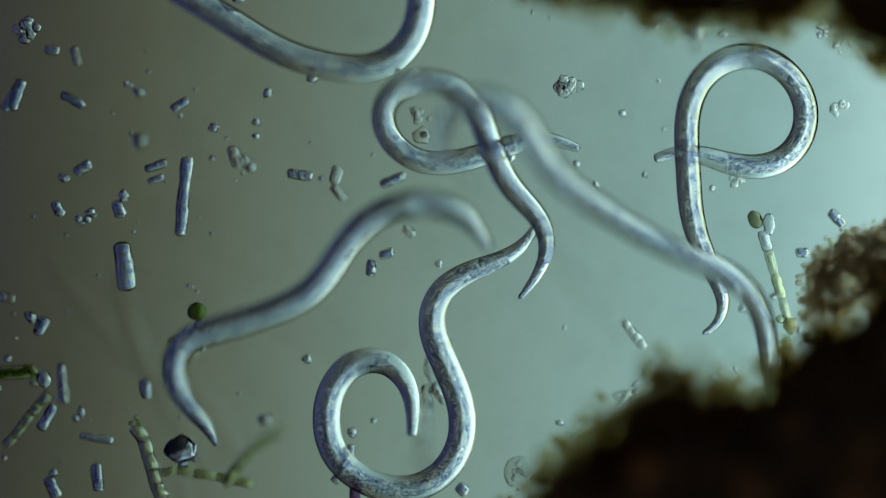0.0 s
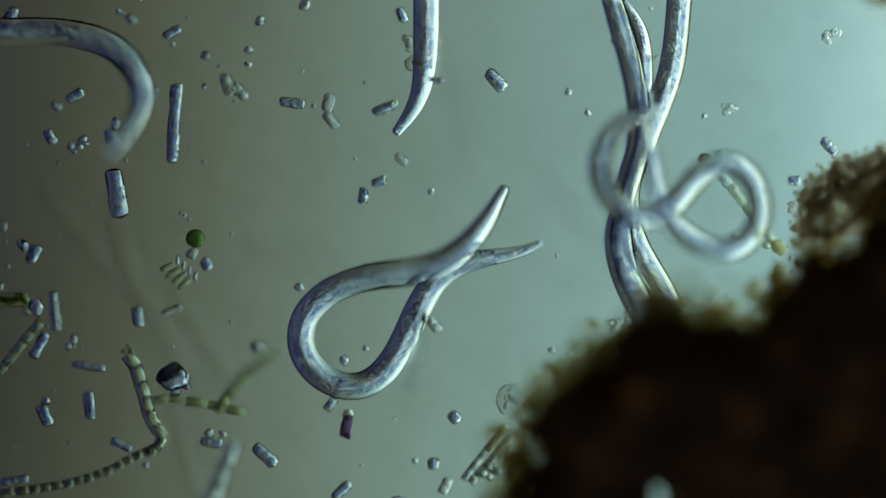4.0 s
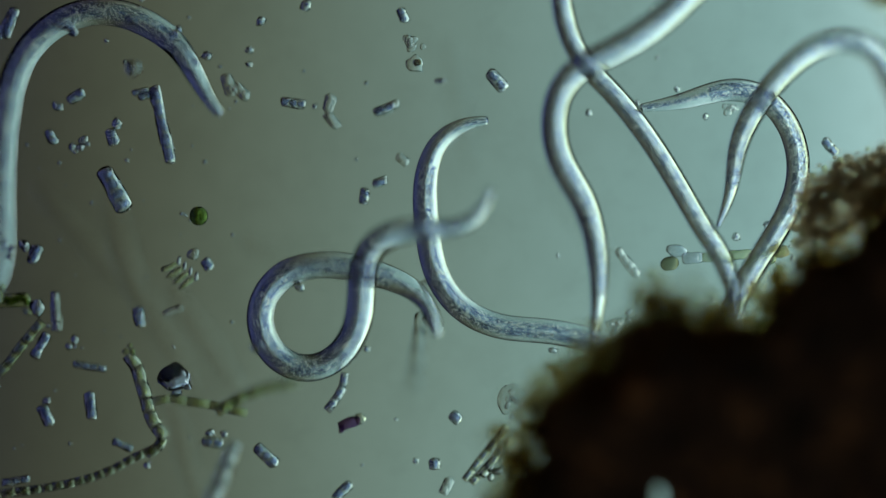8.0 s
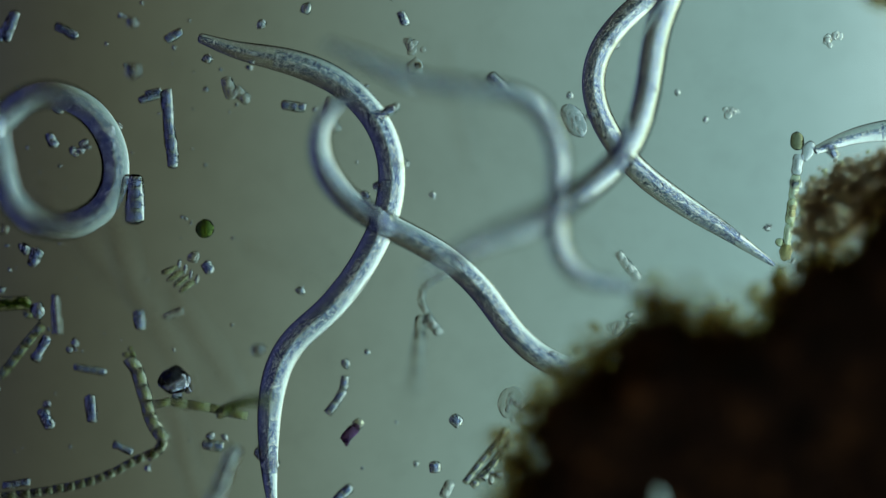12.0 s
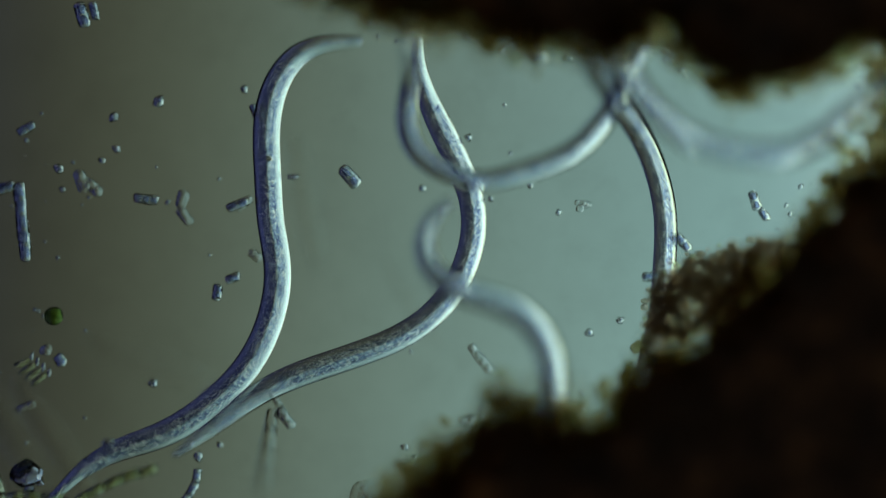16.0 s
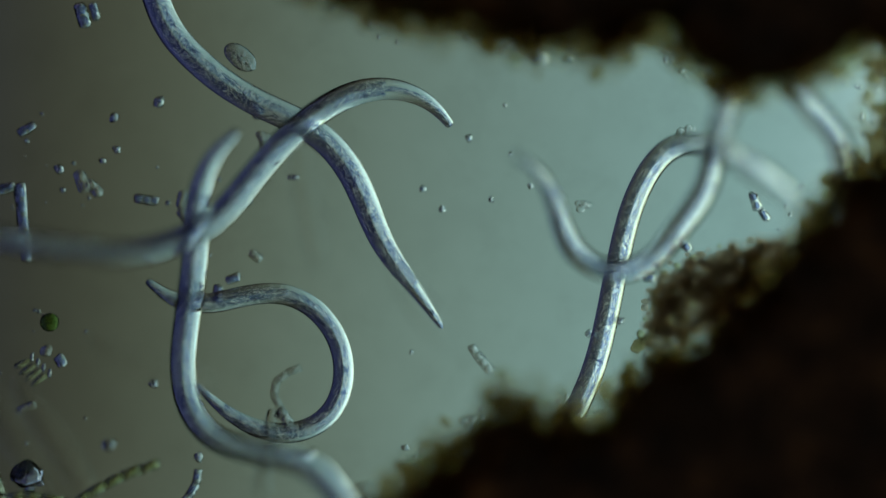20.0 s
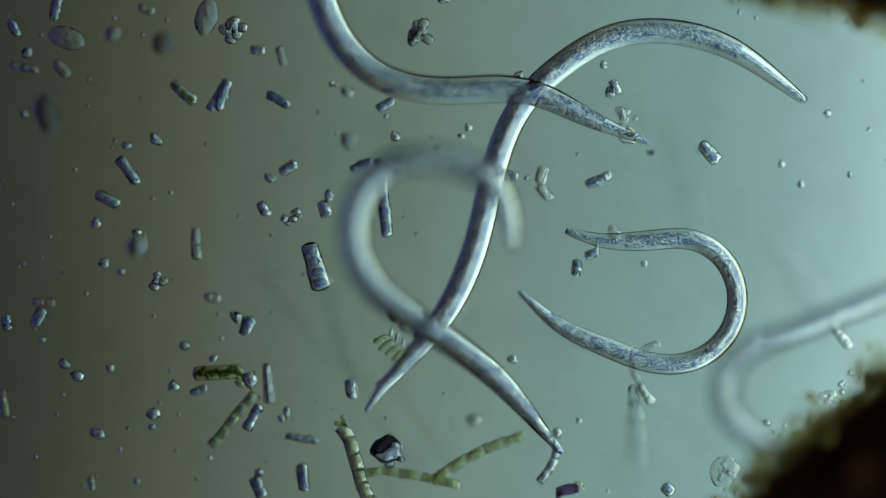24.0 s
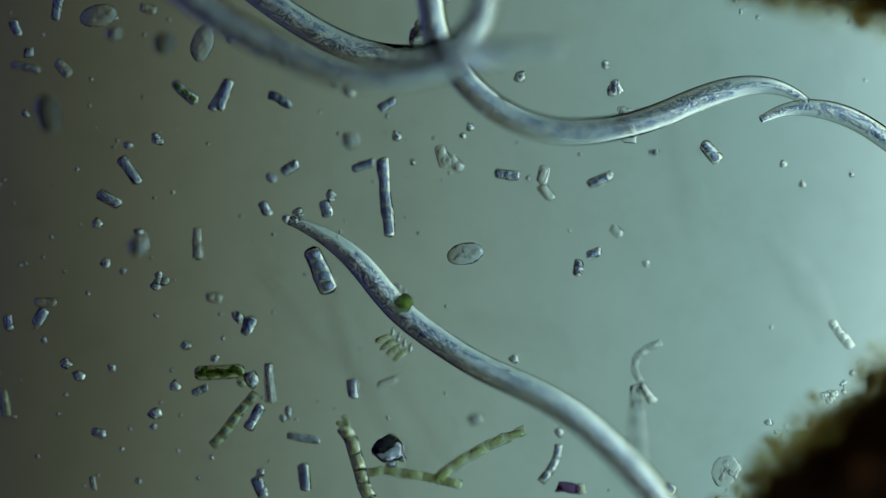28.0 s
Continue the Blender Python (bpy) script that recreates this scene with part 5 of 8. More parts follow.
bend("E", 2, (57, 115, 100), (57, 82, 78), (68, 49, 49), (88, 15, 42), (108, -20, 28), (134, -40, 20), (164, -47, 20), (191, -35, 20), (219, -25, 13), (249, -35, 13), (269, -50, 13), (294, -69, 13), (320, -88, 13), (345, -107, 13), (370, -126, 13), (396, -145, 13), (404, -151, 13))
bend("E", 2.5, (76, 116, 93), (67, 77, 93), (72, 44, 78), (88, 10, 49), (113, -25, 28), (144, -37, 20), (174, -25, 20), (209, -18, 13), (244, -22, 13), (282, -35, 13), (311, -45, 13), (341, -55, 13), (371, -65, 13), (400, -75, 13), (430, -84, 13), (440, -88, 13))
bend("E", 3, (202, 92, 13), (183, 119, 28), (162, 113, 49), (147, 79, 42), (142, 35, 35), (148, 0, 28), (164, -25, 20), (194, -30, 20), (224, -38, 13), (254, -50, 13), (283, -62, 13), (311, -74, 13), (339, -85, 13), (368, -97, 13), (396, -109, 13), (424, -121, 13), (443, -129, 13))
bend("E", 3.5, (189, 299, 28), (186, 269, 28), (183, 238, 28), (177, 188, 35), (167, 139, 35), (151, 94, 28), (138, 55, 28), (141, 15, 20), (154, -20, 13), (174, -40, 13), (209, -42, 13), (254, -50, 13), (284, -55, 13), (314, -60, 13))
bend("E", 5.5, (46, 80, 13), (56, 50, 13), (83, 31, 13), (128, 26, 13), (173, 29, 13), (207, 25, 28), (231, 5, 28), (241, -25, 28), (251, -54, 28), (261, -83, 28), (270, -112, 28), (280, -141, 28), (290, -170, 28), (299, -199, 28), (309, -227, 28), (319, -256, 28))
bend("E", 6, (216, 182, 13), (183, 178, 13), (148, 165, 13), (123, 135, 13), (118, 100, 13), (133, 65, 13), (158, 40, 13), (188, 28, 13), (208, 5, 13), (202, -20, 20), (182, -40, 28), (162, -64, 28), (147, -90, 28), (135, -119, 28), (124, -148, 28), (113, -176, 28), (109, -186, 28))
bend("E", 6.5, (98, 514, 64), (101, 495, 64), (106, 466, 64), (111, 437, 64), (116, 408, 64), (121, 379, 64), (125, 350, 64), (130, 321, 64), (135, 292, 64), (140, 263, 64), (145, 235, 64), (154, 176, 64), (152, 127, 64), (137, 73, 64), (149, 34, 78))
bend("E", 7, (197, 103, 56), (194, 74, 56), (199, 39, 56), (204, -5, 56), (209, -34, 71), (219, -62, 81), (232, -87, 91), (250, -110, 100), (270, -129, 108), (294, -145, 113), (320, -159, 113), (346, -173, 113), (372, -187, 113), (398, -200, 113), (424, -214, 113), (450, -228, 113), (467, -237, 113))
bend("E", 7.5, (254, 344, 42), (255, 333, 42), (258, 301, 42), (261, 269, 42), (264, 237, 42), (269, 188, 42), (277, 143, 42), (282, 94, 42), (277, 49, 42), (268, 5, 56), (248, -34, 56), (237, -64, 56), (230, -96, 56), (224, -127, 56), (222, -138, 56))
bend("E", 8, (472, -62, 71), (469, -53, 71), (457, -26, 71), (445, 1, 71), (434, 28, 71), (422, 55, 71), (411, 82, 71), (399, 110, 71), (387, 137, 71), (373, 171, 71), (346, 182, 56), (313, 167, 49), (280, 129, 35), (261, 90, 28), (256, 50, 28), (244, 20, 28))
bend("E", 8.5, (255, 393, 28), (258, 383, 28), (264, 353, 28), (271, 324, 28), (278, 294, 28), (284, 264, 28), (291, 234, 28), (301, 189, 28), (311, 144, 28), (318, 115, 28), (353, 84, 42), (374, 67, 70), (397, 54, 92), (422, 46, 111), (450, 38, 113), (478, 30, 113), (488, 28, 113))
bend("E", 9, (269, 327, 42), (266, 297, 42), (263, 267, 42), (259, 237, 42), (254, 193, 42), (245, 158, 42), (210, 119, 42), (185, 75, 42), (183, 30, 42), (193, -9, 42), (210, -49, 42), (225, -75, 42), (243, -99, 42), (262, -123, 42))
bend("E", 9.5, (280, 208, 13), (313, 208, 13), (357, 205, 20), (377, 179, 35), (373, 134, 42), (347, 94, 49), (307, 74, 56), (267, 59, 56), (238, 43, 80), (215, 22, 98), (198, -4, 113), (187, -32, 113), (176, -60, 113), (165, -87, 113), (158, -106, 113))
bend("E", 10, (481, 175, 71), (450, 177, 71), (419, 179, 71), (387, 181, 71), (351, 184, 56), (316, 166, 42), (292, 134, 35), (285, 104, 35), (279, 55, 42), (268, 0, 56), (253, -44, 56), (248, -75, 56), (250, -106, 56), (254, -137, 56))
bend("E", 10.5, (206, 345, 42), (213, 338, 42), (234, 317, 42), (255, 296, 42), (276, 275, 42), (297, 254, 42), (319, 232, 42), (353, 198, 42), (366, 158, 42), (358, 114, 42), (333, 84, 42), (317, 57, 70), (312, 27, 92), (317, -1, 111), (326, -29, 113), (335, -56, 113), (338, -65, 113))
bend("E", 11, (267, 286, 13), (275, 278, 13), (299, 254, 13), (323, 230, 13), (353, 200, 13), (363, 160, 13), (348, 126, 13), (312, 95, 20), (272, 75, 20), (231, 48, 28), (200, 20, 42), (193, -19, 42), (196, -52, 42), (208, -83, 42), (212, -93, 42))
bend("E", 11.5, (553, 229, 42), (536, 220, 42), (509, 207, 42), (482, 193, 42), (456, 180, 42), (429, 167, 42), (403, 153, 42), (368, 136, 42), (328, 119, 49), (287, 111, 56), (252, 115, 64), (224, 128, 91), (208, 151, 111), (208, 180, 113), (214, 208, 113), (221, 236, 113), (225, 255, 113))
bend("E", 12, (330, 88, 13), (358, 100, 13), (392, 106, 13), (428, 108, 13), (458, 102, 13), (483, 86, 13), (501, 61, 13), (508, 31, 13), (503, 1, 13), (488, -25, 13), (464, -45, 13), (440, -64, 13), (415, -82, 13), (391, -101, 13), (366, -119, 13), (342, -138, 13), (318, -157, 13))
bend("E", 12.5, (585, 106, 35), (575, 108, 35), (545, 113, 35), (515, 118, 35), (485, 123, 35), (455, 128, 35), (425, 133, 35), (395, 138, 35), (350, 145, 35), (317, 173, 28), (312, 193, 28), (309, 221, 52), (317, 247, 71), (336, 267, 87), (359, 281, 103), (382, 294, 113), (407, 309, 113), (416, 314, 113))
bend("E", 14.5, (596, 253, 113), (587, 251, 113), (557, 248, 113), (528, 244, 113), (499, 240, 113), (471, 229, 113), (451, 213, 86), (427, 189, 86), (398, 155, 86), (364, 131, 86), (325, 112, 86), (303, 90, 113), (298, 61, 113), (308, 33, 113), (320, 6, 113), (331, -22, 113), (335, -31, 113))
bend("E", 15, (515, 288, 71), (495, 283, 71), (465, 275, 71), (436, 268, 71), (407, 258, 71), (382, 241, 71), (361, 218, 71), (339, 184, 71), (332, 145, 71), (337, 111, 71), (346, 87, 71), (364, 65, 98), (391, 59, 113), (419, 68, 113), (445, 83, 113), (471, 98, 113), (489, 108, 113))
bend("E", 16, (79, -152, 56), (109, -156, 56), (138, -160, 56), (168, -164, 56), (197, -167, 56), (226, -171, 56), (256, -175, 56), (285, -179, 56), (359, -189, 56), (388, -182, 56), (408, -161, 56), (415, -133, 56), (408, -104, 56), (398, -76, 56), (389, -48, 56), (380, -19, 56))
bend("E", 16.5, (276, 341, 35), (274, 320, 35), (271, 290, 35), (267, 259, 35), (262, 214, 42), (227, 169, 49), (200, 130, 49), (207, 86, 49), (231, 37, 56), (239, -3, 56), (231, -42, 56), (237, -72, 56), (254, -97, 56), (265, -114, 56))
bend("E", 17, (214, 348, 49), (216, 338, 49), (225, 308, 49), (233, 278, 49), (242, 248, 49), (254, 204, 49), (249, 154, 49), (254, 105, 49), (261, 56, 56), (245, 13, 71), (221, -22, 71), (214, -51, 71), (222, -81, 71), (233, -110, 71), (236, -120, 71))
bend("E", 17.5, (169, 305, 49), (191, 286, 49), (214, 267, 49), (237, 248, 49), (266, 223, 49), (271, 169, 49), (264, 105, 49), (245, 56, 71), (211, 13, 86), (162, 9, 100), (136, -3, 113), (120, -27, 113), (105, -51, 113))
bend("E", 18, (265, 307, 113), (265, 297, 113), (263, 268, 113), (262, 239, 113), (262, 210, 99), (266, 182, 78), (276, 155, 49), (291, 115, 49), (300, 76, 49), (305, 37, 49), (310, -13, 49), (324, -39, 49), (349, -55, 49), (379, -56, 49), (409, -56, 49), (439, -56, 49), (449, -56, 49))
bend("E", 19, (192, 27, 42), (217, 22, 42), (247, 32, 42), (266, 56, 42), (274, 91, 42), (276, 120, 42), (300, 140, 56), (342, 149, 71), (381, 159, 71), (403, 175, 93), (412, 201, 109), (407, 230, 113), (389, 253, 113), (369, 275, 113), (350, 297, 113), (330, 319, 113), (324, 326, 113))
bend("E", 19.5, (201, 105, 71), (216, 81, 64), (236, 56, 56), (270, 54, 56), (309, 81, 64), (372, 96, 71), (399, 99, 89), (427, 98, 103), (455, 93, 113), (482, 83, 113), (509, 69, 113), (535, 55, 113), (561, 41, 113), (587, 27, 113), (613, 13, 113), (621, 9, 113))
bend("E", 20, (470, 334, 113), (451, 312, 113), (431, 291, 113), (412, 269, 113), (393, 247, 113), (377, 222, 111), (367, 196, 94), (362, 169, 71), (357, 139, 71), (333, 105, 64), (305, 71, 56), (265, 69, 56), (240, 91, 64), (230, 125, 71), (215, 154, 86), (195, 163, 100))
bend("E", 20.5, (157, 115, 93), (171, 149, 93), (205, 158, 93), (239, 149, 86), (264, 115, 71), (291, 86, 35), (327, 84, 20), (366, 96, 28), (395, 125, 42), (398, 160, 56), (401, 187, 87), (409, 213, 109), (424, 238, 113), (439, 263, 113), (454, 287, 113))
bend("E", 23, (417, 199, 42), (409, 192, 42), (384, 172, 42), (360, 151, 42), (339, 127, 42), (302, 77, 56), (263, 43, 56), (217, 14, 71), (166, -10, 86), (123, -48, 86), (107, -74, 113), (109, -105, 113), (114, -136, 113), (115, -146, 113))
bend("E", 23.5, (377, 221, 42), (352, 203, 42), (327, 184, 42), (302, 166, 42), (278, 146, 42), (257, 123, 42), (240, 97, 42), (211, 37, 42), (191, -12, 42), (191, -43, 42), (208, -69, 42), (236, -81, 42), (266, -88, 42), (297, -95, 42), (327, -102, 42))
bend("E", 24, (374, 35, 86), (354, 36, 86), (324, 39, 86), (294, 41, 86), (264, 42, 86), (235, 38, 86), (206, 30, 86), (158, 11, 86), (109, -9, 86), (69, -22, 100), (49, -44, 113), (51, -73, 113), (73, -92, 113), (99, -105, 113), (125, -119, 113), (143, -127, 113))
bend("E", 25, (375, 301, 86), (363, 275, 86), (351, 248, 86), (339, 221, 86), (328, 194, 86), (320, 166, 86), (316, 137, 86), (317, 108, 86), (327, 35, 86), (344, 12, 86), (372, 7, 86), (396, 23, 86), (405, 50, 86), (412, 79, 86), (419, 107, 86), (425, 136, 86))
bend("E", 28, (374, 301, 86), (362, 274, 86), (350, 248, 86), (338, 221, 86), (326, 194, 86), (319, 166, 86), (315, 137, 86), (316, 107, 86), (326, 35, 86), (343, 12, 86), (371, 7, 86), (395, 22, 86), (404, 50, 86), (411, 79, 86), (417, 107, 86), (424, 136, 86))
bend("F", 0, (184, 146, 13), (207, 154, 13), (237, 144, 13), (272, 136, 13), (302, 149, 13), (314, 184, 13), (297, 219, 13), (260, 233, 28), (225, 218, 28), (210, 184, 20), (212, 134, 13), (216, 84, 13), (232, 46, 13), (247, 14, 13), (242, -2, 13), (230, -6, 13))
bend("F", 0.5, (226, 555, 13), (228, 545, 13), (234, 516, 13), (241, 487, 13), (247, 457, 13), (254, 428, 13), (260, 398, 13), (267, 369, 13), (273, 340, 13), (280, 310, 13), (286, 281, 13), (293, 252, 13), (303, 206, 13), (300, 166, 13), (280, 122, 13), (267, 72, 13), (286, 32, 13), (313, 14, 13))
bend("F", 1, (11, 256, 113), (19, 249, 113), (43, 231, 113), (67, 214, 98), (97, 206, 56), (137, 197, 42), (162, 178, 42), (182, 144, 35), (192, 94, 28), (193, 50, 28), (208, 15, 28), (237, -7, 35), (275, -15, 42), (310, 0, 42), (339, 12, 42), (367, 25, 42), (396, 37, 42), (406, 41, 42))
bend("F", 1.5, (133, 470, 56), (126, 452, 56), (115, 424, 56), (104, 395, 56), (94, 367, 56), (83, 339, 56), (74, 310, 56), (73, 280, 56), (79, 251, 56), (93, 224, 56), (112, 201, 56), (147, 172, 49), (182, 138, 42), (217, 109, 35), (257, 75, 28), (283, 55, 20), (322, 20, 13))
bend("F", 2, (61, 451, 35), (62, 441, 35), (66, 411, 35), (71, 380, 35), (75, 350, 35), (79, 320, 35), (88, 290, 35), (104, 264, 35), (126, 243, 35), (153, 228, 35), (192, 213, 35), (222, 188, 35), (239, 144, 35), (239, 94, 35), (217, 57, 35), (182, 45, 35), (153, 59, 35), (143, 79, 35))
bend("F", 2.5, (200, -102, 113), (192, -97, 113), (168, -80, 113), (143, -63, 113), (119, -46, 113), (94, -30, 113), (75, -7, 113), (66, 20, 113), (68, 50, 113), (81, 77, 100), (110, 111, 93), (150, 131, 71), (198, 144, 28), (236, 143, 42), (243, 122, 71), (218, 88, 71), (179, 73, 71), (152, 84, 42))
bend("F", 3, (169, 340, 35), (178, 334, 35), (203, 314, 35), (228, 294, 35), (247, 269, 35), (254, 238, 35), (253, 198, 35), (234, 168, 42), (204, 146, 42), (172, 123, 42), (155, 89, 35), (161, 50, 28), (173, 20, 28), (181, -10, 28), (185, -42, 28), (184, -74, 28), (180, -106, 28), (176, -137, 28), (174, -148, 28))
bend("F", 3.5, (135, 351, 13), (151, 337, 13), (174, 317, 13), (198, 296, 13), (215, 270, 13), (222, 240, 13), (219, 195, 13), (209, 155, 13), (184, 120, 13), (162, 85, 13), (152, 55, 13), (159, 15, 13), (178, -20, 20), (191, -48, 20), (199, -78, 20), (204, -109, 20), (209, -140, 20), (212, -160, 20))
bend("F", 5.5, (107, 345, 20), (115, 338, 20), (138, 317, 20), (160, 296, 20), (177, 270, 20), (182, 239, 20), (177, 179, 20), (185, 130, 20), (202, 80, 20), (194, 35, 28), (207, -5, 28), (236, -50, 28), (251, -77, 28), (261, -106, 28), (268, -136, 28), (275, -166, 28), (277, -177, 28))
bend("F", 6, (100, 341, 28), (125, 324, 28), (150, 307, 28), (174, 288, 28), (191, 263, 28), (197, 233, 28), (194, 189, 28), (184, 144, 28), (174, 104, 28), (164, 60, 28), (153, 10, 42), (156, -30, 42), (158, -60, 42), (160, -90, 42), (162, -120, 42), (163, -150, 42), (165, -180, 42))
bend("F", 6.5, (158, 333, 42), (164, 324, 42), (180, 296, 42), (194, 268, 42), (198, 237, 42), (190, 188, 42), (188, 138, 42), (188, 84, 42), (161, 20, 35), (136, -30, 13), (126, -70, 13), (133, -105, 13), (140, -136, 13), (146, -168, 13), (153, -199, 13), (155, -210, 13))
bend("F", 7, (214, 199, 28), (197, 169, 28), (182, 129, 28), (167, 89, 28), (137, 50, 28), (107, 20, 28), (95, -15, 28), (100, -55, 20), (118, -85, 13), (138, -105, 13), (159, -126, 13), (181, -148, 13), (202, -169, 13), (224, -191, 13), (245, -212, 13), (266, -233, 13), (288, -255, 13), (295, -262, 13))
bend("F", 7.5, (0, 138, 13), (15, 110, 13), (35, 75, 13), (43, 35, 13), (40, -10, 13), (53, -55, 13), (83, -85, 13), (138, -97, 13), (167, -104, 13), (197, -111, 13), (226, -117, 13), (256, -124, 13), (285, -131, 13), (315, -138, 13), (344, -144, 13), (374, -151, 13), (403, -158, 13))
bend("F", 8, (37, 110, 13), (13, 108, 13), (-7, 90, 13), (-15, 55, 13), (-12, 15, 13), (-5, -25, 13), (18, -55, 13), (53, -70, 13), (98, -72, 13), (153, -87, 13), (182, -95, 13), (211, -103, 13), (240, -111, 13), (269, -119, 13), (298, -127, 13), (327, -135, 13), (356, -143, 13), (375, -148, 13))
bend("F", 8.5, (78, 15, 13), (90, 35, 13), (78, 60, 13), (48, 70, 13), (18, 58, 13), (-5, 25, 13), (-7, -10, 13), (13, -50, 13), (48, -70, 13), (93, -77, 13), (153, -85, 13), (183, -88, 13), (213, -92, 13), (244, -96, 13), (274, -100, 13), (304, -104, 13), (335, -107, 13), (345, -109, 13))
bend("F", 9, (53, -34, 13), (78, -20, 13), (93, 6, 13), (83, 36, 13), (58, 48, 13), (28, 46, 13), (0, 26, 13), (-10, -4, 13), (3, -34, 13), (33, -62, 13), (73, -72, 13), (118, -74, 13), (158, -74, 13), (188, -74, 13), (219, -74, 13), (249, -74, 13), (280, -74, 13), (310, -74, 13), (320, -74, 13))
bend("F", 9.5, (113, -82, 13), (95, -57, 13), (85, -20, 13), (75, 16, 13), (48, 38, 13), (13, 38, 13), (-15, 16, 13), (-17, -20, 13), (3, -54, 13), (38, -72, 13), (78, -74, 13), (118, -67, 13), (148, -80, 13), (177, -92, 13), (205, -104, 13), (234, -116, 13), (263, -128, 13), (273, -132, 13))
bend("F", 10, (60, 68, 13), (68, 40, 13), (58, 10, 13), (33, -14, 20), (3, -29, 35), (-26, -48, 71), (-50, -72, 100), (-45, -105, 113), (-12, -124, 113), (31, -126, 113), (70, -120, 100), (114, -101, 86), (142, -92, 86), (172, -87, 86), (201, -86, 86), (231, -86, 86), (261, -86, 86), (271, -86, 86))
bend("F", 10.5, (-80, 83, 71), (-51, 96, 49), (-22, 84, 42), (-9, 55, 42), (3, 10, 42), (18, -39, 49), (42, -73, 64), (81, -90, 71), (115, -102, 71), (142, -115, 71), (166, -131, 71), (188, -152, 71), (206, -175, 71), (222, -200, 71), (238, -225, 71), (254, -250, 71), (270, -276, 71), (276, -284, 71))
bend("F", 11, (-106, -58, 78), (-99, -19, 78), (-94, 25, 78), (-83, 59, 64), (-61, 76, 56), (-27, 79, 42), (8, 73, 28), (38, 50, 20), (58, 16, 13), (70, -20, 13), (88, -54, 13), (113, -82, 13), (138, -102, 13), (161, -125, 13), (180, -151, 13), (197, -178, 13), (215, -205, 13))
bend("F", 11.5, (-189, 106, 100), (-175, 87, 100), (-137, 73, 93), (-89, 68, 78), (-46, 67, 49), (-7, 52, 35), (28, 25, 20), (53, -10, 13), (68, -50, 13), (93, -80, 13), (138, -102, 13), (165, -119, 13), (189, -141, 13), (210, -165, 13), (232, -188, 13), (246, -204, 13))
bend("F", 12, (-80, 130, 71), (-100, 120, 71), (-110, 91, 64), (-96, 57, 56), (-67, 33, 42), (-32, 15, 28), (7, -7, 20), (38, -37, 13), (62, -72, 13), (92, -97, 13), (132, -110, 13), (160, -121, 13), (186, -137, 13), (209, -157, 13), (230, -179, 13), (251, -201, 13), (272, -223, 13), (279, -231, 13))
bend("F", 12.5, (16, 20, 28), (26, 49, 35), (19, 78, 49), (-11, 90, 64), (-40, 83, 64), (-60, 54, 49), (-58, 14, 35), (-36, -21, 20), (-1, -62, 13), (34, -92, 13), (74, -106, 13), (114, -99, 13), (149, -84, 13), (178, -75, 13), (208, -70, 13), (238, -67, 13), (258, -65, 13))
bend("F", 14.5, (252, 22, 113), (243, 18, 113), (214, 6, 113), (185, 1, 100), (127, 8, 100), (64, 20, 93), (25, 39, 86), (18, 73, 86), (35, 97, 86), (79, 112, 100), (118, 102, 107), (137, 59, 107), (165, 20, 107), (176, -8, 113), (180, -38, 113), (181, -48, 113))
bend("F", 15, (283, -53, 100), (255, -41, 100), (228, -28, 100), (185, -2, 100), (127, 8, 100), (65, 13, 100), (24, 24, 93), (7, 48, 93), (17, 82, 100), (51, 104, 107), (89, 106, 113), (127, 87, 113), (166, 63, 113), (204, 37, 113))
bend("F", 15.5, (264, -79, 113), (248, -65, 113), (224, -44, 113), (201, -25, 86), (167, 4, 86), (118, 38, 86), (84, 71, 78), (84, 105, 78), (114, 130, 86), (167, 130, 86), (224, 134, 93), (273, 149, 93), (303, 149, 113), (333, 140, 113), (354, 135, 113))
bend("F", 16, (138, 119, 78), (119, 105, 78), (114, 76, 78), (133, 52, 86), (167, 42, 93), (201, 28, 93), (223, -6, 93), (225, -40, 86), (223, -70, 86), (213, -98, 86), (197, -122, 86), (175, -142, 86), (149, -156, 86), (121, -165, 86), (92, -172, 86), (63, -180, 86), (35, -187, 86), (6, -195, 86), (-22, -202, 86))
bend("F", 16.5, (116, 41, 56), (138, 86, 42), (158, 130, 42), (178, 179, 42), (190, 224, 35), (173, 259, 35), (164, 288, 35), (162, 318, 35), (168, 347, 35), (181, 375, 35), (199, 398, 35), (223, 417, 35), (247, 436, 35), (271, 454, 35), (295, 472, 35), (319, 490, 35), (343, 509, 35))
bend("F", 17, (138, 120, 49), (153, 154, 49), (163, 204, 49), (173, 248, 49), (182, 277, 49), (196, 303, 49), (214, 328, 49), (235, 349, 49), (259, 367, 49), (286, 381, 49), (314, 391, 49), (344, 398, 49), (373, 404, 49), (403, 411, 49), (432, 418, 49), (462, 425, 49), (491, 432, 49), (520, 438, 49), (530, 441, 49))
bend("F", 17.5, (141, 113, 49), (160, 159, 49), (173, 204, 42), (202, 228, 49), (225, 247, 62), (247, 265, 72), (269, 283, 80), (292, 301, 88), (314, 319, 96), (335, 337, 103), (357, 355, 111), (379, 373, 113), (402, 392, 113), (424, 411, 113), (446, 429, 113), (469, 448, 113), (491, 467, 113), (514, 486, 113), (521, 492, 113))
bend("F", 18, (-82, 86, 107), (-34, 93, 107), (23, 88, 100), (80, 98, 100), (124, 122, 93), (167, 144, 93), (210, 148, 93), (259, 134, 93), (284, 122, 113), (309, 107, 113), (332, 88, 113), (352, 67, 113), (372, 46, 113), (393, 25, 113), (406, 11, 113))
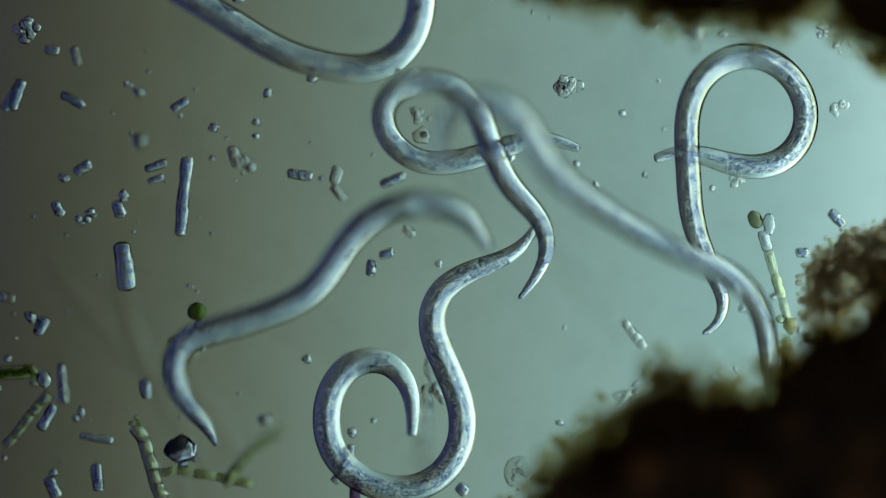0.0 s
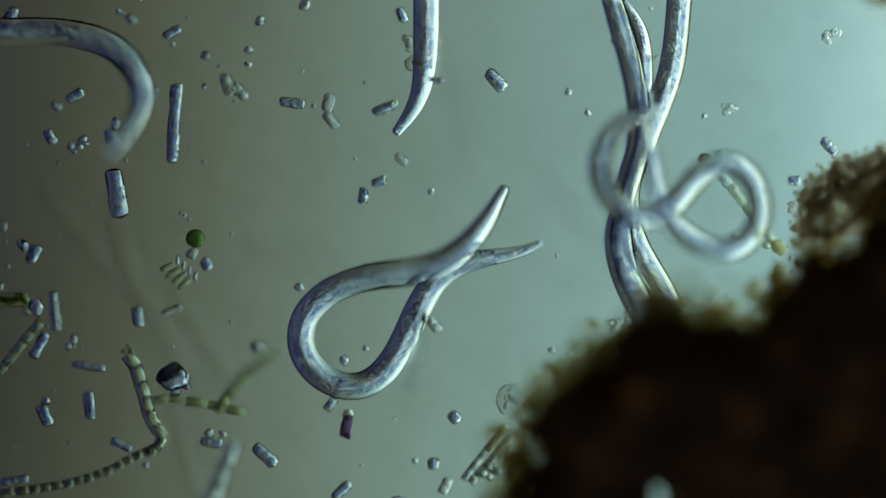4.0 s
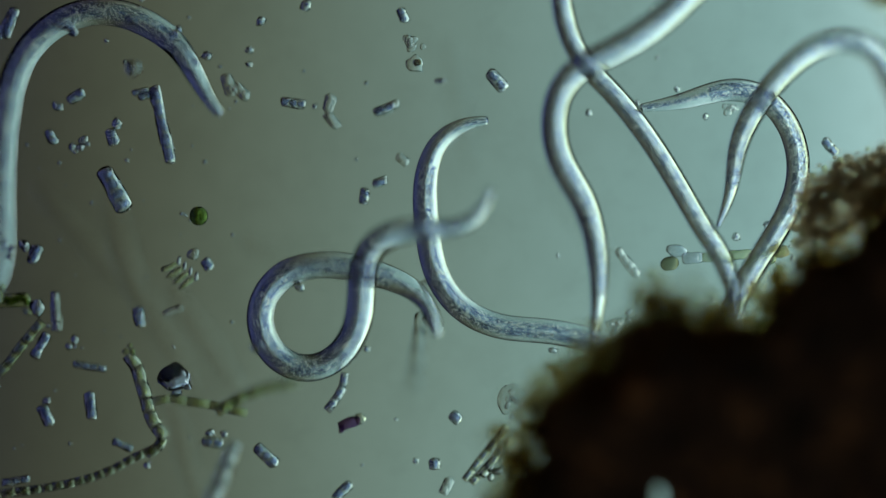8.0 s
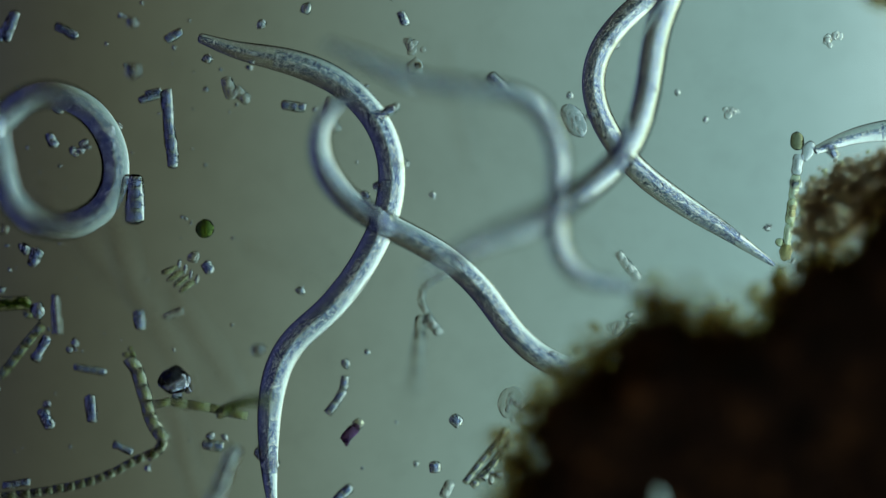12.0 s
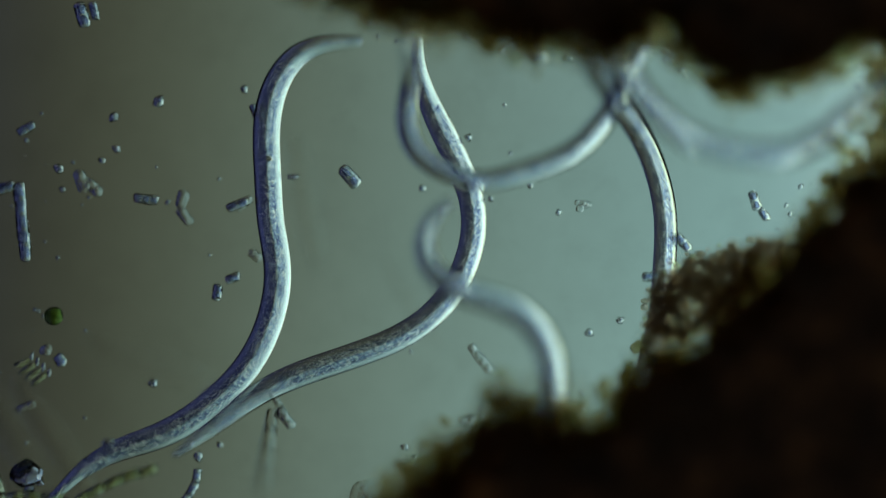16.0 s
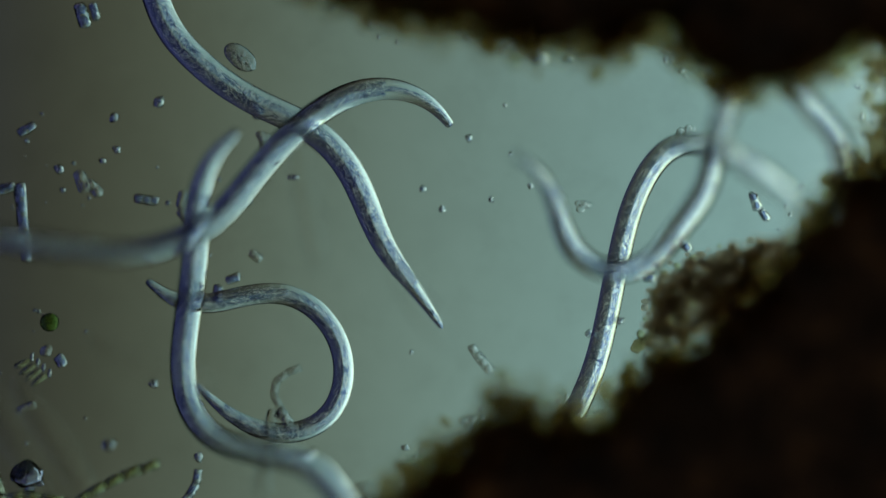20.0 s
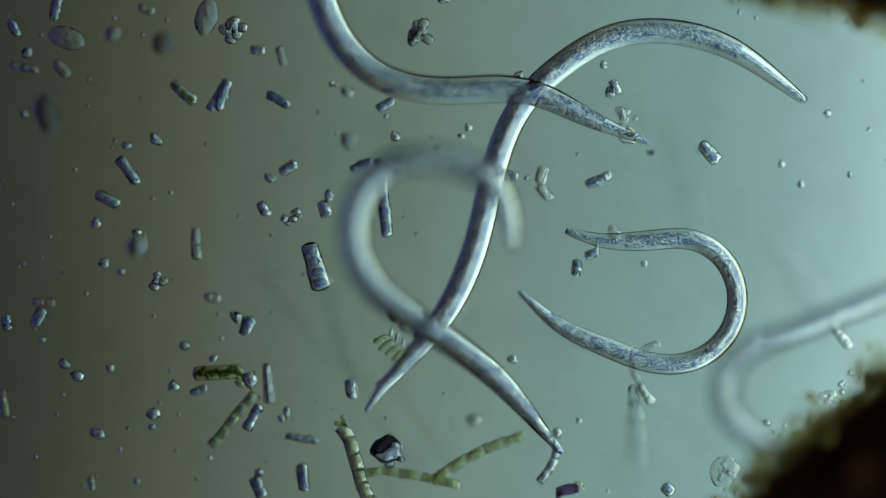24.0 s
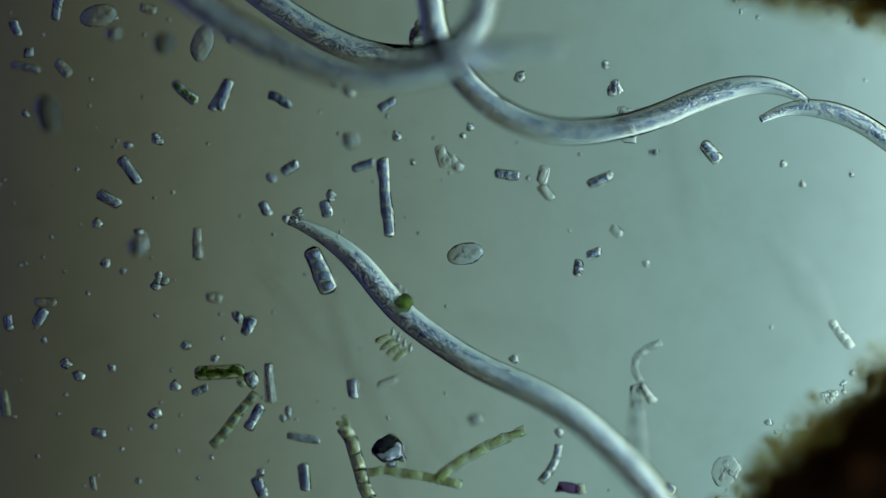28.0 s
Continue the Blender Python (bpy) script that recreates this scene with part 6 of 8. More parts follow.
bend("F", 18.5, (133, 261, 13), (103, 236, 13), (78, 211, 13), (66, 171, 13), (71, 136, 13), (91, 108, 20), (118, 88, 35), (158, 71, 49), (201, 42, 71), (244, 13, 86), (266, -5, 109), (285, -26, 113), (301, -51, 113), (314, -77, 113), (327, -102, 113), (341, -128, 113), (349, -146, 113))
bend("F", 19, (158, 263, 20), (138, 223, 13), (98, 196, 13), (63, 171, 13), (38, 141, 13), (36, 106, 13), (53, 66, 13), (83, 44, 28), (123, 32, 49), (162, 37, 64), (196, 57, 78), (234, 69, 93), (264, 75, 113), (295, 76, 113), (326, 75, 113), (346, 75, 113))
bend("F", 19.5, (131, 205, 20), (133, 160, 28), (128, 116, 35), (99, 71, 49), (51, 66, 78), (-6, 81, 100), (-54, 105, 100), (-80, 115, 113), (-109, 121, 113), (-137, 123, 113), (-166, 120, 113), (-195, 115, 113), (-223, 109, 113), (-251, 104, 113), (-280, 98, 113), (-299, 94, 113))
bend("F", 20, (133, 196, 13), (118, 216, 13), (83, 228, 13), (48, 223, 13), (19, 205, 28), (-10, 180, 42), (-39, 145, 49), (-68, 110, 56), (-102, 91, 64), (-144, 81, 78), (-191, 86, 86), (-235, 91, 86), (-273, 100, 86), (-305, 105, 86), (-337, 106, 86), (-358, 106, 86))
bend("F", 20.5, (133, 195, 13), (103, 226, 13), (63, 261, 13), (18, 280, 20), (-30, 274, 35), (-74, 249, 42), (-101, 209, 49), (-113, 160, 49), (-126, 111, 42), (-133, 61, 28), (-122, 21, 13), (-101, 1, 20), (-79, -11, 72), (-58, -21, 111), (-49, -27, 113))
bend("F", 22.5, (130, 192, 13), (100, 225, 13), (59, 259, 20), (10, 269, 28), (-40, 258, 35), (-84, 229, 35), (-109, 189, 35), (-116, 144, 42), (-103, 100, 42), (-84, 50, 42), (-72, 1, 35), (-67, -24, 35), (-59, -41, 87), (-51, -57, 113), (-47, -67, 113))
bend("F", 23, (128, 195, 13), (129, 168, 13), (116, 138, 13), (94, 112, 13), (59, 92, 13), (14, 87, 28), (-31, 95, 42), (-76, 112, 56), (-120, 126, 56), (-169, 126, 56), (-209, 102, 49), (-244, 63, 42), (-269, 23, 35), (-299, -12, 35), (-326, -41, 35))
bend("F", 23.5, (130, 194, 13), (100, 182, 13), (70, 142, 13), (40, 92, 13), (10, 57, 13), (-35, 27, 20), (-85, 17, 35), (-135, 28, 42), (-184, 62, 49), (-223, 96, 56), (-261, 108, 78), (-309, 111, 86), (-352, 98, 86))
bend("F", 24, (130, 194, 13), (94, 222, 13), (60, 244, 13), (10, 256, 13), (-40, 252, 13), (-86, 224, 13), (-121, 189, 20), (-141, 143, 28), (-151, 99, 28), (-161, 59, 28), (-181, 14, 28), (-210, -25, 28), (-240, -55, 28), (-255, -78, 28))
bend("F", 24.5, (129, 194, 13), (114, 159, 13), (84, 134, 13), (39, 124, 20), (-12, 129, 28), (-62, 146, 35), (-117, 157, 49), (-171, 150, 56), (-215, 128, 49), (-245, 89, 42), (-265, 39, 35), (-280, -11, 28), (-295, -60, 28))
bend("F", 25, (129, 195, 13), (102, 174, 13), (84, 134, 13), (64, 84, 13), (34, 49, 13), (-7, 29, 28), (-53, 25, 42), (-97, 39, 49), (-137, 74, 56), (-161, 108, 56), (-186, 142, 64), (-220, 163, 86), (-268, 172, 100), (-315, 167, 107))
bend("F", 25.5, (129, 193, 13), (89, 229, 13), (44, 252, 13), (-6, 256, 13), (-56, 246, 13), (-96, 219, 13), (-131, 178, 28), (-156, 128, 35), (-181, 69, 42), (-215, 25, 56), (-259, -14, 78), (-296, -47, 100))
bend("F", 26, (128, 195, 13), (127, 164, 13), (104, 129, 13), (64, 104, 13), (18, 101, 28), (-28, 111, 42), (-68, 133, 49), (-113, 152, 64), (-157, 156, 78), (-200, 151, 78), (-239, 132, 71), (-278, 103, 71), (-317, 74, 78), (-355, 30, 86))
bend("F", 26.5, (129, 195, 13), (94, 184, 13), (54, 149, 13), (19, 99, 13), (-21, 64, 13), (-72, 49, 28), (-122, 57, 42), (-172, 84, 49), (-216, 118, 64), (-255, 157, 71), (-298, 180, 86), (-355, 184, 100))
bend("F", 27, (128, 192, 13), (98, 229, 13), (68, 264, 13), (38, 299, 13), (-23, 312, 28), (-79, 290, 49), (-123, 260, 56), (-158, 225, 64), (-182, 186, 71), (-206, 151, 78), (-235, 117, 86), (-278, 93, 107), (-304, 64, 113))
bend("F", 28, (129, 195, 13), (108, 209, 13), (73, 209, 13), (33, 196, 13), (-8, 178, 20), (-53, 168, 35), (-98, 167, 42), (-143, 185, 42), (-177, 217, 42), (-197, 251, 42), (-202, 296, 42), (-208, 326, 42), (-220, 355, 42), (-235, 382, 42), (-250, 408, 42), (-266, 435, 42))
bend("G", 0, (-188, 310, 42), (-160, 324, 42), (-132, 338, 42), (-104, 352, 42), (-76, 366, 42), (-47, 380, 42), (2, 404, 42), (51, 429, 42), (79, 443, 42), (107, 457, 42), (136, 471, 42), (164, 485, 42), (192, 499, 42))
bend("G", 0.5, (-39, 81, 28), (-14, 106, 28), (-17, 135, 35), (-41, 144, 56), (-46, 167, 71), (-12, 196, 71), (11, 214, 90), (33, 232, 105), (55, 250, 113), (78, 269, 113), (100, 288, 113), (122, 307, 113), (144, 326, 113), (167, 345, 113), (181, 358, 113))
bend("G", 1, (160, 195, 28), (138, 187, 35), (98, 200, 42), (58, 222, 42), (34, 247, 42), (12, 268, 42), (-9, 289, 42), (-30, 310, 42), (-51, 331, 42), (-72, 353, 42), (-93, 374, 42), (-115, 395, 42), (-136, 416, 42), (-157, 437, 42), (-164, 444, 42))
bend("G", 1.5, (126, 312, 35), (124, 302, 35), (120, 270, 35), (115, 238, 35), (108, 183, 35), (78, 153, 35), (39, 146, 35), (-6, 163, 35), (-41, 193, 35), (-60, 233, 35), (-75, 262, 35), (-89, 290, 35), (-94, 300, 35))
bend("G", 2, (102, 266, 42), (109, 249, 42), (115, 232, 42), (130, 192, 42), (125, 153, 42), (102, 118, 56), (72, 97, 71), (48, 97, 86), (31, 116, 86), (43, 141, 78), (72, 161, 71), (106, 173, 71), (145, 190, 71), (158, 193, 113), (174, 200, 113))
bend("G", 3, (88, 135, 13), (92, 118, 13), (109, 109, 13), (134, 125, 13), (157, 148, 13), (179, 164, 20), (188, 189, 28), (195, 224, 28), (202, 254, 28), (209, 284, 28), (215, 315, 28), (222, 345, 28), (228, 376, 28), (235, 406, 28), (241, 436, 28), (245, 457, 28))
bend("G", 3.5, (94, 208, 13), (112, 190, 13), (122, 150, 13), (129, 105, 13), (136, 60, 13), (134, 20, 20), (144, -10, 20), (163, -32, 20), (183, -55, 20), (203, -77, 20), (223, -100, 20), (243, -122, 20), (263, -145, 20), (277, -160, 20))
bend("G", 5.5, (266, 303, 13), (266, 271, 13), (266, 240, 13), (266, 180, 13), (246, 130, 13), (216, 85, 13), (206, 45, 13), (223, 20, 13), (246, 0, 13), (243, -35, 13), (241, -66, 13), (239, -97, 13))
bend("G", 6, (192, 302, 20), (195, 293, 20), (204, 263, 20), (212, 234, 20), (228, 185, 13), (223, 145, 13), (203, 110, 13), (182, 75, 20), (166, 35, 35), (161, 0, 35), (181, -30, 35), (198, -55, 35), (215, -80, 35), (220, -89, 35))
bend("G", 6.5, (219, 309, 28), (219, 299, 28), (219, 269, 28), (219, 238, 28), (219, 179, 28), (231, 129, 28), (246, 93, 49), (248, 49, 56), (253, 0, 56), (243, -39, 56), (236, -68, 56), (229, -97, 56), (226, -107, 56))
bend("G", 7, (252, 299, 42), (253, 265, 42), (255, 232, 42), (257, 178, 42), (265, 128, 42), (269, 79, 42), (264, 30, 49), (248, -20, 56), (228, -49, 56), (210, -77, 56), (192, -104, 56))
bend("G", 7.5, (217, 317, 42), (213, 297, 42), (207, 267, 42), (200, 237, 42), (188, 178, 42), (185, 128, 42), (200, 79, 42), (200, 30, 42), (198, -20, 42), (193, -50, 42), (185, -80, 42), (180, -100, 42))
bend("G", 8, (94, 283, 42), (96, 273, 42), (99, 253, 42), (102, 232, 42), (106, 198, 42), (122, 164, 35), (152, 134, 28), (182, 95, 28), (207, 55, 28), (226, 20, 35), (245, -10, 42), (255, -44, 42), (259, -64, 42), (261, -85, 42), (262, -95, 42))
bend("G", 8.5, (219, 230, 42), (190, 224, 42), (161, 217, 42), (116, 208, 42), (89, 178, 42), (79, 139, 42), (92, 99, 42), (111, 64, 56), (144, 30, 71), (182, 0, 86), (200, -19, 113), (221, -40, 113))
bend("G", 9, (170, 290, 42), (171, 279, 42), (173, 258, 42), (175, 237, 42), (180, 188, 42), (205, 158, 42), (235, 134, 42), (259, 99, 42), (264, 55, 42), (259, 5, 42), (249, -49, 42), (244, -69, 42), (237, -89, 42), (233, -99, 42))
bend("G", 9.5, (83, 121, 86), (85, 146, 86), (109, 160, 93), (152, 160, 93), (191, 146, 86), (217, 122, 71), (237, 84, 64), (244, 39, 71), (244, -4, 71), (246, -43, 71), (245, -76, 71), (240, -107, 71), (238, -118, 71))
bend("G", 10, (253, -25, 70), (261, 40, 80), (258, 78, 92), (233, 98, 100), (201, 104, 100), (160, 97, 100), (137, 64, 100), (142, 34, 96), (158, 14, 93), (182, 8, 90), (199, 34, 86), (212, 70, 86))
bend("G", 10.5, (186, 370, 28), (183, 360, 28), (174, 330, 28), (165, 300, 28), (156, 269, 28), (147, 239, 28), (132, 189, 28), (132, 145, 28), (146, 100, 35), (150, 60, 49), (135, 15, 56), (113, -39, 56))
bend("G", 11, (273, 251, 35), (264, 246, 35), (236, 230, 35), (206, 218, 35), (166, 211, 35), (122, 196, 35), (92, 169, 35), (79, 129, 42), (74, 94, 56), (56, 64, 71), (27, 39, 93), (-12, 22, 107), (-40, 29, 107))
bend("G", 11.5, (-55, 109, 93), (-12, 109, 100), (37, 121, 100), (85, 128, 93), (129, 122, 78), (160, 99, 56), (165, 59, 56), (152, 20, 56), (148, -19, 56), (150, -49, 56), (150, -71, 56), (149, -93, 56))
bend("G", 12, (-99, 176, 100), (-65, 162, 100), (-26, 145, 100), (17, 138, 100), (56, 136, 86), (85, 119, 86), (99, 80, 86), (97, 42, 86), (97, 8, 86), (114, -21, 86), (148, -26, 86), (166, -30, 86), (185, -35, 86))
bend("G", 12.5, (-107, 179, 100), (-78, 167, 100), (-30, 145, 100), (23, 131, 86), (52, 102, 86), (71, 63, 93), (95, 25, 93), (143, 10, 93), (201, 10, 93), (218, 10, 113), (236, 8, 113))
bend("G", 14.5, (241, 213, 42), (270, 213, 42), (292, 186, 42), (279, 151, 56), (244, 134, 71), (205, 141, 64), (181, 171, 42), (182, 207, 28), (204, 241, 28), (223, 265, 28), (245, 286, 28), (269, 304, 28), (293, 322, 28), (301, 328, 28))
bend("G", 15, (187, 240, 13), (217, 219, 20), (251, 206, 28), (265, 186, 42), (255, 151, 56), (220, 133, 71), (186, 141, 71), (171, 170, 64), (181, 197, 56), (211, 207, 49), (250, 205, 56), (277, 207, 56), (288, 233, 71), (291, 242, 113), (298, 254, 113))
bend("G", 15.5, (66, 334, 42), (94, 318, 42), (121, 302, 42), (147, 283, 42), (168, 259, 42), (187, 225, 35), (223, 203, 20), (268, 188, 13), (308, 178, 13), (330, 151, 13), (317, 121, 28), (290, 130, 56), (289, 164, 64))
bend("G", 16, (103, 288, 113), (105, 256, 113), (104, 228, 56), (99, 203, 56), (104, 174, 56), (129, 154, 56), (163, 144, 56), (202, 154, 64), (241, 169, 64), (270, 198, 64), (290, 237, 64), (308, 264, 64), (327, 291, 64))
bend("G", 16.5, (59, 177, 28), (71, 210, 28), (84, 239, 35), (109, 256, 42), (131, 275, 42), (151, 298, 42), (166, 323, 42), (178, 350, 42), (186, 379, 42), (189, 409, 42), (192, 439, 42), (196, 468, 42), (199, 498, 42), (202, 527, 42), (205, 557, 42))
bend("G", 17, (133, 211, 13), (108, 203, 13), (98, 173, 13), (106, 143, 13), (123, 138, 28), (143, 169, 42), (158, 199, 42), (163, 238, 49), (164, 268, 49), (160, 297, 49), (152, 326, 49), (140, 353, 49), (127, 380, 49), (115, 407, 49), (103, 434, 49))
bend("G", 17.5, (156, 6, 28), (161, 46, 35), (138, 91, 42), (106, 130, 42), (91, 165, 42), (104, 187, 42), (114, 214, 64), (117, 242, 80), (113, 270, 95), (103, 296, 109), (92, 323, 113), (81, 350, 113), (70, 377, 113), (66, 386, 113))
bend("G", 18, (36, 132, 56), (36, 174, 49), (47, 209, 49), (79, 221, 56), (119, 213, 64), (148, 223, 64), (163, 257, 64), (170, 286, 64), (170, 316, 64), (162, 345, 64), (150, 373, 64), (138, 400, 64), (125, 428, 64), (117, 446, 64))
bend("G", 18.5, (-4, -24, 13), (-32, 1, 13), (-52, 36, 13), (-54, 71, 13), (-35, 106, 35), (0, 128, 49), (50, 137, 71), (99, 144, 86), (128, 152, 113), (153, 168, 113), (175, 188, 113), (197, 208, 113), (205, 215, 113))
bend("G", 19, (18, -79, 13), (28, -44, 20), (19, -3, 35), (-15, 27, 42), (-44, 56, 49), (-61, 96, 49), (-58, 125, 56), (-37, 142, 71), (-16, 164, 99), (-3, 190, 113), (4, 218, 113), (9, 247, 113), (15, 276, 113), (17, 286, 113))
bend("G", 19.5, (-136, -64, 20), (-100, -65, 35), (-47, -79, 13), (-7, -69, 13), (23, -34, 13), (23, 6, 13), (-1, 41, 20), (-30, 71, 35), (-78, 86, 56), (-110, 120, 71), (-120, 149, 71))
bend("G", 20, (-129, 56, 20), (-105, 39, 28), (-76, 36, 20), (-47, 43, 13), (-12, 46, 13), (18, 31, 13), (38, 1, 13), (41, -34, 13), (26, -64, 13), (-7, -77, 13), (-42, -69, 13), (-72, -49, 13), (-86, -33, 28))
bend("G", 20.5, (-100, 45, 13), (-82, 28, 13), (-52, 34, 13), (-22, 51, 13), (8, 48, 13), (36, 21, 13), (43, -14, 13), (28, -49, 13), (-7, -62, 13), (-42, -56, 13), (-67, -29, 13), (-91, -4, 20))
bend("G", 22.5, (-27, 71, 13), (-30, 30, 13), (-16, -5, 13), (2, -30, 13), (0, -65, 13), (-26, -85, 13), (-56, -82, 13), (-73, -55, 13), (-66, -25, 13), (-40, -18, 13), (-18, -32, 25), (-15, -54, 30), (-35, -78, 35), (-59, -68, 39))
bend("G", 23, (84, 41, 13), (49, 55, 13), (9, 58, 13), (-26, 42, 13), (-48, 12, 13), (-56, -28, 13), (-54, -68, 13), (-61, -102, 13), (-86, -115, 13), (-108, -98, 13), (-118, -62, 13), (-131, -37, 28), (-150, -34, 28))
bend("G", 23.5, (70, 124, 20), (86, 97, 13), (73, 57, 13), (40, 27, 13), (-4, 7, 13), (-50, -23, 13), (-84, -58, 13), (-97, -98, 13), (-114, -128, 13), (-140, -142, 20))
bend("G", 24, (-78, 78, 13), (-50, 69, 13), (-10, 69, 13), (30, 72, 13), (60, 54, 13), (72, 19, 13), (60, -16, 13), (30, -36, 13), (-6, -36, 13), (-46, -21, 13), (-86, -3, 20), (-121, 27, 28))
bend("G", 24.5, (-1, 165, 13), (-36, 152, 13), (-66, 129, 13), (-76, 89, 13), (-61, 54, 13), (-26, 19, 13), (24, -6, 13), (52, -36, 13), (57, -66, 13), (39, -111, 13), (32, -146, 13))
bend("G", 25, (-111, 173, 13), (-81, 189, 13), (-51, 184, 13), (-21, 162, 13), (-1, 124, 13), (9, 84, 13), (4, 39, 13), (2, 4, 13), (14, -41, 13), (34, -76, 13), (52, -106, 13), (57, -134, 13))
bend("G", 25.5, (-158, 240, 13), (-156, 209, 13), (-136, 181, 28), (-106, 161, 20), (-56, 153, 13), (-6, 146, 13), (29, 119, 13), (39, 84, 13), (32, 44, 13), (9, -1, 13), (-11, -36, 13))
bend("G", 26, (-105, 304, 28), (-103, 301, 28), (-101, 297, 28), (-81, 258, 28), (-81, 218, 28), (-89, 174, 20), (-91, 139, 13), (-81, 99, 13), (-56, 69, 13), (-16, 59, 13), (29, 59, 13), (74, 52, 13), (94, 39, 13), (108, 24, 20))
bend("G", 26.5, (-156, 266, 13), (-141, 239, 13), (-101, 232, 13), (-51, 229, 13), (-11, 212, 13), (11, 174, 13), (9, 134, 13), (-11, 99, 13), (-36, 64, 13), (-49, 29, 13), (-46, -6, 13))
bend("G", 27, (54, 154, 28), (28, 181, 20), (-7, 188, 13), (-52, 176, 13), (-97, 168, 13), (-137, 179, 13), (-167, 202, 13), (-182, 234, 13), (-182, 264, 13), (-167, 294, 13), (-158, 325, 13), (-154, 357, 13), (-151, 378, 13))
bend("G", 28, (93, 178, 13), (118, 189, 13), (153, 186, 13), (183, 174, 13), (218, 149, 13), (245, 135, 13), (274, 129, 13), (305, 130, 13), (334, 138, 13), (360, 152, 13), (385, 169, 13), (410, 186, 13), (435, 203, 13), (461, 219, 13), (477, 230, 13))
bend("H", 0, (-96, 427, 56), (-86, 427, 56), (-55, 427, 56), (-24, 427, 56), (7, 427, 56), (38, 427, 56), (69, 427, 56), (100, 427, 56), (149, 427, 56), (198, 432, 56), (229, 435, 56), (260, 438, 56), (290, 441, 56), (321, 444, 56), (352, 447, 56), (383, 450, 56), (393, 451, 56))
bend("H", 0.5, (362, 366, 28), (346, 352, 28), (323, 332, 28), (300, 312, 28), (277, 291, 28), (253, 271, 28), (230, 250, 28), (207, 230, 28), (167, 195, 28), (132, 165, 35), (107, 135, 42), (71, 118, 86), (104, 110, 100), (152, 110, 100), (181, 107, 100))
bend("H", 1, (137, 304, 71), (146, 304, 71), (176, 301, 71), (205, 298, 71), (234, 295, 71), (264, 293, 71), (293, 295, 71), (322, 301, 71), (350, 312, 71), (398, 336, 71), (425, 349, 71), (451, 362, 71), (477, 376, 71), (504, 389, 71), (530, 402, 71), (557, 415, 71), (583, 428, 71), (592, 433, 71))
bend("H", 2, (140, 411, 71), (150, 407, 71), (178, 397, 71), (205, 386, 71), (233, 376, 71), (261, 365, 71), (290, 359, 71), (320, 357, 71), (350, 360, 71), (398, 370, 71), (428, 376, 71), (457, 382, 71), (486, 388, 71), (515, 393, 71), (545, 399, 71), (574, 405, 71), (603, 411, 71), (613, 413, 71))
bend("H", 2.5, (35, -235, 42), (45, -236, 42), (75, -239, 42), (105, -242, 42), (135, -245, 42), (165, -248, 42), (196, -251, 42), (226, -254, 42), (256, -257, 42), (305, -262, 42), (335, -265, 42), (365, -268, 42), (396, -271, 42), (426, -274, 42), (456, -277, 42), (486, -280, 42), (516, -283, 42), (526, -284, 42))
bend("H", 3, (130, -95, 13), (134, -75, 13), (152, -52, 13), (173, -35, 28), (199, -23, 41), (228, -22, 50), (255, -32, 59), (276, -51, 67), (288, -77, 75), (290, -105, 83), (281, -133, 90), (268, -159, 97), (256, -185, 104), (243, -211, 111), (232, -237, 113), (220, -264, 113), (209, -290, 113), (197, -317, 113))
bend("H", 3.5, (123, -114, 13), (134, -98, 13), (158, -80, 20), (187, -69, 20), (217, -70, 20), (245, -82, 20), (267, -104, 20), (278, -132, 20), (278, -162, 20), (267, -191, 20), (249, -215, 20), (231, -240, 20), (213, -265, 20), (195, -289, 20), (178, -314, 20), (160, -339, 20), (142, -364, 20), (130, -380, 20))
bend("H", 5.5, (34, -235, 42), (44, -236, 42), (74, -239, 42), (104, -242, 42), (134, -245, 42), (164, -248, 42), (194, -251, 42), (225, -254, 42), (255, -257, 42), (304, -262, 42), (332, -272, 42), (354, -292, 42), (368, -319, 42), (371, -349, 42), (373, -380, 42), (375, -410, 42), (377, -440, 42), (377, -450, 42))
bend("H", 6.5, (153, -60, 20), (167, -35, 20), (197, -15, 20), (210, 25, 20), (210, 70, 20), (227, 104, 28), (248, 98, 56), (258, 69, 56), (265, 40, 76), (272, 12, 91), (280, -15, 105), (288, -43, 113), (297, -70, 113), (306, -97, 113), (315, -125, 113), (324, -152, 113), (327, -161, 113))
bend("H", 7, (58, 248, 28), (88, 241, 28), (118, 238, 28), (148, 241, 28), (178, 247, 28), (206, 258, 28), (233, 274, 28), (256, 293, 28), (306, 343, 28), (328, 364, 28), (349, 386, 28), (371, 407, 28), (392, 429, 28), (414, 450, 28), (435, 472, 28), (457, 494, 28))
bend("H", 7.5, (128, 185, 13), (153, 188, 13), (183, 200, 13), (207, 214, 28), (226, 239, 28), (245, 262, 28), (264, 285, 28), (282, 309, 28), (301, 332, 28), (320, 355, 28), (339, 379, 28), (357, 402, 28), (376, 425, 28), (395, 449, 28), (413, 472, 28), (432, 495, 28), (451, 519, 28), (463, 534, 28))
bend("H", 8.5, (97, 324, 42), (105, 319, 42), (132, 305, 42), (160, 296, 42), (189, 291, 42), (219, 291, 42), (248, 295, 42), (277, 304, 42), (304, 316, 42), (353, 346, 42), (379, 361, 42), (404, 376, 42), (430, 392, 42), (455, 407, 42), (481, 422, 42), (506, 438, 42), (532, 453, 42), (540, 458, 42))
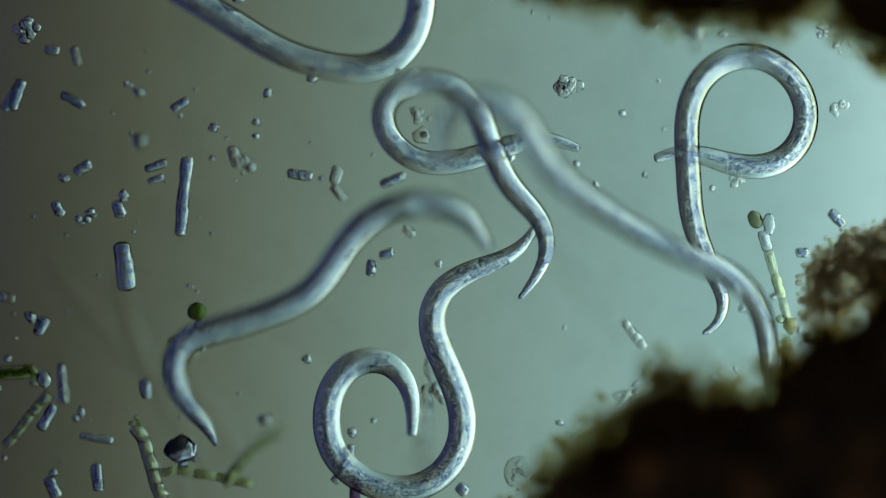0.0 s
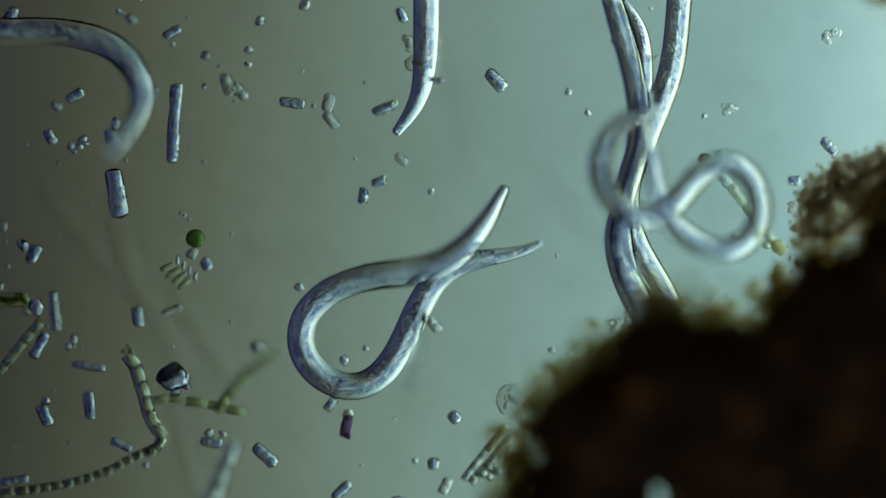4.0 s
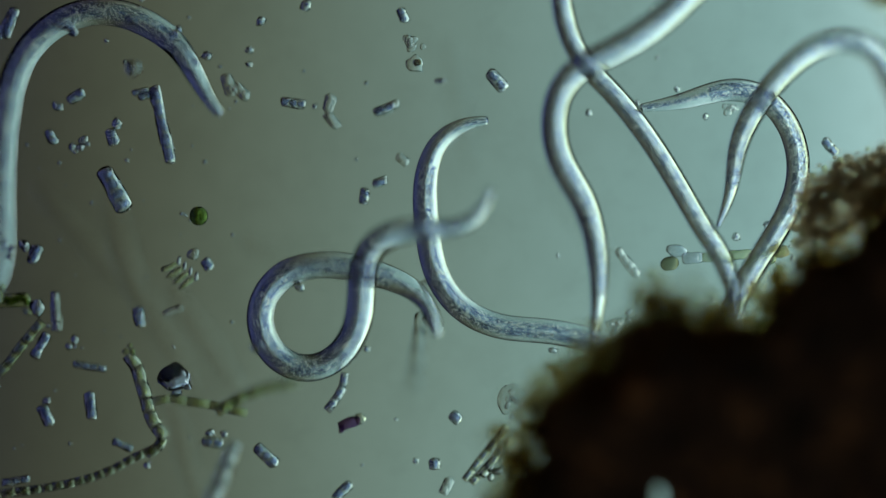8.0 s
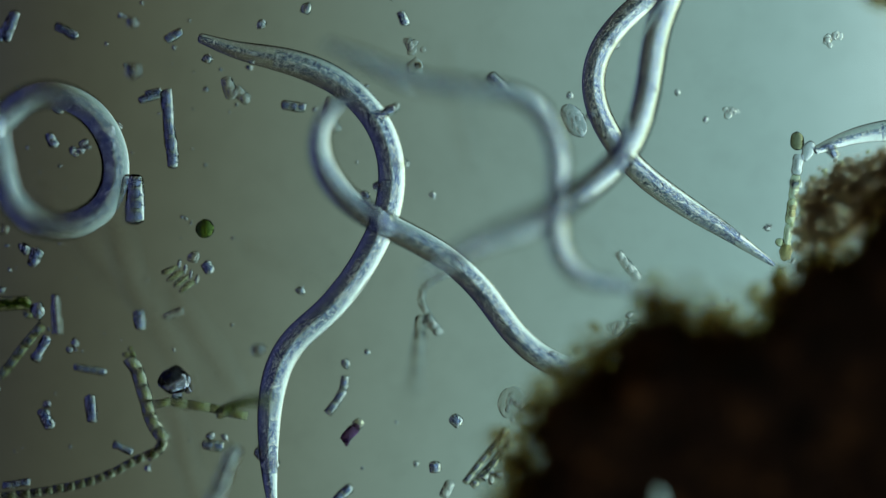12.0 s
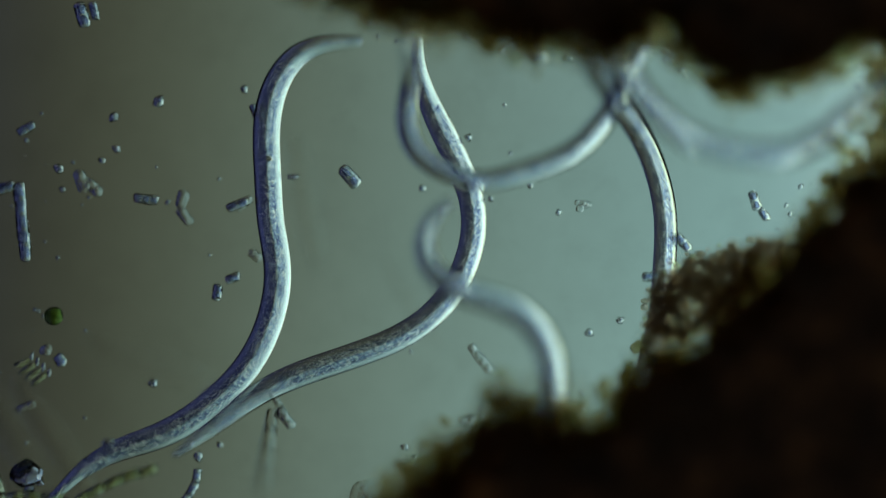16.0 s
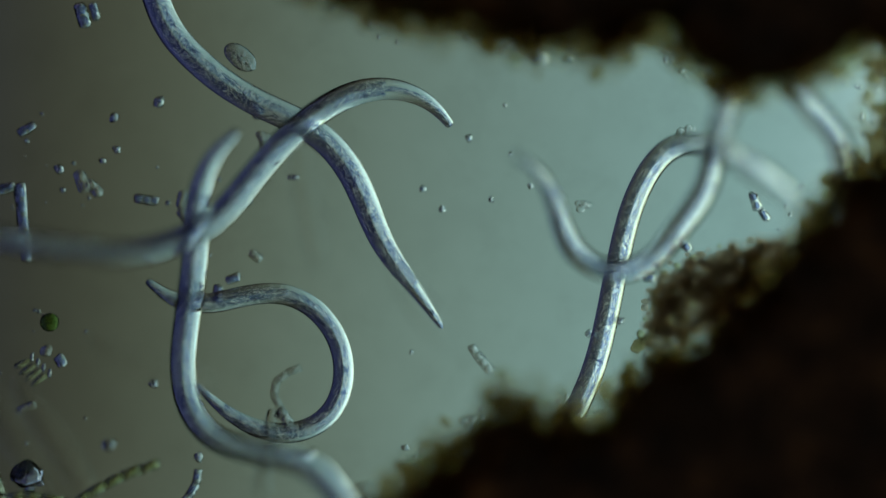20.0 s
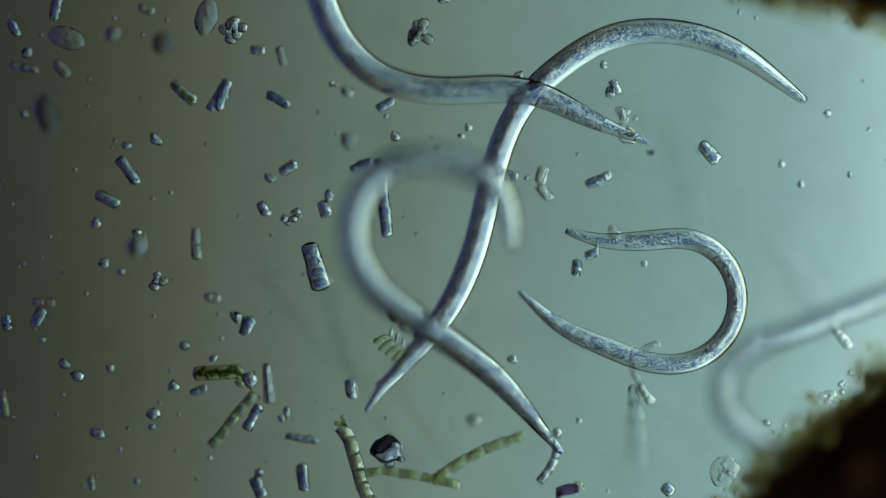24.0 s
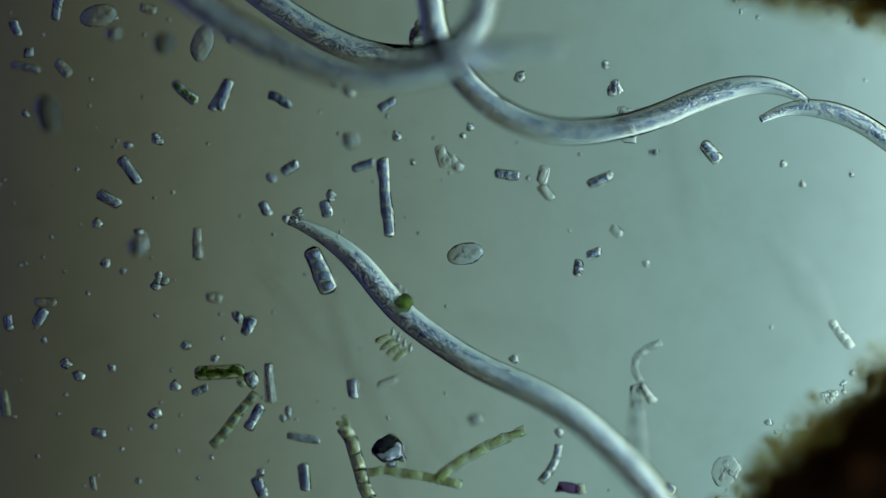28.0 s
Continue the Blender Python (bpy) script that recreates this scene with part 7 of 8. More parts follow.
bend("H", 12, (544, 249, 100), (539, 241, 100), (528, 214, 100), (520, 185, 100), (518, 156, 100), (519, 127, 100), (525, 98, 100), (536, 70, 100), (560, 22, 100), (584, -26, 100), (597, -52, 100), (610, -79, 100), (623, -105, 100), (636, -131, 100), (650, -158, 100), (663, -184, 100), (667, -193, 100))
bend("H", 14.5, (520, 412, 86), (500, 390, 86), (484, 366, 86), (472, 339, 86), (464, 311, 86), (460, 281, 86), (460, 252, 86), (466, 223, 86), (475, 189, 86), (466, 155, 86), (458, 127, 86), (449, 98, 86), (441, 70, 86), (433, 42, 86), (425, 13, 86), (417, -15, 86), (409, -43, 86))
bend("H", 15, (412, 404, 86), (406, 374, 86), (405, 344, 86), (409, 314, 86), (417, 285, 86), (430, 257, 86), (447, 232, 86), (471, 203, 86), (476, 174, 86), (461, 150, 86), (447, 131, 86), (428, 106, 86), (410, 82, 86), (392, 58, 86), (374, 33, 86), (356, 9, 86), (337, -15, 86))
bend("H", 15.5, (434, 405, 86), (423, 389, 86), (408, 362, 86), (398, 334, 86), (393, 305, 86), (392, 275, 86), (396, 245, 86), (404, 217, 86), (423, 168, 86), (451, 153, 93), (478, 140, 93), (504, 127, 93), (531, 113, 93), (558, 100, 93), (584, 87, 93), (611, 73, 93), (629, 65, 93))
bend("H", 16, (253, 339, 113), (254, 318, 113), (260, 288, 113), (271, 260, 113), (286, 233, 113), (306, 210, 100), (334, 181, 113), (377, 167, 113), (425, 167, 113), (460, 186, 100), (474, 201, 100), (498, 220, 100), (525, 235, 100), (553, 248, 100), (581, 260, 100), (600, 268, 100))
bend("H", 17, (171, 167, 113), (224, 164, 113), (281, 157, 113), (339, 136, 113), (399, 124, 86), (440, 159, 71), (464, 203, 56), (481, 242, 56), (491, 271, 56), (495, 301, 56), (498, 330, 56), (501, 350, 56))
bend("H", 17.5, (212, 293, 113), (208, 283, 113), (199, 252, 113), (196, 221, 86), (196, 172, 93), (210, 143, 100), (253, 124, 100), (330, 124, 100), (394, 153, 86), (438, 187, 86), (460, 206, 113), (485, 226, 113), (494, 232, 113))
bend("H", 18, (177, 288, 113), (181, 269, 113), (191, 241, 113), (206, 216, 86), (225, 187, 86), (254, 158, 86), (278, 134, 86), (312, 120, 86), (361, 124, 86), (399, 153, 86), (438, 182, 86), (457, 207, 86), (474, 226, 113), (497, 245, 113), (512, 258, 113))
bend("H", 18.5, (216, 74, 71), (211, 115, 78), (196, 153, 86), (215, 173, 93), (263, 170, 100), (311, 172, 100), (369, 167, 100), (417, 172, 100), (455, 191, 100))
bend("H", 19, (430, 409, 71), (421, 391, 71), (411, 363, 71), (406, 333, 71), (405, 303, 71), (409, 273, 71), (417, 245, 71), (430, 217, 71), (443, 192, 86), (472, 178, 86), (476, 154, 86), (479, 124, 86), (478, 94, 86), (471, 65, 86), (462, 36, 86), (453, 8, 86), (443, -20, 86), (437, -39, 86))
bend("H", 20, (404, 415, 71), (397, 396, 71), (392, 367, 71), (391, 338, 71), (394, 308, 71), (402, 279, 71), (414, 252, 71), (430, 227, 71), (447, 202, 86), (472, 178, 86), (472, 154, 86), (469, 124, 86), (461, 96, 86), (449, 69, 86), (435, 43, 86), (421, 17, 86), (406, -9, 86), (396, -26, 86))
bend("H", 22.5, (248, 353, 113), (254, 324, 113), (260, 295, 113), (266, 267, 112), (273, 239, 97), (280, 211, 82), (288, 183, 65), (296, 154, 42), (301, 129, 42), (346, 134, 42), (372, 132, 65), (398, 123, 82), (421, 107, 97), (440, 87, 112), (460, 66, 113), (481, 46, 113), (501, 25, 113))
bend("H", 23, (298, 595, 100), (302, 586, 100), (315, 560, 100), (328, 533, 100), (342, 507, 100), (355, 481, 100), (368, 454, 100), (381, 428, 100), (405, 380, 100), (429, 332, 100), (438, 304, 100), (439, 275, 100), (434, 246, 100), (424, 218, 100), (413, 190, 100), (403, 163, 100), (400, 154, 100))
bend("H", 28, (167, 586, 100), (171, 577, 100), (184, 551, 100), (197, 525, 100), (211, 498, 100), (224, 472, 100), (237, 446, 100), (250, 419, 100), (274, 371, 100), (298, 323, 100), (307, 295, 100), (308, 266, 100), (303, 237, 100), (293, 209, 100), (282, 182, 100), (272, 154, 100), (269, 145, 100))

RINGS = 300


def thickness(u):
    """The body's outline from head (0) to tail (1)."""
    head = min(1.0, 0.36 + 0.64 * math.sin(min(u / 0.20, 1) * math.pi / 2))
    tail = min(1.0, 0.20 + 0.80 * math.sin(min((1 - u) / 0.27, 1) * math.pi / 2) ** 0.9)
    return head * tail


def squeeze(y, z, p=1.17):
    """A round outline turned into a slightly ridged one, of the same width."""
    r = math.hypot(y, z) or 1e-9
    c, d = y / r, z / r
    return r * math.copysign(abs(c) ** (2 / p), c), 0.82 * r * math.copysign(abs(d) ** (2 / p), d)


# places round the body: close together at the two sides, where the outline turns
ROUND = [side + a for side in (0, 180) for a in (-7, 0, 7, 32, 52, 72, 90, 108, 128, 148)]


def nematode(length, r, label, turned=False):
    worm = new("nematode")
    flesh = worm_material("nematode_body", 0.40 * r, 0.76 * r)
    tagged(worm, label, "nematode", "nematodes in the water drop")
    rings = []
    step = length / RINGS
    for k in range(RINGS):
        u0, u1 = (1 - k / RINGS, 1 - (k + 1) / RINGS) if turned else (k / RINGS, (k + 1) / RINGS)
        r0, r1 = r * thickness(u0), r * thickness(u1)
        h = step * 0.503
        prof = [(-h, r0), (0, (r0 + r1) / 2), (h, r1)]
        if k == 0:
            prof = [(-h - 0.5 * r0, r0 * 0.03), (-h - 0.4 * r0, r0 * 0.55), (-h - 0.2 * r0, r0 * 0.85)] + prof
        if k == RINGS - 1:
            prof += [(h + r1, r1 * 0.1)]
        first, last = ("tail_tip", "head") if turned else ("head", "tail_tip")
        name = first if k == 0 else last if k == RINGS - 1 else "body_ring"
        verts, faces = lathe(prof, angles=ROUND)
        shaped = []
        for x, y, z in verts:
            y, z = squeeze(y, z)
            shaped.append((x + math.copysign(0.05 * step * abs(y) / r, x) if abs(x) > 0.4 * h else x, y, z))
        ring = part(name, (shaped, faces), HEAD if k < 36 or k > RINGS - 24 else flesh, worm)
        # where each point lies along the whole body, so that the grain runs on from ring to ring
        line = ring.data.attributes.new("body", "FLOAT_VECTOR", "POINT")
        line.data.foreach_set("vector", [c for x, y, z in shaped for c in (length * 3.7 + (k + 0.5) * step + x, y, z)])
        rings.append(ring)
    return worm, rings


def spline(points, n):
    """n places at equal steps along a smooth line through the points, in m."""
    p = np.array(points, float) / 1000
    p = np.vstack([2 * p[0] - p[1], p, 2 * p[-1] - p[-2]])
    u = np.linspace(0, 1, 14, endpoint=False)[:, None]
    fine = []
    for a, b, c, d in zip(p, p[1:], p[2:], p[3:]):
        fine.append(0.5 * (2 * b + (c - a) * u + (2 * a - 5 * b + 4 * c - d) * u ** 2 + (3 * b - a - 3 * c + d) * u ** 3))
    fine = np.vstack(fine + [p[-2:-1]])
    s = np.concatenate([[0], np.cumsum(np.linalg.norm(np.diff(fine[:, :2], axis=0), axis=1))])
    at = np.linspace(0, s[-1], n + 1)
    return np.stack([np.interp(at, s, fine[:, i]) for i in range(3)], axis=1)


def glide(times, values, t):
    """A smooth curve through values at the given times."""
    k = min(max(int(np.searchsorted(times, t, side="right")) - 1, 0), len(times) - 2)
    a, b = times[k], times[k + 1]
    u = min(max((t - a) / (b - a), 0), 1)

    def slope(i):
        if i == 0 or i == len(times) - 1:
            return values[i] * 0
        return (values[i + 1] - values[i - 1]) / (times[i + 1] - times[i - 1])
    m0, m1 = slope(k) * (b - a) * 0.7, slope(k + 1) * (b - a) * 0.7
    return ((2 * u ** 3 - 3 * u * u + 1) * values[k] + (u ** 3 - 2 * u * u + u) * m0
            + (3 * u * u - 2 * u ** 3) * values[k + 1] + (u ** 3 - u * u) * m1)


def swim(worm, rings, keys, offset):
    """Key a nematode: its middle on the thing, its rings in the thing's space."""
    keys = sorted(keys, key=lambda k: k[0])
    if keys[0][0] > 0:
        keys = [(0.0, keys[0][1])] + keys
    if keys[-1][0] < 28:
        keys = keys + [(28.0, keys[-1][1])]
    times = np.array([k[0] for k in keys])
    turns, mids, highs, steps = [], [], [], []
    for t, pts in keys:
        p = spline(pts, RINGS)
        d = np.diff(p, axis=0)
        a = np.unwrap(np.arctan2(d[:, 1], d[:, 0]))
        soft = np.exp(-0.5 * (np.arange(-24, 25) / 9.2) ** 2)
        a = np.convolve(np.pad(a, 24, mode="edge"), soft / soft.sum(), mode="valid")
        if turns:
            a = a - 2 * math.pi * round(float(np.mean(a - turns[-1])) / (2 * math.pi))
        turns.append(a)
        mids.append(p.mean(axis=0))
        highs.append(p[:, 2] + offset)
        steps.append(np.array(np.hypot(d[:, 0], d[:, 1]).mean()))
    # a row four times a second, and more where the body whips round
    coarse = sorted({round((15 * (i // 2) + 7 * (i % 2)) / FPS, 4) for i in range(113)} | {round(float(t), 4) for t in times})
    stamps = []
    for t, later in zip(coarse, coarse[1:]):
        most = max(float(np.abs(glide(times, turns, t + (later - t) * k / 4) - glide(times, turns, t + (later - t) * (k + 1) / 4)).max()) for k in range(4))
        cuts = min(round((later - t) * FPS), max(1, math.ceil(4 * most / 1.3)))
        stamps += [round(frame(t + (later - t) * k / cuts) - 1) / FPS for k in range(cuts)]
    stamps.append(coarse[-1])
    rows, mid_rows = [[] for _ in rings], []
    for t in stamps:
        a, mid, high, step = (glide(times, v, t) for v in (turns, mids, highs, steps))
        xy = np.zeros((RINGS + 1, 2))
        xy[1:, 0], xy[1:, 1] = np.cumsum(np.cos(a)) * step, np.cumsum(np.sin(a)) * step
        xy += mid[:2] - xy.mean(axis=0)
        base = Vector((float(mid[0]), float(mid[1]), 0.0))
        mid_rows.append((t, Matrix.Translation(base)))
        for k in range(RINGS):
            p0 = Vector((float(xy[k, 0]), float(xy[k, 1]), float(high[k])))
            p1 = Vector((float(xy[k + 1, 0]), float(xy[k + 1, 1]), float(high[k + 1])))
            d = (p1 - p0).normalized()
            side = Vector((-d.y, d.x, 0)).normalized()
            up = d.cross(side)
            m = Matrix((d, side, up)).transposed().to_4x4()
            m.translation = (p0 + p1) / 2 - base
            rows[k].append((t, m))
    walk(worm, mid_rows)
    for ring, r in zip(rings, rows):
        walk(ring, r)


BODIES = {
    "A": (0.575, 0.0123, "large pale bluish nematode, translucent and granular", True),
    "B": (0.50, 0.0104, "pale lilac nematode beside the soil crumb, translucent and granular"),
    "C": (0.565, 0.0122, "long bluish nematode with a bright granular gut"),
    "D": (0.525, 0.0115, "pale grey nematode, translucent, curling in the water"),
    "E": (0.50, 0.0104, "pale nematode half hidden in the dark soil crumb"),
    "F": (0.575, 0.0112, "long pale nematode with a clear head end"),
    "G": (0.43, 0.0092, "slender young nematode, clear and finely granular"),
    "H": (0.50, 0.0104, "pale nematode deep in the gap between the soil crumbs"),
}
WORMS = {key: nematode(*body) for key, body in BODIES.items()}

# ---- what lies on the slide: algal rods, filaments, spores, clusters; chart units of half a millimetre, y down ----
def spot(x, y, z=0.0):
    return Vector(((x - 784) * 0.0005, (441 - y) * 0.0005, z))


def lay(x, y, z, degrees, tip=0.0):
    return Matrix.Translation(spot(x, y, z)) @ Euler((0, radians(tip), radians(-degrees))).to_matrix().to_4x4()


KEPT = {}


def shared(key, make, mat):
    if key not in KEPT:
        KEPT[key] = mesh(key[0], *make(), mat)
    return KEPT[key]


def rod(x, y, length, width, degrees, cells=2, wall=None, inner=None, label="", high=None, name="algal_rod"):
    """A rod-shaped alga: a clear wall with a row of cells in it."""
    wall, inner = wall or CLEAR, inner or GRAIN
    length, r = round(length * 0.5) / 1000, round(width) * 0.00025
    kind = int(x * 3 + y * 5) % 4
    key = ("wall", round(length, 3), round(r, 4), wall.name, kind)
    ob = new(name, shared(key, lambda: lumpy(length, r, kind + 1), wall))
    ob.matrix_basis = lay(x, y, high if high is not None else r + 0.001, degrees)
    tagged(ob, label or "small clear rod-shaped alga with a row of cells", "alga", "algal rods on the slide")
    cell = (length - r * 0.5) / max(cells, 1)
    for k in range(cells):
        key = ("cell", round(cell, 4), round(r, 4), inner.name, (kind + k) % 4)
        part("cell", shared(key, lambda: lumpy(cell * 0.86, r * 0.70, (kind + k) % 4 + 6, 0.5, 10), inner), None, ob,
             Matrix.Translation(((k + 0.5 - cells / 2) * cell, 0, 0)))
    return ob


def spore(x, y, size, mat=None, label="", high=None, name="spore"):
    """A small round grain with a darker core."""
    mat = mat or CLEAR
    r = max(2, round(size * 0.5)) * 0.0005
    kind = int(x * 7 + y * 3) % 3
    ob = new(name, shared(("spore", round(r, 4), mat.name, kind), lambda: blob(r, r * 0.86, r * 0.85, kind, 0.45), mat))
    ob.matrix_basis = lay(x, y, high if high is not None else r + 0.0005, (x * 37 + y * 11) % 360)
    tagged(ob, label or "tiny round spore lying on the slide", "spore", "spores on the slide")
    part("core", shared(("core", round(r, 4), kind), lambda: blob(r * 0.45, r * 0.4, r * 0.4, kind + 5, 0.2, 1), GRAIN), None, ob,
         Matrix.Translation((r * 0.12, r * 0.1, 0)))
    return ob


def cluster(x, y, size, count, mat=None, label="", seed=1, high=0.009):
    """A loose knot of a few cells."""
    rng = random.Random(seed)
    ob = new("cell_cluster")
    ob.location = spot(x, y, 0)
    tagged(ob, label or "small loose cluster of clear cells", "cell cluster", "cell clusters on the slide")
    for k in range(count):
        a, d = rng.uniform(0, 6.28), size * 0.0005 * rng.uniform(0.12, 0.5)
        r = size * 0.0005 * rng.uniform(0.16, 0.26)
        part("cell", blob(r * rng.uniform(1, 1.5), r, r, seed * 9 + k, 0.3), mat or CLEAR, ob,
             pose(d * math.cos(a), d * math.sin(a), high + rng.uniform(-0.002, 0.003), 0, 0, rng.uniform(0, 180)))
    return ob


def filament(points, width, cell, wall=None, inner=None, high=0.0, label="", fill=(0.55, 0.6)):
    """A thread of cells end to end along a line of chart points."""
    ob = new("algal_filament")
    ob.location = spot(*points[0])
    tagged(ob, label, "algal filament", "algal filaments on the slide")
    p = [spot(*q[:2], (q[2] / 1000 if len(q) > 2 else 0.0) + high + width * 0.00025 + 0.001) for q in points]
    run, s = [], 0.0
    for a, b in zip(p, p[1:]):
        n = max(1, round((b - a).length / (cell * 0.0005)))
        run += [(a.lerp(b, k / n), a.lerp(b, (k + 1) / n)) for k in range(n)]
    for k, (a, b) in enumerate(run):
        d = b - a
        r = width * 0.00025 * (0.97 + 0.06 * ((k * 7) % 5) / 4)
        m = Matrix.Translation((a + b) / 2 - ob.location) @ d.to_track_quat("X", "Z").to_matrix().to_4x4()
        piece = part("cell", shared(("link", round(d.length, 3), round(r, 4), (wall or CLEAR).name, k % 3),
                                    lambda: capsule(round(d.length, 3) * 1.05, r, 14, 3, 0.10), wall or CLEAR), None, ob, m)
        if inner:
            part("plastid", shared(("plastid", round(d.length, 3), round(r, 4), inner.name, fill),
                                   lambda: capsule(round(d.length, 3) * fill[0], r * fill[1], 10, 3, 0.5), inner), None, piece)
    return ob


# rods seen in the first half of the clip
LONG_ROD = rod(310, 218, 142, 22, 96, 5, None, None, "long straight olive rod-shaped alga of many cells")
HOOK = rod(248, 160, 30, 12, -20, 2)
FOUR_CELLS = rod(208, 345, 88, 32, 82, 4, None, None, "stout rod-shaped alga of four clear cells")
for x, y, length, width, turn, cells in (
        (115, 48, 46, 15, 32, 3), (305, 57, 36, 17, -28, 2), (15, 40, 58, 18, -72, 3), (132, 170, 34, 16, -32, 2),
        (262, 166, 42, 15, -20, 3), (198, 243, 32, 20, 70, 2), (518, 182, 46, 18, 8, 3), (243, 562, 36, 20, 88, 3),
        (57, 452, 34, 18, -72, 2), (70, 613, 52, 18, -56, 3), (156, 650, 60, 13, 9, 4), (158, 712, 36, 18, 84, 3),
        (80, 738, 38, 18, 66, 2), (470, 808, 52, 20, 42, 3), (605, 870, 42, 17, -42, 2), (770, 823, 22, 20, 80, 1),
        (807, 740, 24, 20, 40, 1), (645, 348, 30, 18, -75, 2), (672, 323, 28, 16, -15, 1), (375, 785, 40, 16, 6, 2),
        (215, 790, 40, 14, 28, 2), (25, 853, 50, 14, -8, 3), (366, 468, 24, 18, 60, 1)):
    rod(x, y, length, width, turn, cells)
for x, y, length, width, turn, cells in (
        (581, 182, 34, 20, -75, 1), (586, 213, 36, 18, 58, 1), (405, 150, 42, 22, 72, 2), (426, 162, 36, 22, 48, 2),
        (95, 552, 72, 14, 86, 4), (305, 550, 36, 14, -20, 2), (790, 862, 34, 20, -60, 2), (1112, 465, 62, 17, 52, 4),
        (765, 572, 44, 18, 55, 3), (690, 190, 38, 16, -32, 2), (712, 282, 26, 15, 38, 1)):
    rod(x, y, length, width, turn, cells, PALE, PALE, "faint empty rod-shaped algal shell")
# rods seen farther to the west of the slide
for x, y, length, width, turn, cells, wall, inner in (
        (22, 48, 32, 16, 68, 2, None, None), (95, 14, 42, 17, -78, 2, None, None), (258, 14, 30, 15, 20, 2, PALE, PALE),
        (323, 163, 56, 17, 40, 3, None, GREEN), (384, 172, 56, 17, -58, 3, None, None), (455, 87, 26, 15, 5, 2, None, None),
        (497, 98, 36, 15, 82, 2, PALE, PALE), (40, 118, 52, 15, 12, 3, PALE, None), (108, 120, 36, 17, 50, 2, PALE, PALE),
        (225, 302, 58, 19, 58, 4, None, None), (188, 353, 46, 19, 34, 3, None, None), (346, 432, 58, 18, 88, 2, PALE, PALE),
        (10, 572, 28, 18, 86, 1, None, None), (66, 562, 34, 18, -60, 2, None, None), (76, 536, 40, 15, 2, 2, PALE, PALE),
        (350, 692, 32, 14, -22, 2, None, None), (475, 680, 72, 15, 86, 4, PALE, PALE), (170, 768, 26, 17, 22, 2, None, None),
        (160, 858, 26, 11, 80, 2, PALE, PALE), (455, 862, 36, 17, 60, 2, None, None), (537, 853, 36, 17, 86, 2, None, None),
        (437, 576, 34, 19, -62, 2, None, None), (465, 370, 28, 19, 68, 2, None, None), (375, 527, 30, 16, 8, 2, PALE, PALE),
        (492, 177, 46, 15, 32, 3, None, None), (4, 715, 50, 16, 82, 2, PALE, OLIVE)):
    rod(x - 377, y - 127, length, width, turn, cells, wall, inner)
# rods seen farther to the east
for x, y, length, width, turn, cells in ((146, 25, 46, 22, 74, 2), (165, 18, 34, 15, 80, 1), (1340, 355, 36, 16, 72, 2),
                                         (1355, 380, 24, 15, 60, 1), (1212, 430, 38, 17, 50, 2), (420, 362, 42, 17, -22, 2),
                                         (620, 312, 46, 20, 48, 2), (452, 197, 28, 18, 72, 2), (1150, 490, 24, 15, 0, 1)):
    rod(x + 260, y - 170, length, width, turn, cells)

SHIFTING = [spore(x, y, size) for x, y, size in ((365, 98, 20), (362, 152, 13), (440, 88, 15))]
for x, y, size in ((97, 187, 17), (205, 219, 20), (222, 284, 9), (556, 188, 10), (647, 146, 9),
                   (775, 143, 13), (541, 9, 22), (460, 37, 18), (210, 21, 11), (305, 78, 10), (38, 433, 20), (648, 619, 11),
                   (735, 818, 11), (258, 825, 14), (130, 602, 16), (80, 712, 15), (610, 640, 18), (320, 379, 9), (305, 615, 7),
                   (218, 109, 7), (536, 125, 6), (630, 282, 6), (640, 826, 6), (700, 744, 6), (370, 768, 15), (395, 770, 14),
                   (765, 340, 14), (1250, 206, 12), (1090, 73, 14), (150, 254, 10), (125, 260, 16)):
    spore(x, y, size)
for x, y, size in ((40, 201, 17), (46, 92, 22), (155, 140, 9), (222, 257, 17), (167, 395, 20), (240, 411, 16), (182, 467, 19),
                   (213, 481, 13), (72, 603, 11), (325, 613, 20), (112, 645, 22), (135, 666, 22), (193, 652, 17), (305, 684, 22),
                   (376, 636, 15), (270, 733, 23), (267, 757, 13), (210, 797, 9), (240, 854, 11), (347, 849, 9), (458, 838, 15),
                   (420, 563, 19), (480, 316, 14), (625, 125, 9), (594, 150, 9), (562, 198, 9), (816, 240, 12),
                   (1420, 326, 14), (1157, 270, 12), (98, 735, 8), (370, 812, 10), (497, 742, 14), (20, 740, 7), (250, 60, 8),
                   (70, 60, 9), (200, 30, 7), (130, 300, 7), (300, 340, 7), (85, 420, 8), (270, 560, 9), (150, 520, 8), (30, 470, 9),
                   (225, 760, 8), (60, 810, 9), (310, 800, 8), (110, 700, 7), (390, 600, 9), (530, 382, 8), (703, 508, 8)):
    spore(x - 377, y - 127, size)
for x, y, size in ((523, 312, 13), (748, 333, 14), (432, 157, 17), (895, 185, 8),
                   (1100, 568, 14), (1045, 590, 17), (728, 623, 8), (270, 680, 18), (940, 328, 12), (870, 352, 12), (905, 271, 7)):
    spore(x + 260, y - 170, size)

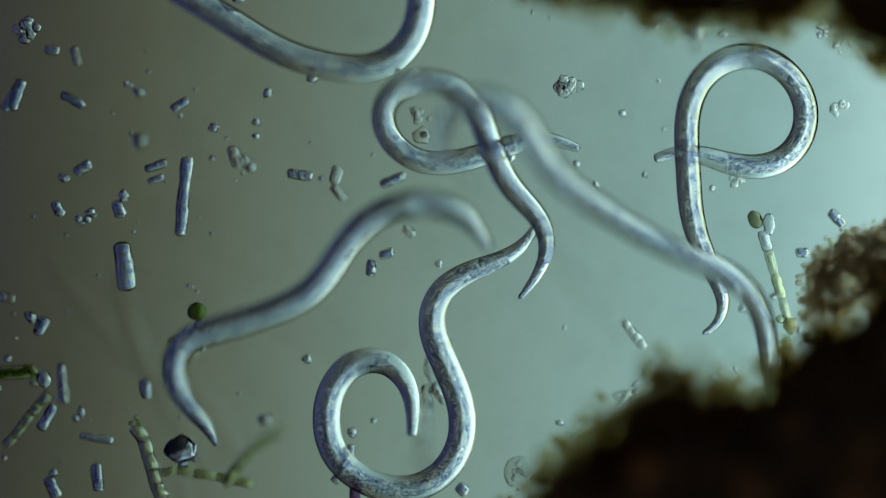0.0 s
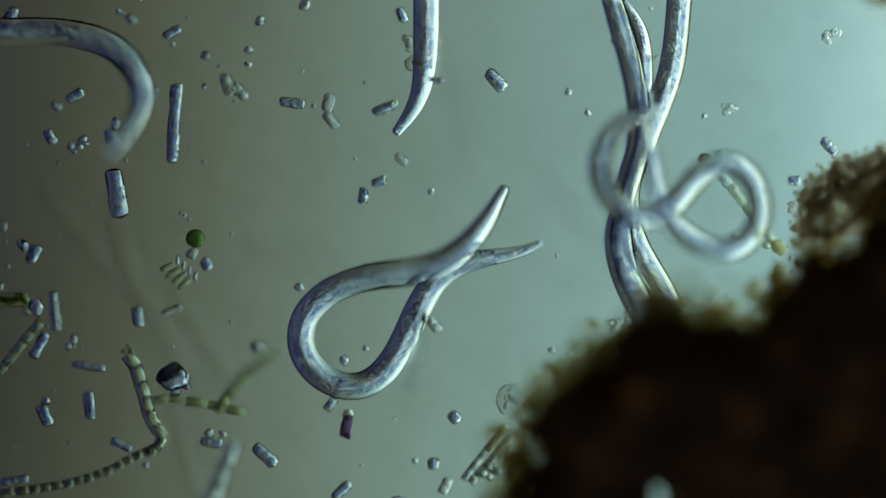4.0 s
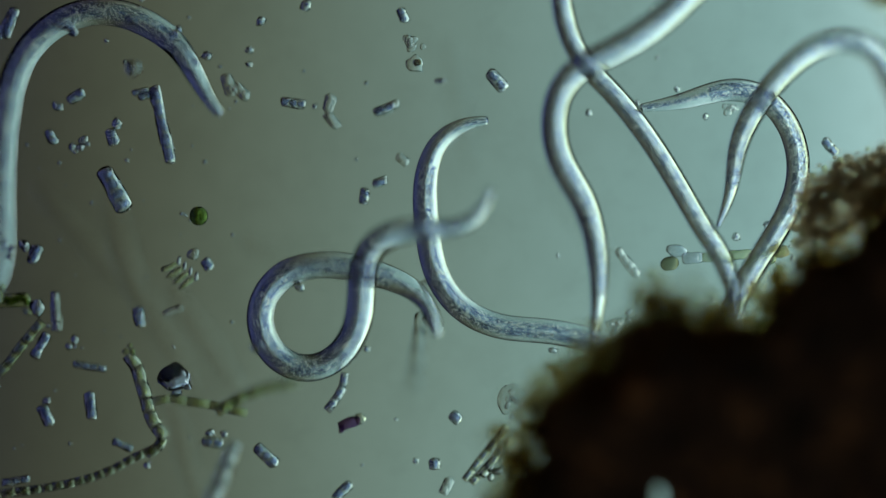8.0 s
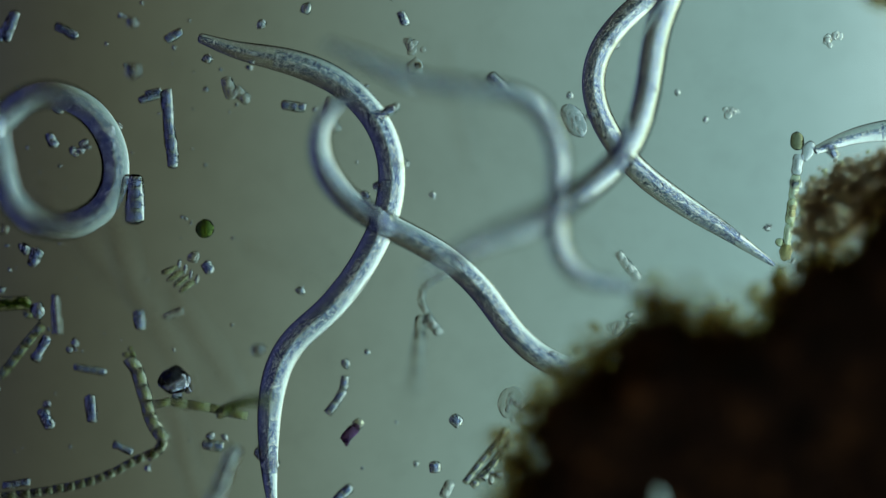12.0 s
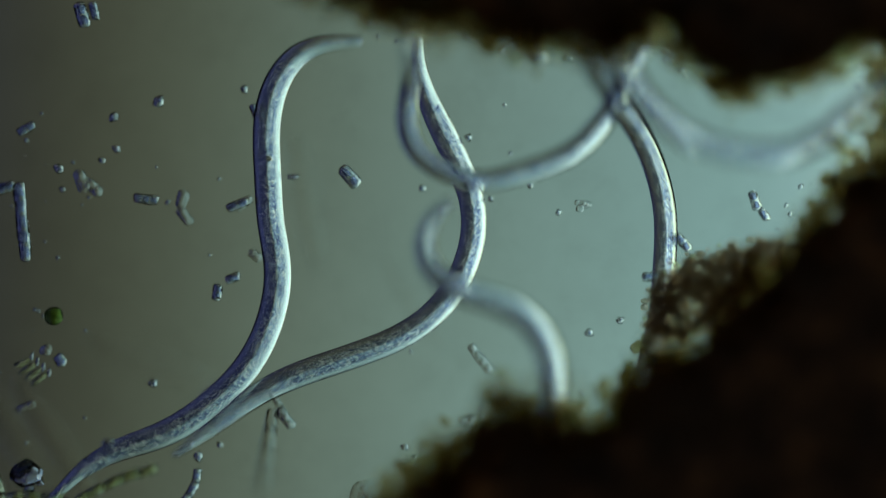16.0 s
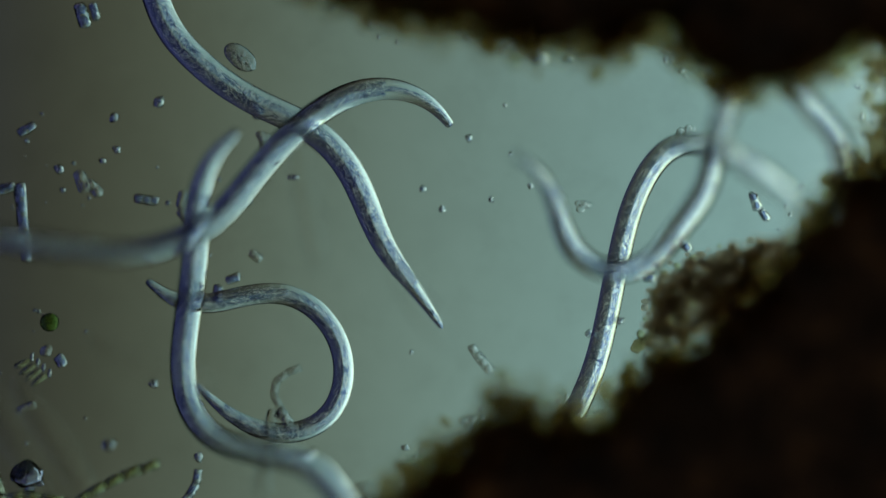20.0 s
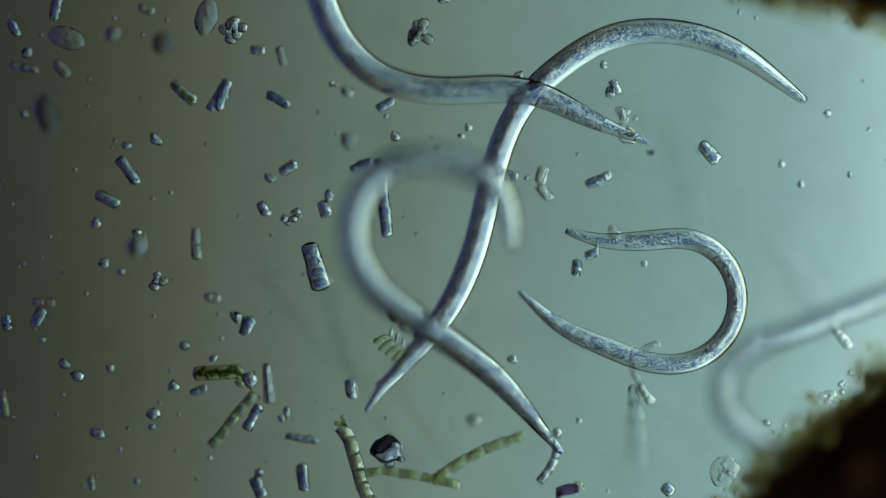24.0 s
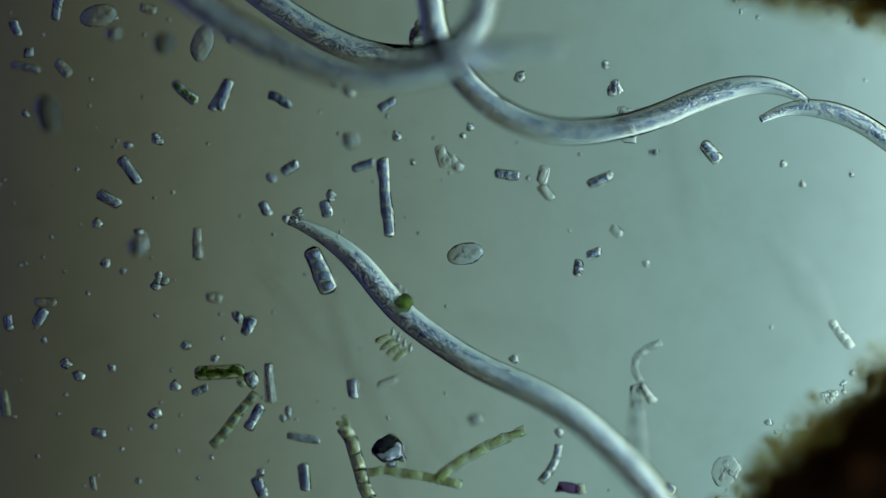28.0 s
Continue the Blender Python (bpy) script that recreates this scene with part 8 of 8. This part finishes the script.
for x, y, size, count, seed, mat in ((140, 258, 30, 5, 1, None), (35, -77, 42, 8, 3, None), (-107, 118, 28, 5, 4, None), (-97, 373, 28, 5, 5, None),
                                     (732, 78, 34, 6, 2, PALE), (1295, 195, 30, 5, 7, PALE), (1092, 575, 28, 6, 9, PALE),
                                     (1475, 66, 30, 6, 11, PALE), (870, 842, 34, 7, 12, None)):
    cluster(x, y, size, count, mat, "", seed)
KNOT = cluster(990, 22, 46, 9, PALE, "pale ragged knot of clear cells, drifting", 10)
LUMP = cluster(365, -67, 40, 12, DUSK, "grey knot of many small cells, drifting", 6)
STRAY = cluster(706, 30, 26, 4, None, "small clear pair of cells, drifting", 15)

# a stack of crescent cells
stack = new("crescent_colony")
tagged(stack, "colony of four pale crescent-shaped algal cells in a stack", "alga")
stack.location = spot(313, 488)
for k in range(4):
    part("crescent", blob(0.0088, 0.0028, 0.004, k, 0.3), OLIVE, stack, pose(-0.008 + 0.0052 * k, 0.007 - 0.0047 * k, 0.006, 0, 0, 205 + 4 * k))
    part("horn", blob(0.0045, 0.0018, 0.0025, k + 9, 0.2), CLEAR, stack, pose(0.001 + 0.0052 * k, 0.013 - 0.0047 * k, 0.006, 0, 0, 260))

# the green algae
GREEN_BALL = new("green_alga", mesh("green_alga", *blob(0.0085, 0.0083, 0.0083, 2, 0.06, 3), GREEN))
GREEN_BALL.location = spot(347, 422, 0.009)
tagged(GREEN_BALL, "round dark green single-celled alga with a bright rim", "alga")
for k, (dx, dy) in enumerate(((0.002, 0.003), (-0.003, -0.001), (0.002, -0.003))):
    part("plastid", blob(0.0036, 0.003, 0.003, k, 0.3), OLIVE, GREEN_BALL, pose(dx, dy, 0.001))
rod(340, 451, 20, 20, 0, 1, PALE, PALE, "empty round algal shell", name="empty_shell")
green_rod = new("green_rod", mesh("green_rod", *capsule(0.045, 0.0064, 16, 5, 0.7), OLIVE))
green_rod.matrix_basis = lay(8, 533, 0.008, -3)
tagged(green_rod, "thick dark green rod-shaped alga packed with chloroplasts", "alga")
for k in range(9):
    part("chloroplast", blob(0.0036 + 0.0007 * (k % 3), 0.0030 + 0.0008 * (k % 2), 0.0030, k, 0.6), GREEN, green_rod,
         pose(-0.0180 + 0.0045 * k, 0.0016 * math.sin(k * 2.1), 0.0005, 0, 0, k * 40))
spore(46, 552, 17, OLIVE, "small olive spore with a bright rim")
spore(64, 546, 30, CLEAR, "round clear spore with a bright rim")
filament(((72, 570), (40, 608), (10, 648), (-6, 664)), 17, 30, OLIVE, GRAIN, 0, "straight olive thread of a few cells")

# the branched filament with the dark mineral grain
filament(((225, 630), (240, 650), (249, 680), (257, 706), (262, 730), (274, 756), (290, 776)), 24, 34, STALK, OLIVE, 0.0, "bent pale algal filament with olive cells", (0.66, 0.55))
filament(((289, 776), (276, 796), (258, 805)), 19, 18, STALK, BARK, 0.0, "short olive end of a beaded algal chain", (0.7, 0.8))
cluster(228, 622, 24, 4, OLIVE, "small olive knot of cells on a filament's end", 31)
filament(((272, 712), (300, 706), (330, 712), (370, 718), (436, 733)), 16, 28, OLIVE, OLIVE, 0.0, "thin olive-green algal filament, branching")
RISER = new("algal_filament")
tagged(RISER, "swaying olive filament rising out of focus", "algal filament", "algal filaments on the slide")
for k in range(5):
    cell = part("cell", lumpy(0.0195, 0.0050 - 0.0002 * k, k, 0.2), VEIL, RISER, pose(0.009 + 0.0185 * k, 0.004 * math.sin(k * 0.7), 0, 0, 0, 8 * math.cos(k * 0.7)))
    part("plastid", lumpy(0.014, 0.0030, k + 3, 0.5), OLIVE, cell)
filament(((270, 796), (235, 812), (200, 832), (165, 846), (130, 856), (90, 864), (50, 870), (0, 876), (-50, 882)), 15, 23, STALK, BARK, 0.0,
         "long curved beaded algal chain of dark cells with yellowish cross walls", (0.70, 0.84))
grain = new("mineral_grain", mesh("mineral_grain", *blob(0.0145, 0.0115, 0.011, 4, 0.22, 3), DARK))
grain.location = spot(308, 670, 0.012)
tagged(grain, "dark rounded mineral grain with a bright edge", "mineral grain")
# shade on the grain's upper left, put in as a dark body
part("dark_crust", blob(0.0122, 0.0060, 0.0100, 3, 0.25, 3), INK, grain, pose(-0.0042, 0.0050, 0.002, 0, 0, 38), "dark body standing in for the grain's shaded upper-left side")
part("chip", blob(0.004, 0.003, 0.003, 8, 0.5), DARK, grain, pose(0.012, -0.008, 0))
part("chip", blob(0.005, 0.003, 0.003, 6, 0.5), DARK, grain, pose(0.002, -0.013, -0.002))
filament(((422, 780, 50), (408, 815, 55), (396, 850, 60), (372, 900, 66)), 26, 50, CLEAR, None, 0.0, "pale thread out of focus above the slide")
filament(((610, 662), (606, 686), (594, 708), (578, 728)), 15, 18, CLEAR, GRAIN, 0.0, "short curved clear filament of three cells")
filament(((792, 480), (768, 490), (748, 506), (744, 530), (756, 552), (772, 580)), 14, 22, FAINT, PALE, 0.0, "faint bent filament with a yellowish tip")
filament(((744, 560, 15), (740, 610, 50), (734, 680, 80)), 22, 40, FAINT, None, 0.0, "very faint thread sinking out of focus")
for k, line in enumerate((((822, 852), (850, 815), (890, 768)), ((834, 858), (868, 822), (905, 778)), ((862, 800), (880, 778), (896, 756)))):
    filament(line, 13 + k % 2 * 2, 19, STALK, GRAIN, 0.0, "straight algal thread of square cells at the soil crumb's rim", (0.62, 0.66))
PURPLE_GRAIN = new("purple_grain", mesh("purple_grain", *blob(0.0108, 0.0050, 0.0045, 5, 0.3, 3), PURPLE))
tagged(PURPLE_GRAIN, "dark purple elongated grain with a ragged pale end", "grain")
part("pale_end", blob(0.0048, 0.0042, 0.0036, 7, 0.6), STALK, PURPLE_GRAIN, pose(0.0105, 0.0012, 0.0, 0, 0, 30))
part("chip", blob(0.0035, 0.0026, 0.0026, 9, 0.5), PURPLE, PURPLE_GRAIN, pose(-0.0085, -0.0032, 0.0, 0, 0, 60))
brown_core = spore(735, 113, 34, PALE, "pale round cell with a reddish brown core", name="round_cell")
part("red_core", blob(0.0035, 0.003, 0.003, 3, 0.4), BROWN, brown_core, pose(0.002, 0.001, 0.003))
cloudy = new("cloudy_oval", mesh("cloudy_oval", *blob(0.014, 0.011, 0.009, 7, 0.3, 3), FAINT))
cloudy.matrix_basis = lay(906, 706, 0.012, -50)
tagged(cloudy, "faint cloudy oval cyst beside the soil crumb", "cyst")
for k in range(5):
    part("granule", blob(0.0034, 0.0026, 0.0024, k, 0.5), PALE if k % 2 else DUSK, cloudy, pose(0.0040 * k ** 0.5 * math.cos(k * 2.4), 0.0030 * k ** 0.5 * math.sin(k * 2.4), 0.001, 0, 0, k * 50))

# faint wisps and specks high above the slide, out of focus
for x, y, length, width, turn, z in ((190, 450, 150, 40, 48, 0.085), (290, 560, 150, 44, 60, 0.08), (345, 800, 130, 36, 74, 0.08), (385, 610, 130, 40, 58, 0.075),
                                     (232, 430, 90, 44, 75, 0.08), (815, 190, 120, 40, 80, 0.09), (1010, 370, 90, 50, 55, 0.09), (560, 470, 120, 46, 20, 0.09)):
    wisp = new("slime_wisp", mesh("slime_wisp", *blob(length * 0.0005, width * 0.00025, 0.008, x % 7, 0.4, 3), WISP))
    wisp.matrix_basis = lay(x, y, z, turn)
    tagged(wisp, "very faint wisp of slime, out of focus", "slime", "slime wisps in the water")
for x, y, size, z in ((-172, -62, 30, 0.042), (-127, 308, 42, 0.05), (240, 125, 32, 0.04), (238, 38, 22, 0.035), (1210, -60, 30, 0.05), (460, 612, 24, 0.04)):
    spore(x, y, size, DUSK, "dark round spore, out of focus above the slide", z)

for x, y, size, stretch in ((-82, -44, 38, 1.0), (-285, 81, 40, 1.7)):
    globule = new("globule", mesh("globule", *blob(size * 0.00025 * stretch, size * 0.00025, size * 0.00022, x % 5, 0.2, 3), GLOBE))
    globule.matrix_basis = lay(x, y, 0.052, 75)
    tagged(globule, "dark round globule floating out of focus above the slide", "globule")

# tiny motes scattered over the dim side of the slide
jitter = random.Random(41)
for k in range(110):
    x, y = jitter.uniform(-420, 420), jitter.uniform(-120, 860)
    spore(x, y, jitter.choice((4, 5, 6, 7, 8)), PALE if k % 2 else SHEER, "tiny faint mote lying on the slide", name="mote")

# the thread that is pinned to the rim of the soil crumb
def tube(x0, x1, r):
    """A slightly lumpy cell of the thread, from x0 to x1."""
    w = x1 - x0
    return lathe([(x0, r * 0.1), (x0 + 0.04 * w, r * 0.8), (x0 + 0.2 * w, r), (x0 + 0.5 * w, r * 0.9), (x0 + 0.8 * w, r * 1.02), (x1 - 0.04 * w, r * 0.8), (x1, r * 0.1)], 14)


THREAD = new("pinned_thread")
THREAD.location = spot(1383, 446, 0.012)
tagged(THREAD, "clear swaying thread of cells on the soil crumb's rim", "thread")
for x0, x1, r, mat in ((0.0, 0.030, 0.0040, VEIL), (0.029, 0.052, 0.0046, OLIVE), (0.051, 0.074, 0.0046, VEIL), (0.073, 0.092, 0.0052, SHEER)):
    cell = part("cell", tube(x0, x1, r), mat, THREAD)
    part("plastid", tube(x0 + 0.004, x1 - 0.004, r * 0.55), PALE, cell)
part("dark_tip", blob(0.0085, 0.0062, 0.006, 3, 0.15, 3), BARK, THREAD, pose(0.103, 0.0035, 0.001, 0, 0, 12), "dark oval end cell")
part("clear_tip", blob(0.0095, 0.0056, 0.005, 4, 0.15, 3), SHEER, THREAD, pose(0.096, -0.0075, 0, 0, 0, -14), "clear oval end cell")
part("foot", blob(0.008, 0.006, 0.006, 5, 0.5), BROWN, THREAD, pose(0.004, 0, 0))
part("foot_grain", blob(0.004, 0.004, 0.004, 6, 0.5), OLIVE, THREAD, pose(0.012, 0.006, 0))


def ciliate(label):
    ob = new("ciliate", mesh("ciliate", *blob(0.0165, 0.0098, 0.008, 6, 0.12, 3), SHEER))
    tagged(ob, label, "ciliate", "ciliates in the water")
    for k in range(6):
        a = k * 2.4 + 0.6
        part("vacuole", blob(0.0026 + 0.0008 * (k % 3), 0.0024, 0.0024, k, 0.5, 3), PALE, ob,
             pose(0.0044 * k ** 0.55 * math.cos(a), 0.0020 * k ** 0.55 * math.sin(a), 0.001))
    return ob


CILIATES = [ciliate("clear oval ciliate with grainy vacuoles, gliding over the slide") for _ in range(4)]
# flakes and grains on the rims of the soil crumbs
def rim(heap, places, count, big, seed, low, high, spread):
    rng = random.Random(seed)
    for name, mat, share, grow, wide, sharp, label in (
            ("humus", BROWN, 0.62, 1.5, 1.0, 0, "soft translucent brown humus round the soil crumb"),
            ("rim_soil", SOIL, 0.14, 0.8, 0.3, 0, "dark crumbly rim of the soil crumb"),
            ("rim_algae", OLIVE, 0.14, 1.0, 0.9, 0, "olive-green algal film on the rim of the soil crumb"),
            ("rim_grit", CLEAR, 0.10, 0.55, 0.5, 1, "small clear grains at the rim of the soil crumb")):
        verts, faces = [], []
        left = int(count * share)
        while left:
            x, y, thick = rng.choice(places)
            if not sharp and rng.random() > 0.12 + 0.88 * thick ** (2.0 if mat is SOIL else 1.0):
                continue
            left -= 1
            r = big * grow * rng.uniform(0.3, 1.0) ** 1.5
            v, f = GRIT[rng.randrange(len(GRIT))]
            a = rng.uniform(0, 6.28)
            ca, sa = math.cos(a) * r, math.sin(a) * r
            sx = rng.uniform(0.8, 1.5)
            cx, cy = x + rng.gauss(0, spread * wide), y + rng.gauss(0, spread * wide)
            cz = max(r, rng.uniform(0.005, 0.03) if sharp else rng.uniform(low, high))
            n = len(verts)
            verts += [(cx + p[0] * ca * sx - p[1] * sa, cy + p[0] * sa * sx + p[1] * ca, cz + p[2] * r) for p in v]
            faces += [tuple(i + n for i in q) for q in f]
        tagged(part(name, (verts, faces), mat, heap), label, kind="stuff")


GRIT = [blob(1, 0.8, 0.6, k + 20, 0.5, 2) for k in range(9)]
rim(*LOWER, 5600, 0.0060, 11, 0.05, 0.16, 0.007)
rim(*UPPER, 4200, 0.0065, 12, 0.07, 0.16, 0.008)

# a thin brown fringe of humus at the edge of the lower crumb
fringe = random.Random(21)
AREA = [(1395, 440), (1412, 335), (1475, 285), (1585, 258), (1640, 250), (1600, 320), (1545, 380), (1470, 425)]
for name, mat, count, low, high, label in (("humus_fringe", HAZE, 1250, 0.015, 0.10, "thin translucent brown fringe of humus"),
                                           ("fringe_soil", SOIL, 40, 0.02, 0.06, "dark specks of soil in the humus fringe"),
                                           ("fringe_algae", OLIVE, 110, 0.006, 0.03, "tiny olive algae in the humus fringe"),
                                           ("fringe_grit", CLEAR, 70, 0.006, 0.02, "tiny clear grit in the humus fringe")):
    verts, faces = [], []
    while count:
        x, y = fringe.uniform(1390, 1640), fringe.uniform(250, 445)
        deep = float(inside_distance(np.array([x]), np.array([y]), AREA)[0])
        if deep < fringe.gauss(2, 7):
            continue
        count -= 1
        p = spot(x, y, fringe.uniform(low, high))
        r = (0.0046 if mat is HAZE else 0.0036) * fringe.uniform(0.3, 1)
        v, f = GRIT[fringe.randrange(len(GRIT))]
        n = len(verts)
        verts += [(p.x + q[0] * r, p.y + q[1] * r, p.z + q[2] * r) for q in v]
        faces += [tuple(i + n for i in q) for q in f]
    tagged(part(name, (verts, faces), mat, LOWER[0]), label, kind="stuff")


def motions():
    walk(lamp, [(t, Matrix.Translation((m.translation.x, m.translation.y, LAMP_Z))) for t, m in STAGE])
    for key, (worm, rings) in WORMS.items():
        swim(worm, rings, SPINES[key], 0.0)

    def drift(ob, z, *rows):
        """Key a small thing over chart places: (seconds, x, y, degrees)."""
        rows = [(0.0, *rows[0][1:])] * (rows[0][0] > 0) + list(rows)
        rows += [(28.0, *rows[-1][1:])] * (rows[-1][0] < 28)
        walk(ob, [(t, lay(x, y, z, a)) for t, x, y, a in rows])
    drift(LONG_ROD, 0.0065, (0, 312, 220, 95), (2, 310, 218, 95), (5.5, 309, 218, 92), (6.1, 308, 218, 91), (6.8, 290, 222, 71), (8, 286, 220, 77),
          (10.5, 287, 220, 77), (11, 296, 220, 84), (12, 298, 222, 84), (28, 303, 222, 84))
    drift(HOOK, 0.004, (0, 262, 190, -20), (6, 262, 166, -20), (7, 262, 160, -8), (8, 246, 162, -10), (11, 268, 157, -12), (28, 268, 162, -12))
    drift(FOUR_CELLS, 0.009, (0, 209, 345, 84), (5.5, 208, 343, 80), (6.5, 206, 342, 74), (7.5, 204, 336, 66), (10, 200, 334, 56), (11, 222, 331, 64),
          (12, 239, 348, 90), (14, 215, 340, 75), (24, 182, 345, 76), (28, 188, 352, 68))
    drift(GREEN_BALL, 0.009, (0, 336, 425, 0), (1, 346, 424, 0), (5.5, 348, 422, 20), (6, 358, 403, 40), (7, 356, 387, 60), (8, 351, 383, 70), (9, 358, 385, 90),
          (11, 355, 387, 95), (12, 361, 400, 120), (15, 357, 390, 150), (20, 347, 400, 170), (22.5, 337, 425, 180), (25, 321, 428, 200), (26.5, 327, 424, 210),
          (28, 335, 410, 240))
    drift(PURPLE_GRAIN, 0.006, (0, 616, 745, -85), (3, 614, 756, -78), (5.5, 618, 754, -50), (6, 621, 750, -25), (8, 618, 750, -18), (9, 617, 752, -30),
          (12, 619, 762, -45), (22, 628, 744, -20), (28, 628, 738, 12))
    drift(THREAD, 0.012, (0, 1388, 458, -106), (1, 1384, 442, -108), (2, 1384, 446, -122), (3, 1384, 446, -128), (5.5, 1384, 446, -124), (6, 1384, 446, -122),
          (7, 1384, 446, -172), (8, 1390, 446, -184), (9, 1390, 448, -160), (10, 1384, 446, -140), (10.6, 1384, 446, -110), (11, 1384, 446, -86), (12, 1388, 450, -82),
          (15, 1384, 446, -30), (17, 1384, 446, -10), (20, 1384, 446, -40), (28, 1384, 446, -100))
    drift(CILIATES[0], 0.011, (0, 600, 1100, 0), (3.5, 690, 980, -40), (5.5, 816, 602, -20), (6, 1045, 510, -55), (6.5, 1150, 310, -70), (7, 1220, 125, -30),
          (7.6, 1340, -160, -60), (10.2, 640, 160, 100), (11, 706, 230, 100), (11.5, 850, 240, 40), (12, 1015, 208, 60), (13, 1300, 480, 20), (16, 1500, 700, 0),
          (20, 685, -70, 40), (22.5, 971, 326, 20), (23, 1095, 156, -40), (24, 1300, -60, -60), (28, 1500, -400, 0))
    drift(CILIATES[1], 0.011, (0, -400, -300, 100), (23, -12, -97, 105), (24.5, -12, -97, 105), (27, -10, -97, 100), (28, -22, -50, 108))
    drift(CILIATES[2], 0.011, (0, -500, -260, 0), (24, -280, -220, -20), (26, -205, -97, -15), (28, -207, -99, -12))
    drift(CILIATES[3], 0.011, (0, -320, -160, 20), (24, -260, -60, 20), (26, -132, 18, 10), (27, 271, 321, 18), (28, 443, 323, -10))
    walk(RISER, [(t, lay(388, 722, z, a, tip)) for t, z, a, tip in (
        (0, 0.03, -43, -38), (1, 0.03, -49, -40), (3, 0.03, -49, -38), (5.5, 0.026, -30, -38), (6, 0.026, -28, -38), (7, 0.026, -23, -36), (8, 0.026, -20, -36),
        (9, 0.016, -14, -55), (12, 0.016, -14, -55), (14, 0.012, -20, -30), (22, 0.010, -26, -16), (28, 0.007, -28, -4))])
    drift(KNOT, 0.0, (0, 990, 22, 0), (3.5, 988, 20, 10), (5.0, 1080, -160, 40), (28, 1080, -180, 60))
    for ob, z, early, late, last in zip(SHIFTING, (0.0055, 0.004, 0.0045), ((365, 98), (362, 152), (440, 88)), ((363, 128), (369, 165), (465, 93)),
                                        ((322, 114), (350, 160), (452, 98))):
        drift(ob, z, (0, *early, 0), (12.3, *early, 0), (14.3, *late, 40), (20.5, *late, 40), (23.5, *last, 80))
    drift(LUMP, 0.0, (0, 560, -520, 0), (20.5, 500, -400, 20), (23.2, 365, -67, 60), (28, 365, -67, 66))
    drift(STRAY, 0.0, (0, 720, -230, 0), (20.5, 716, -220, 20), (22.5, 706, 30, 60), (28, 706, 28, 60))


motions()
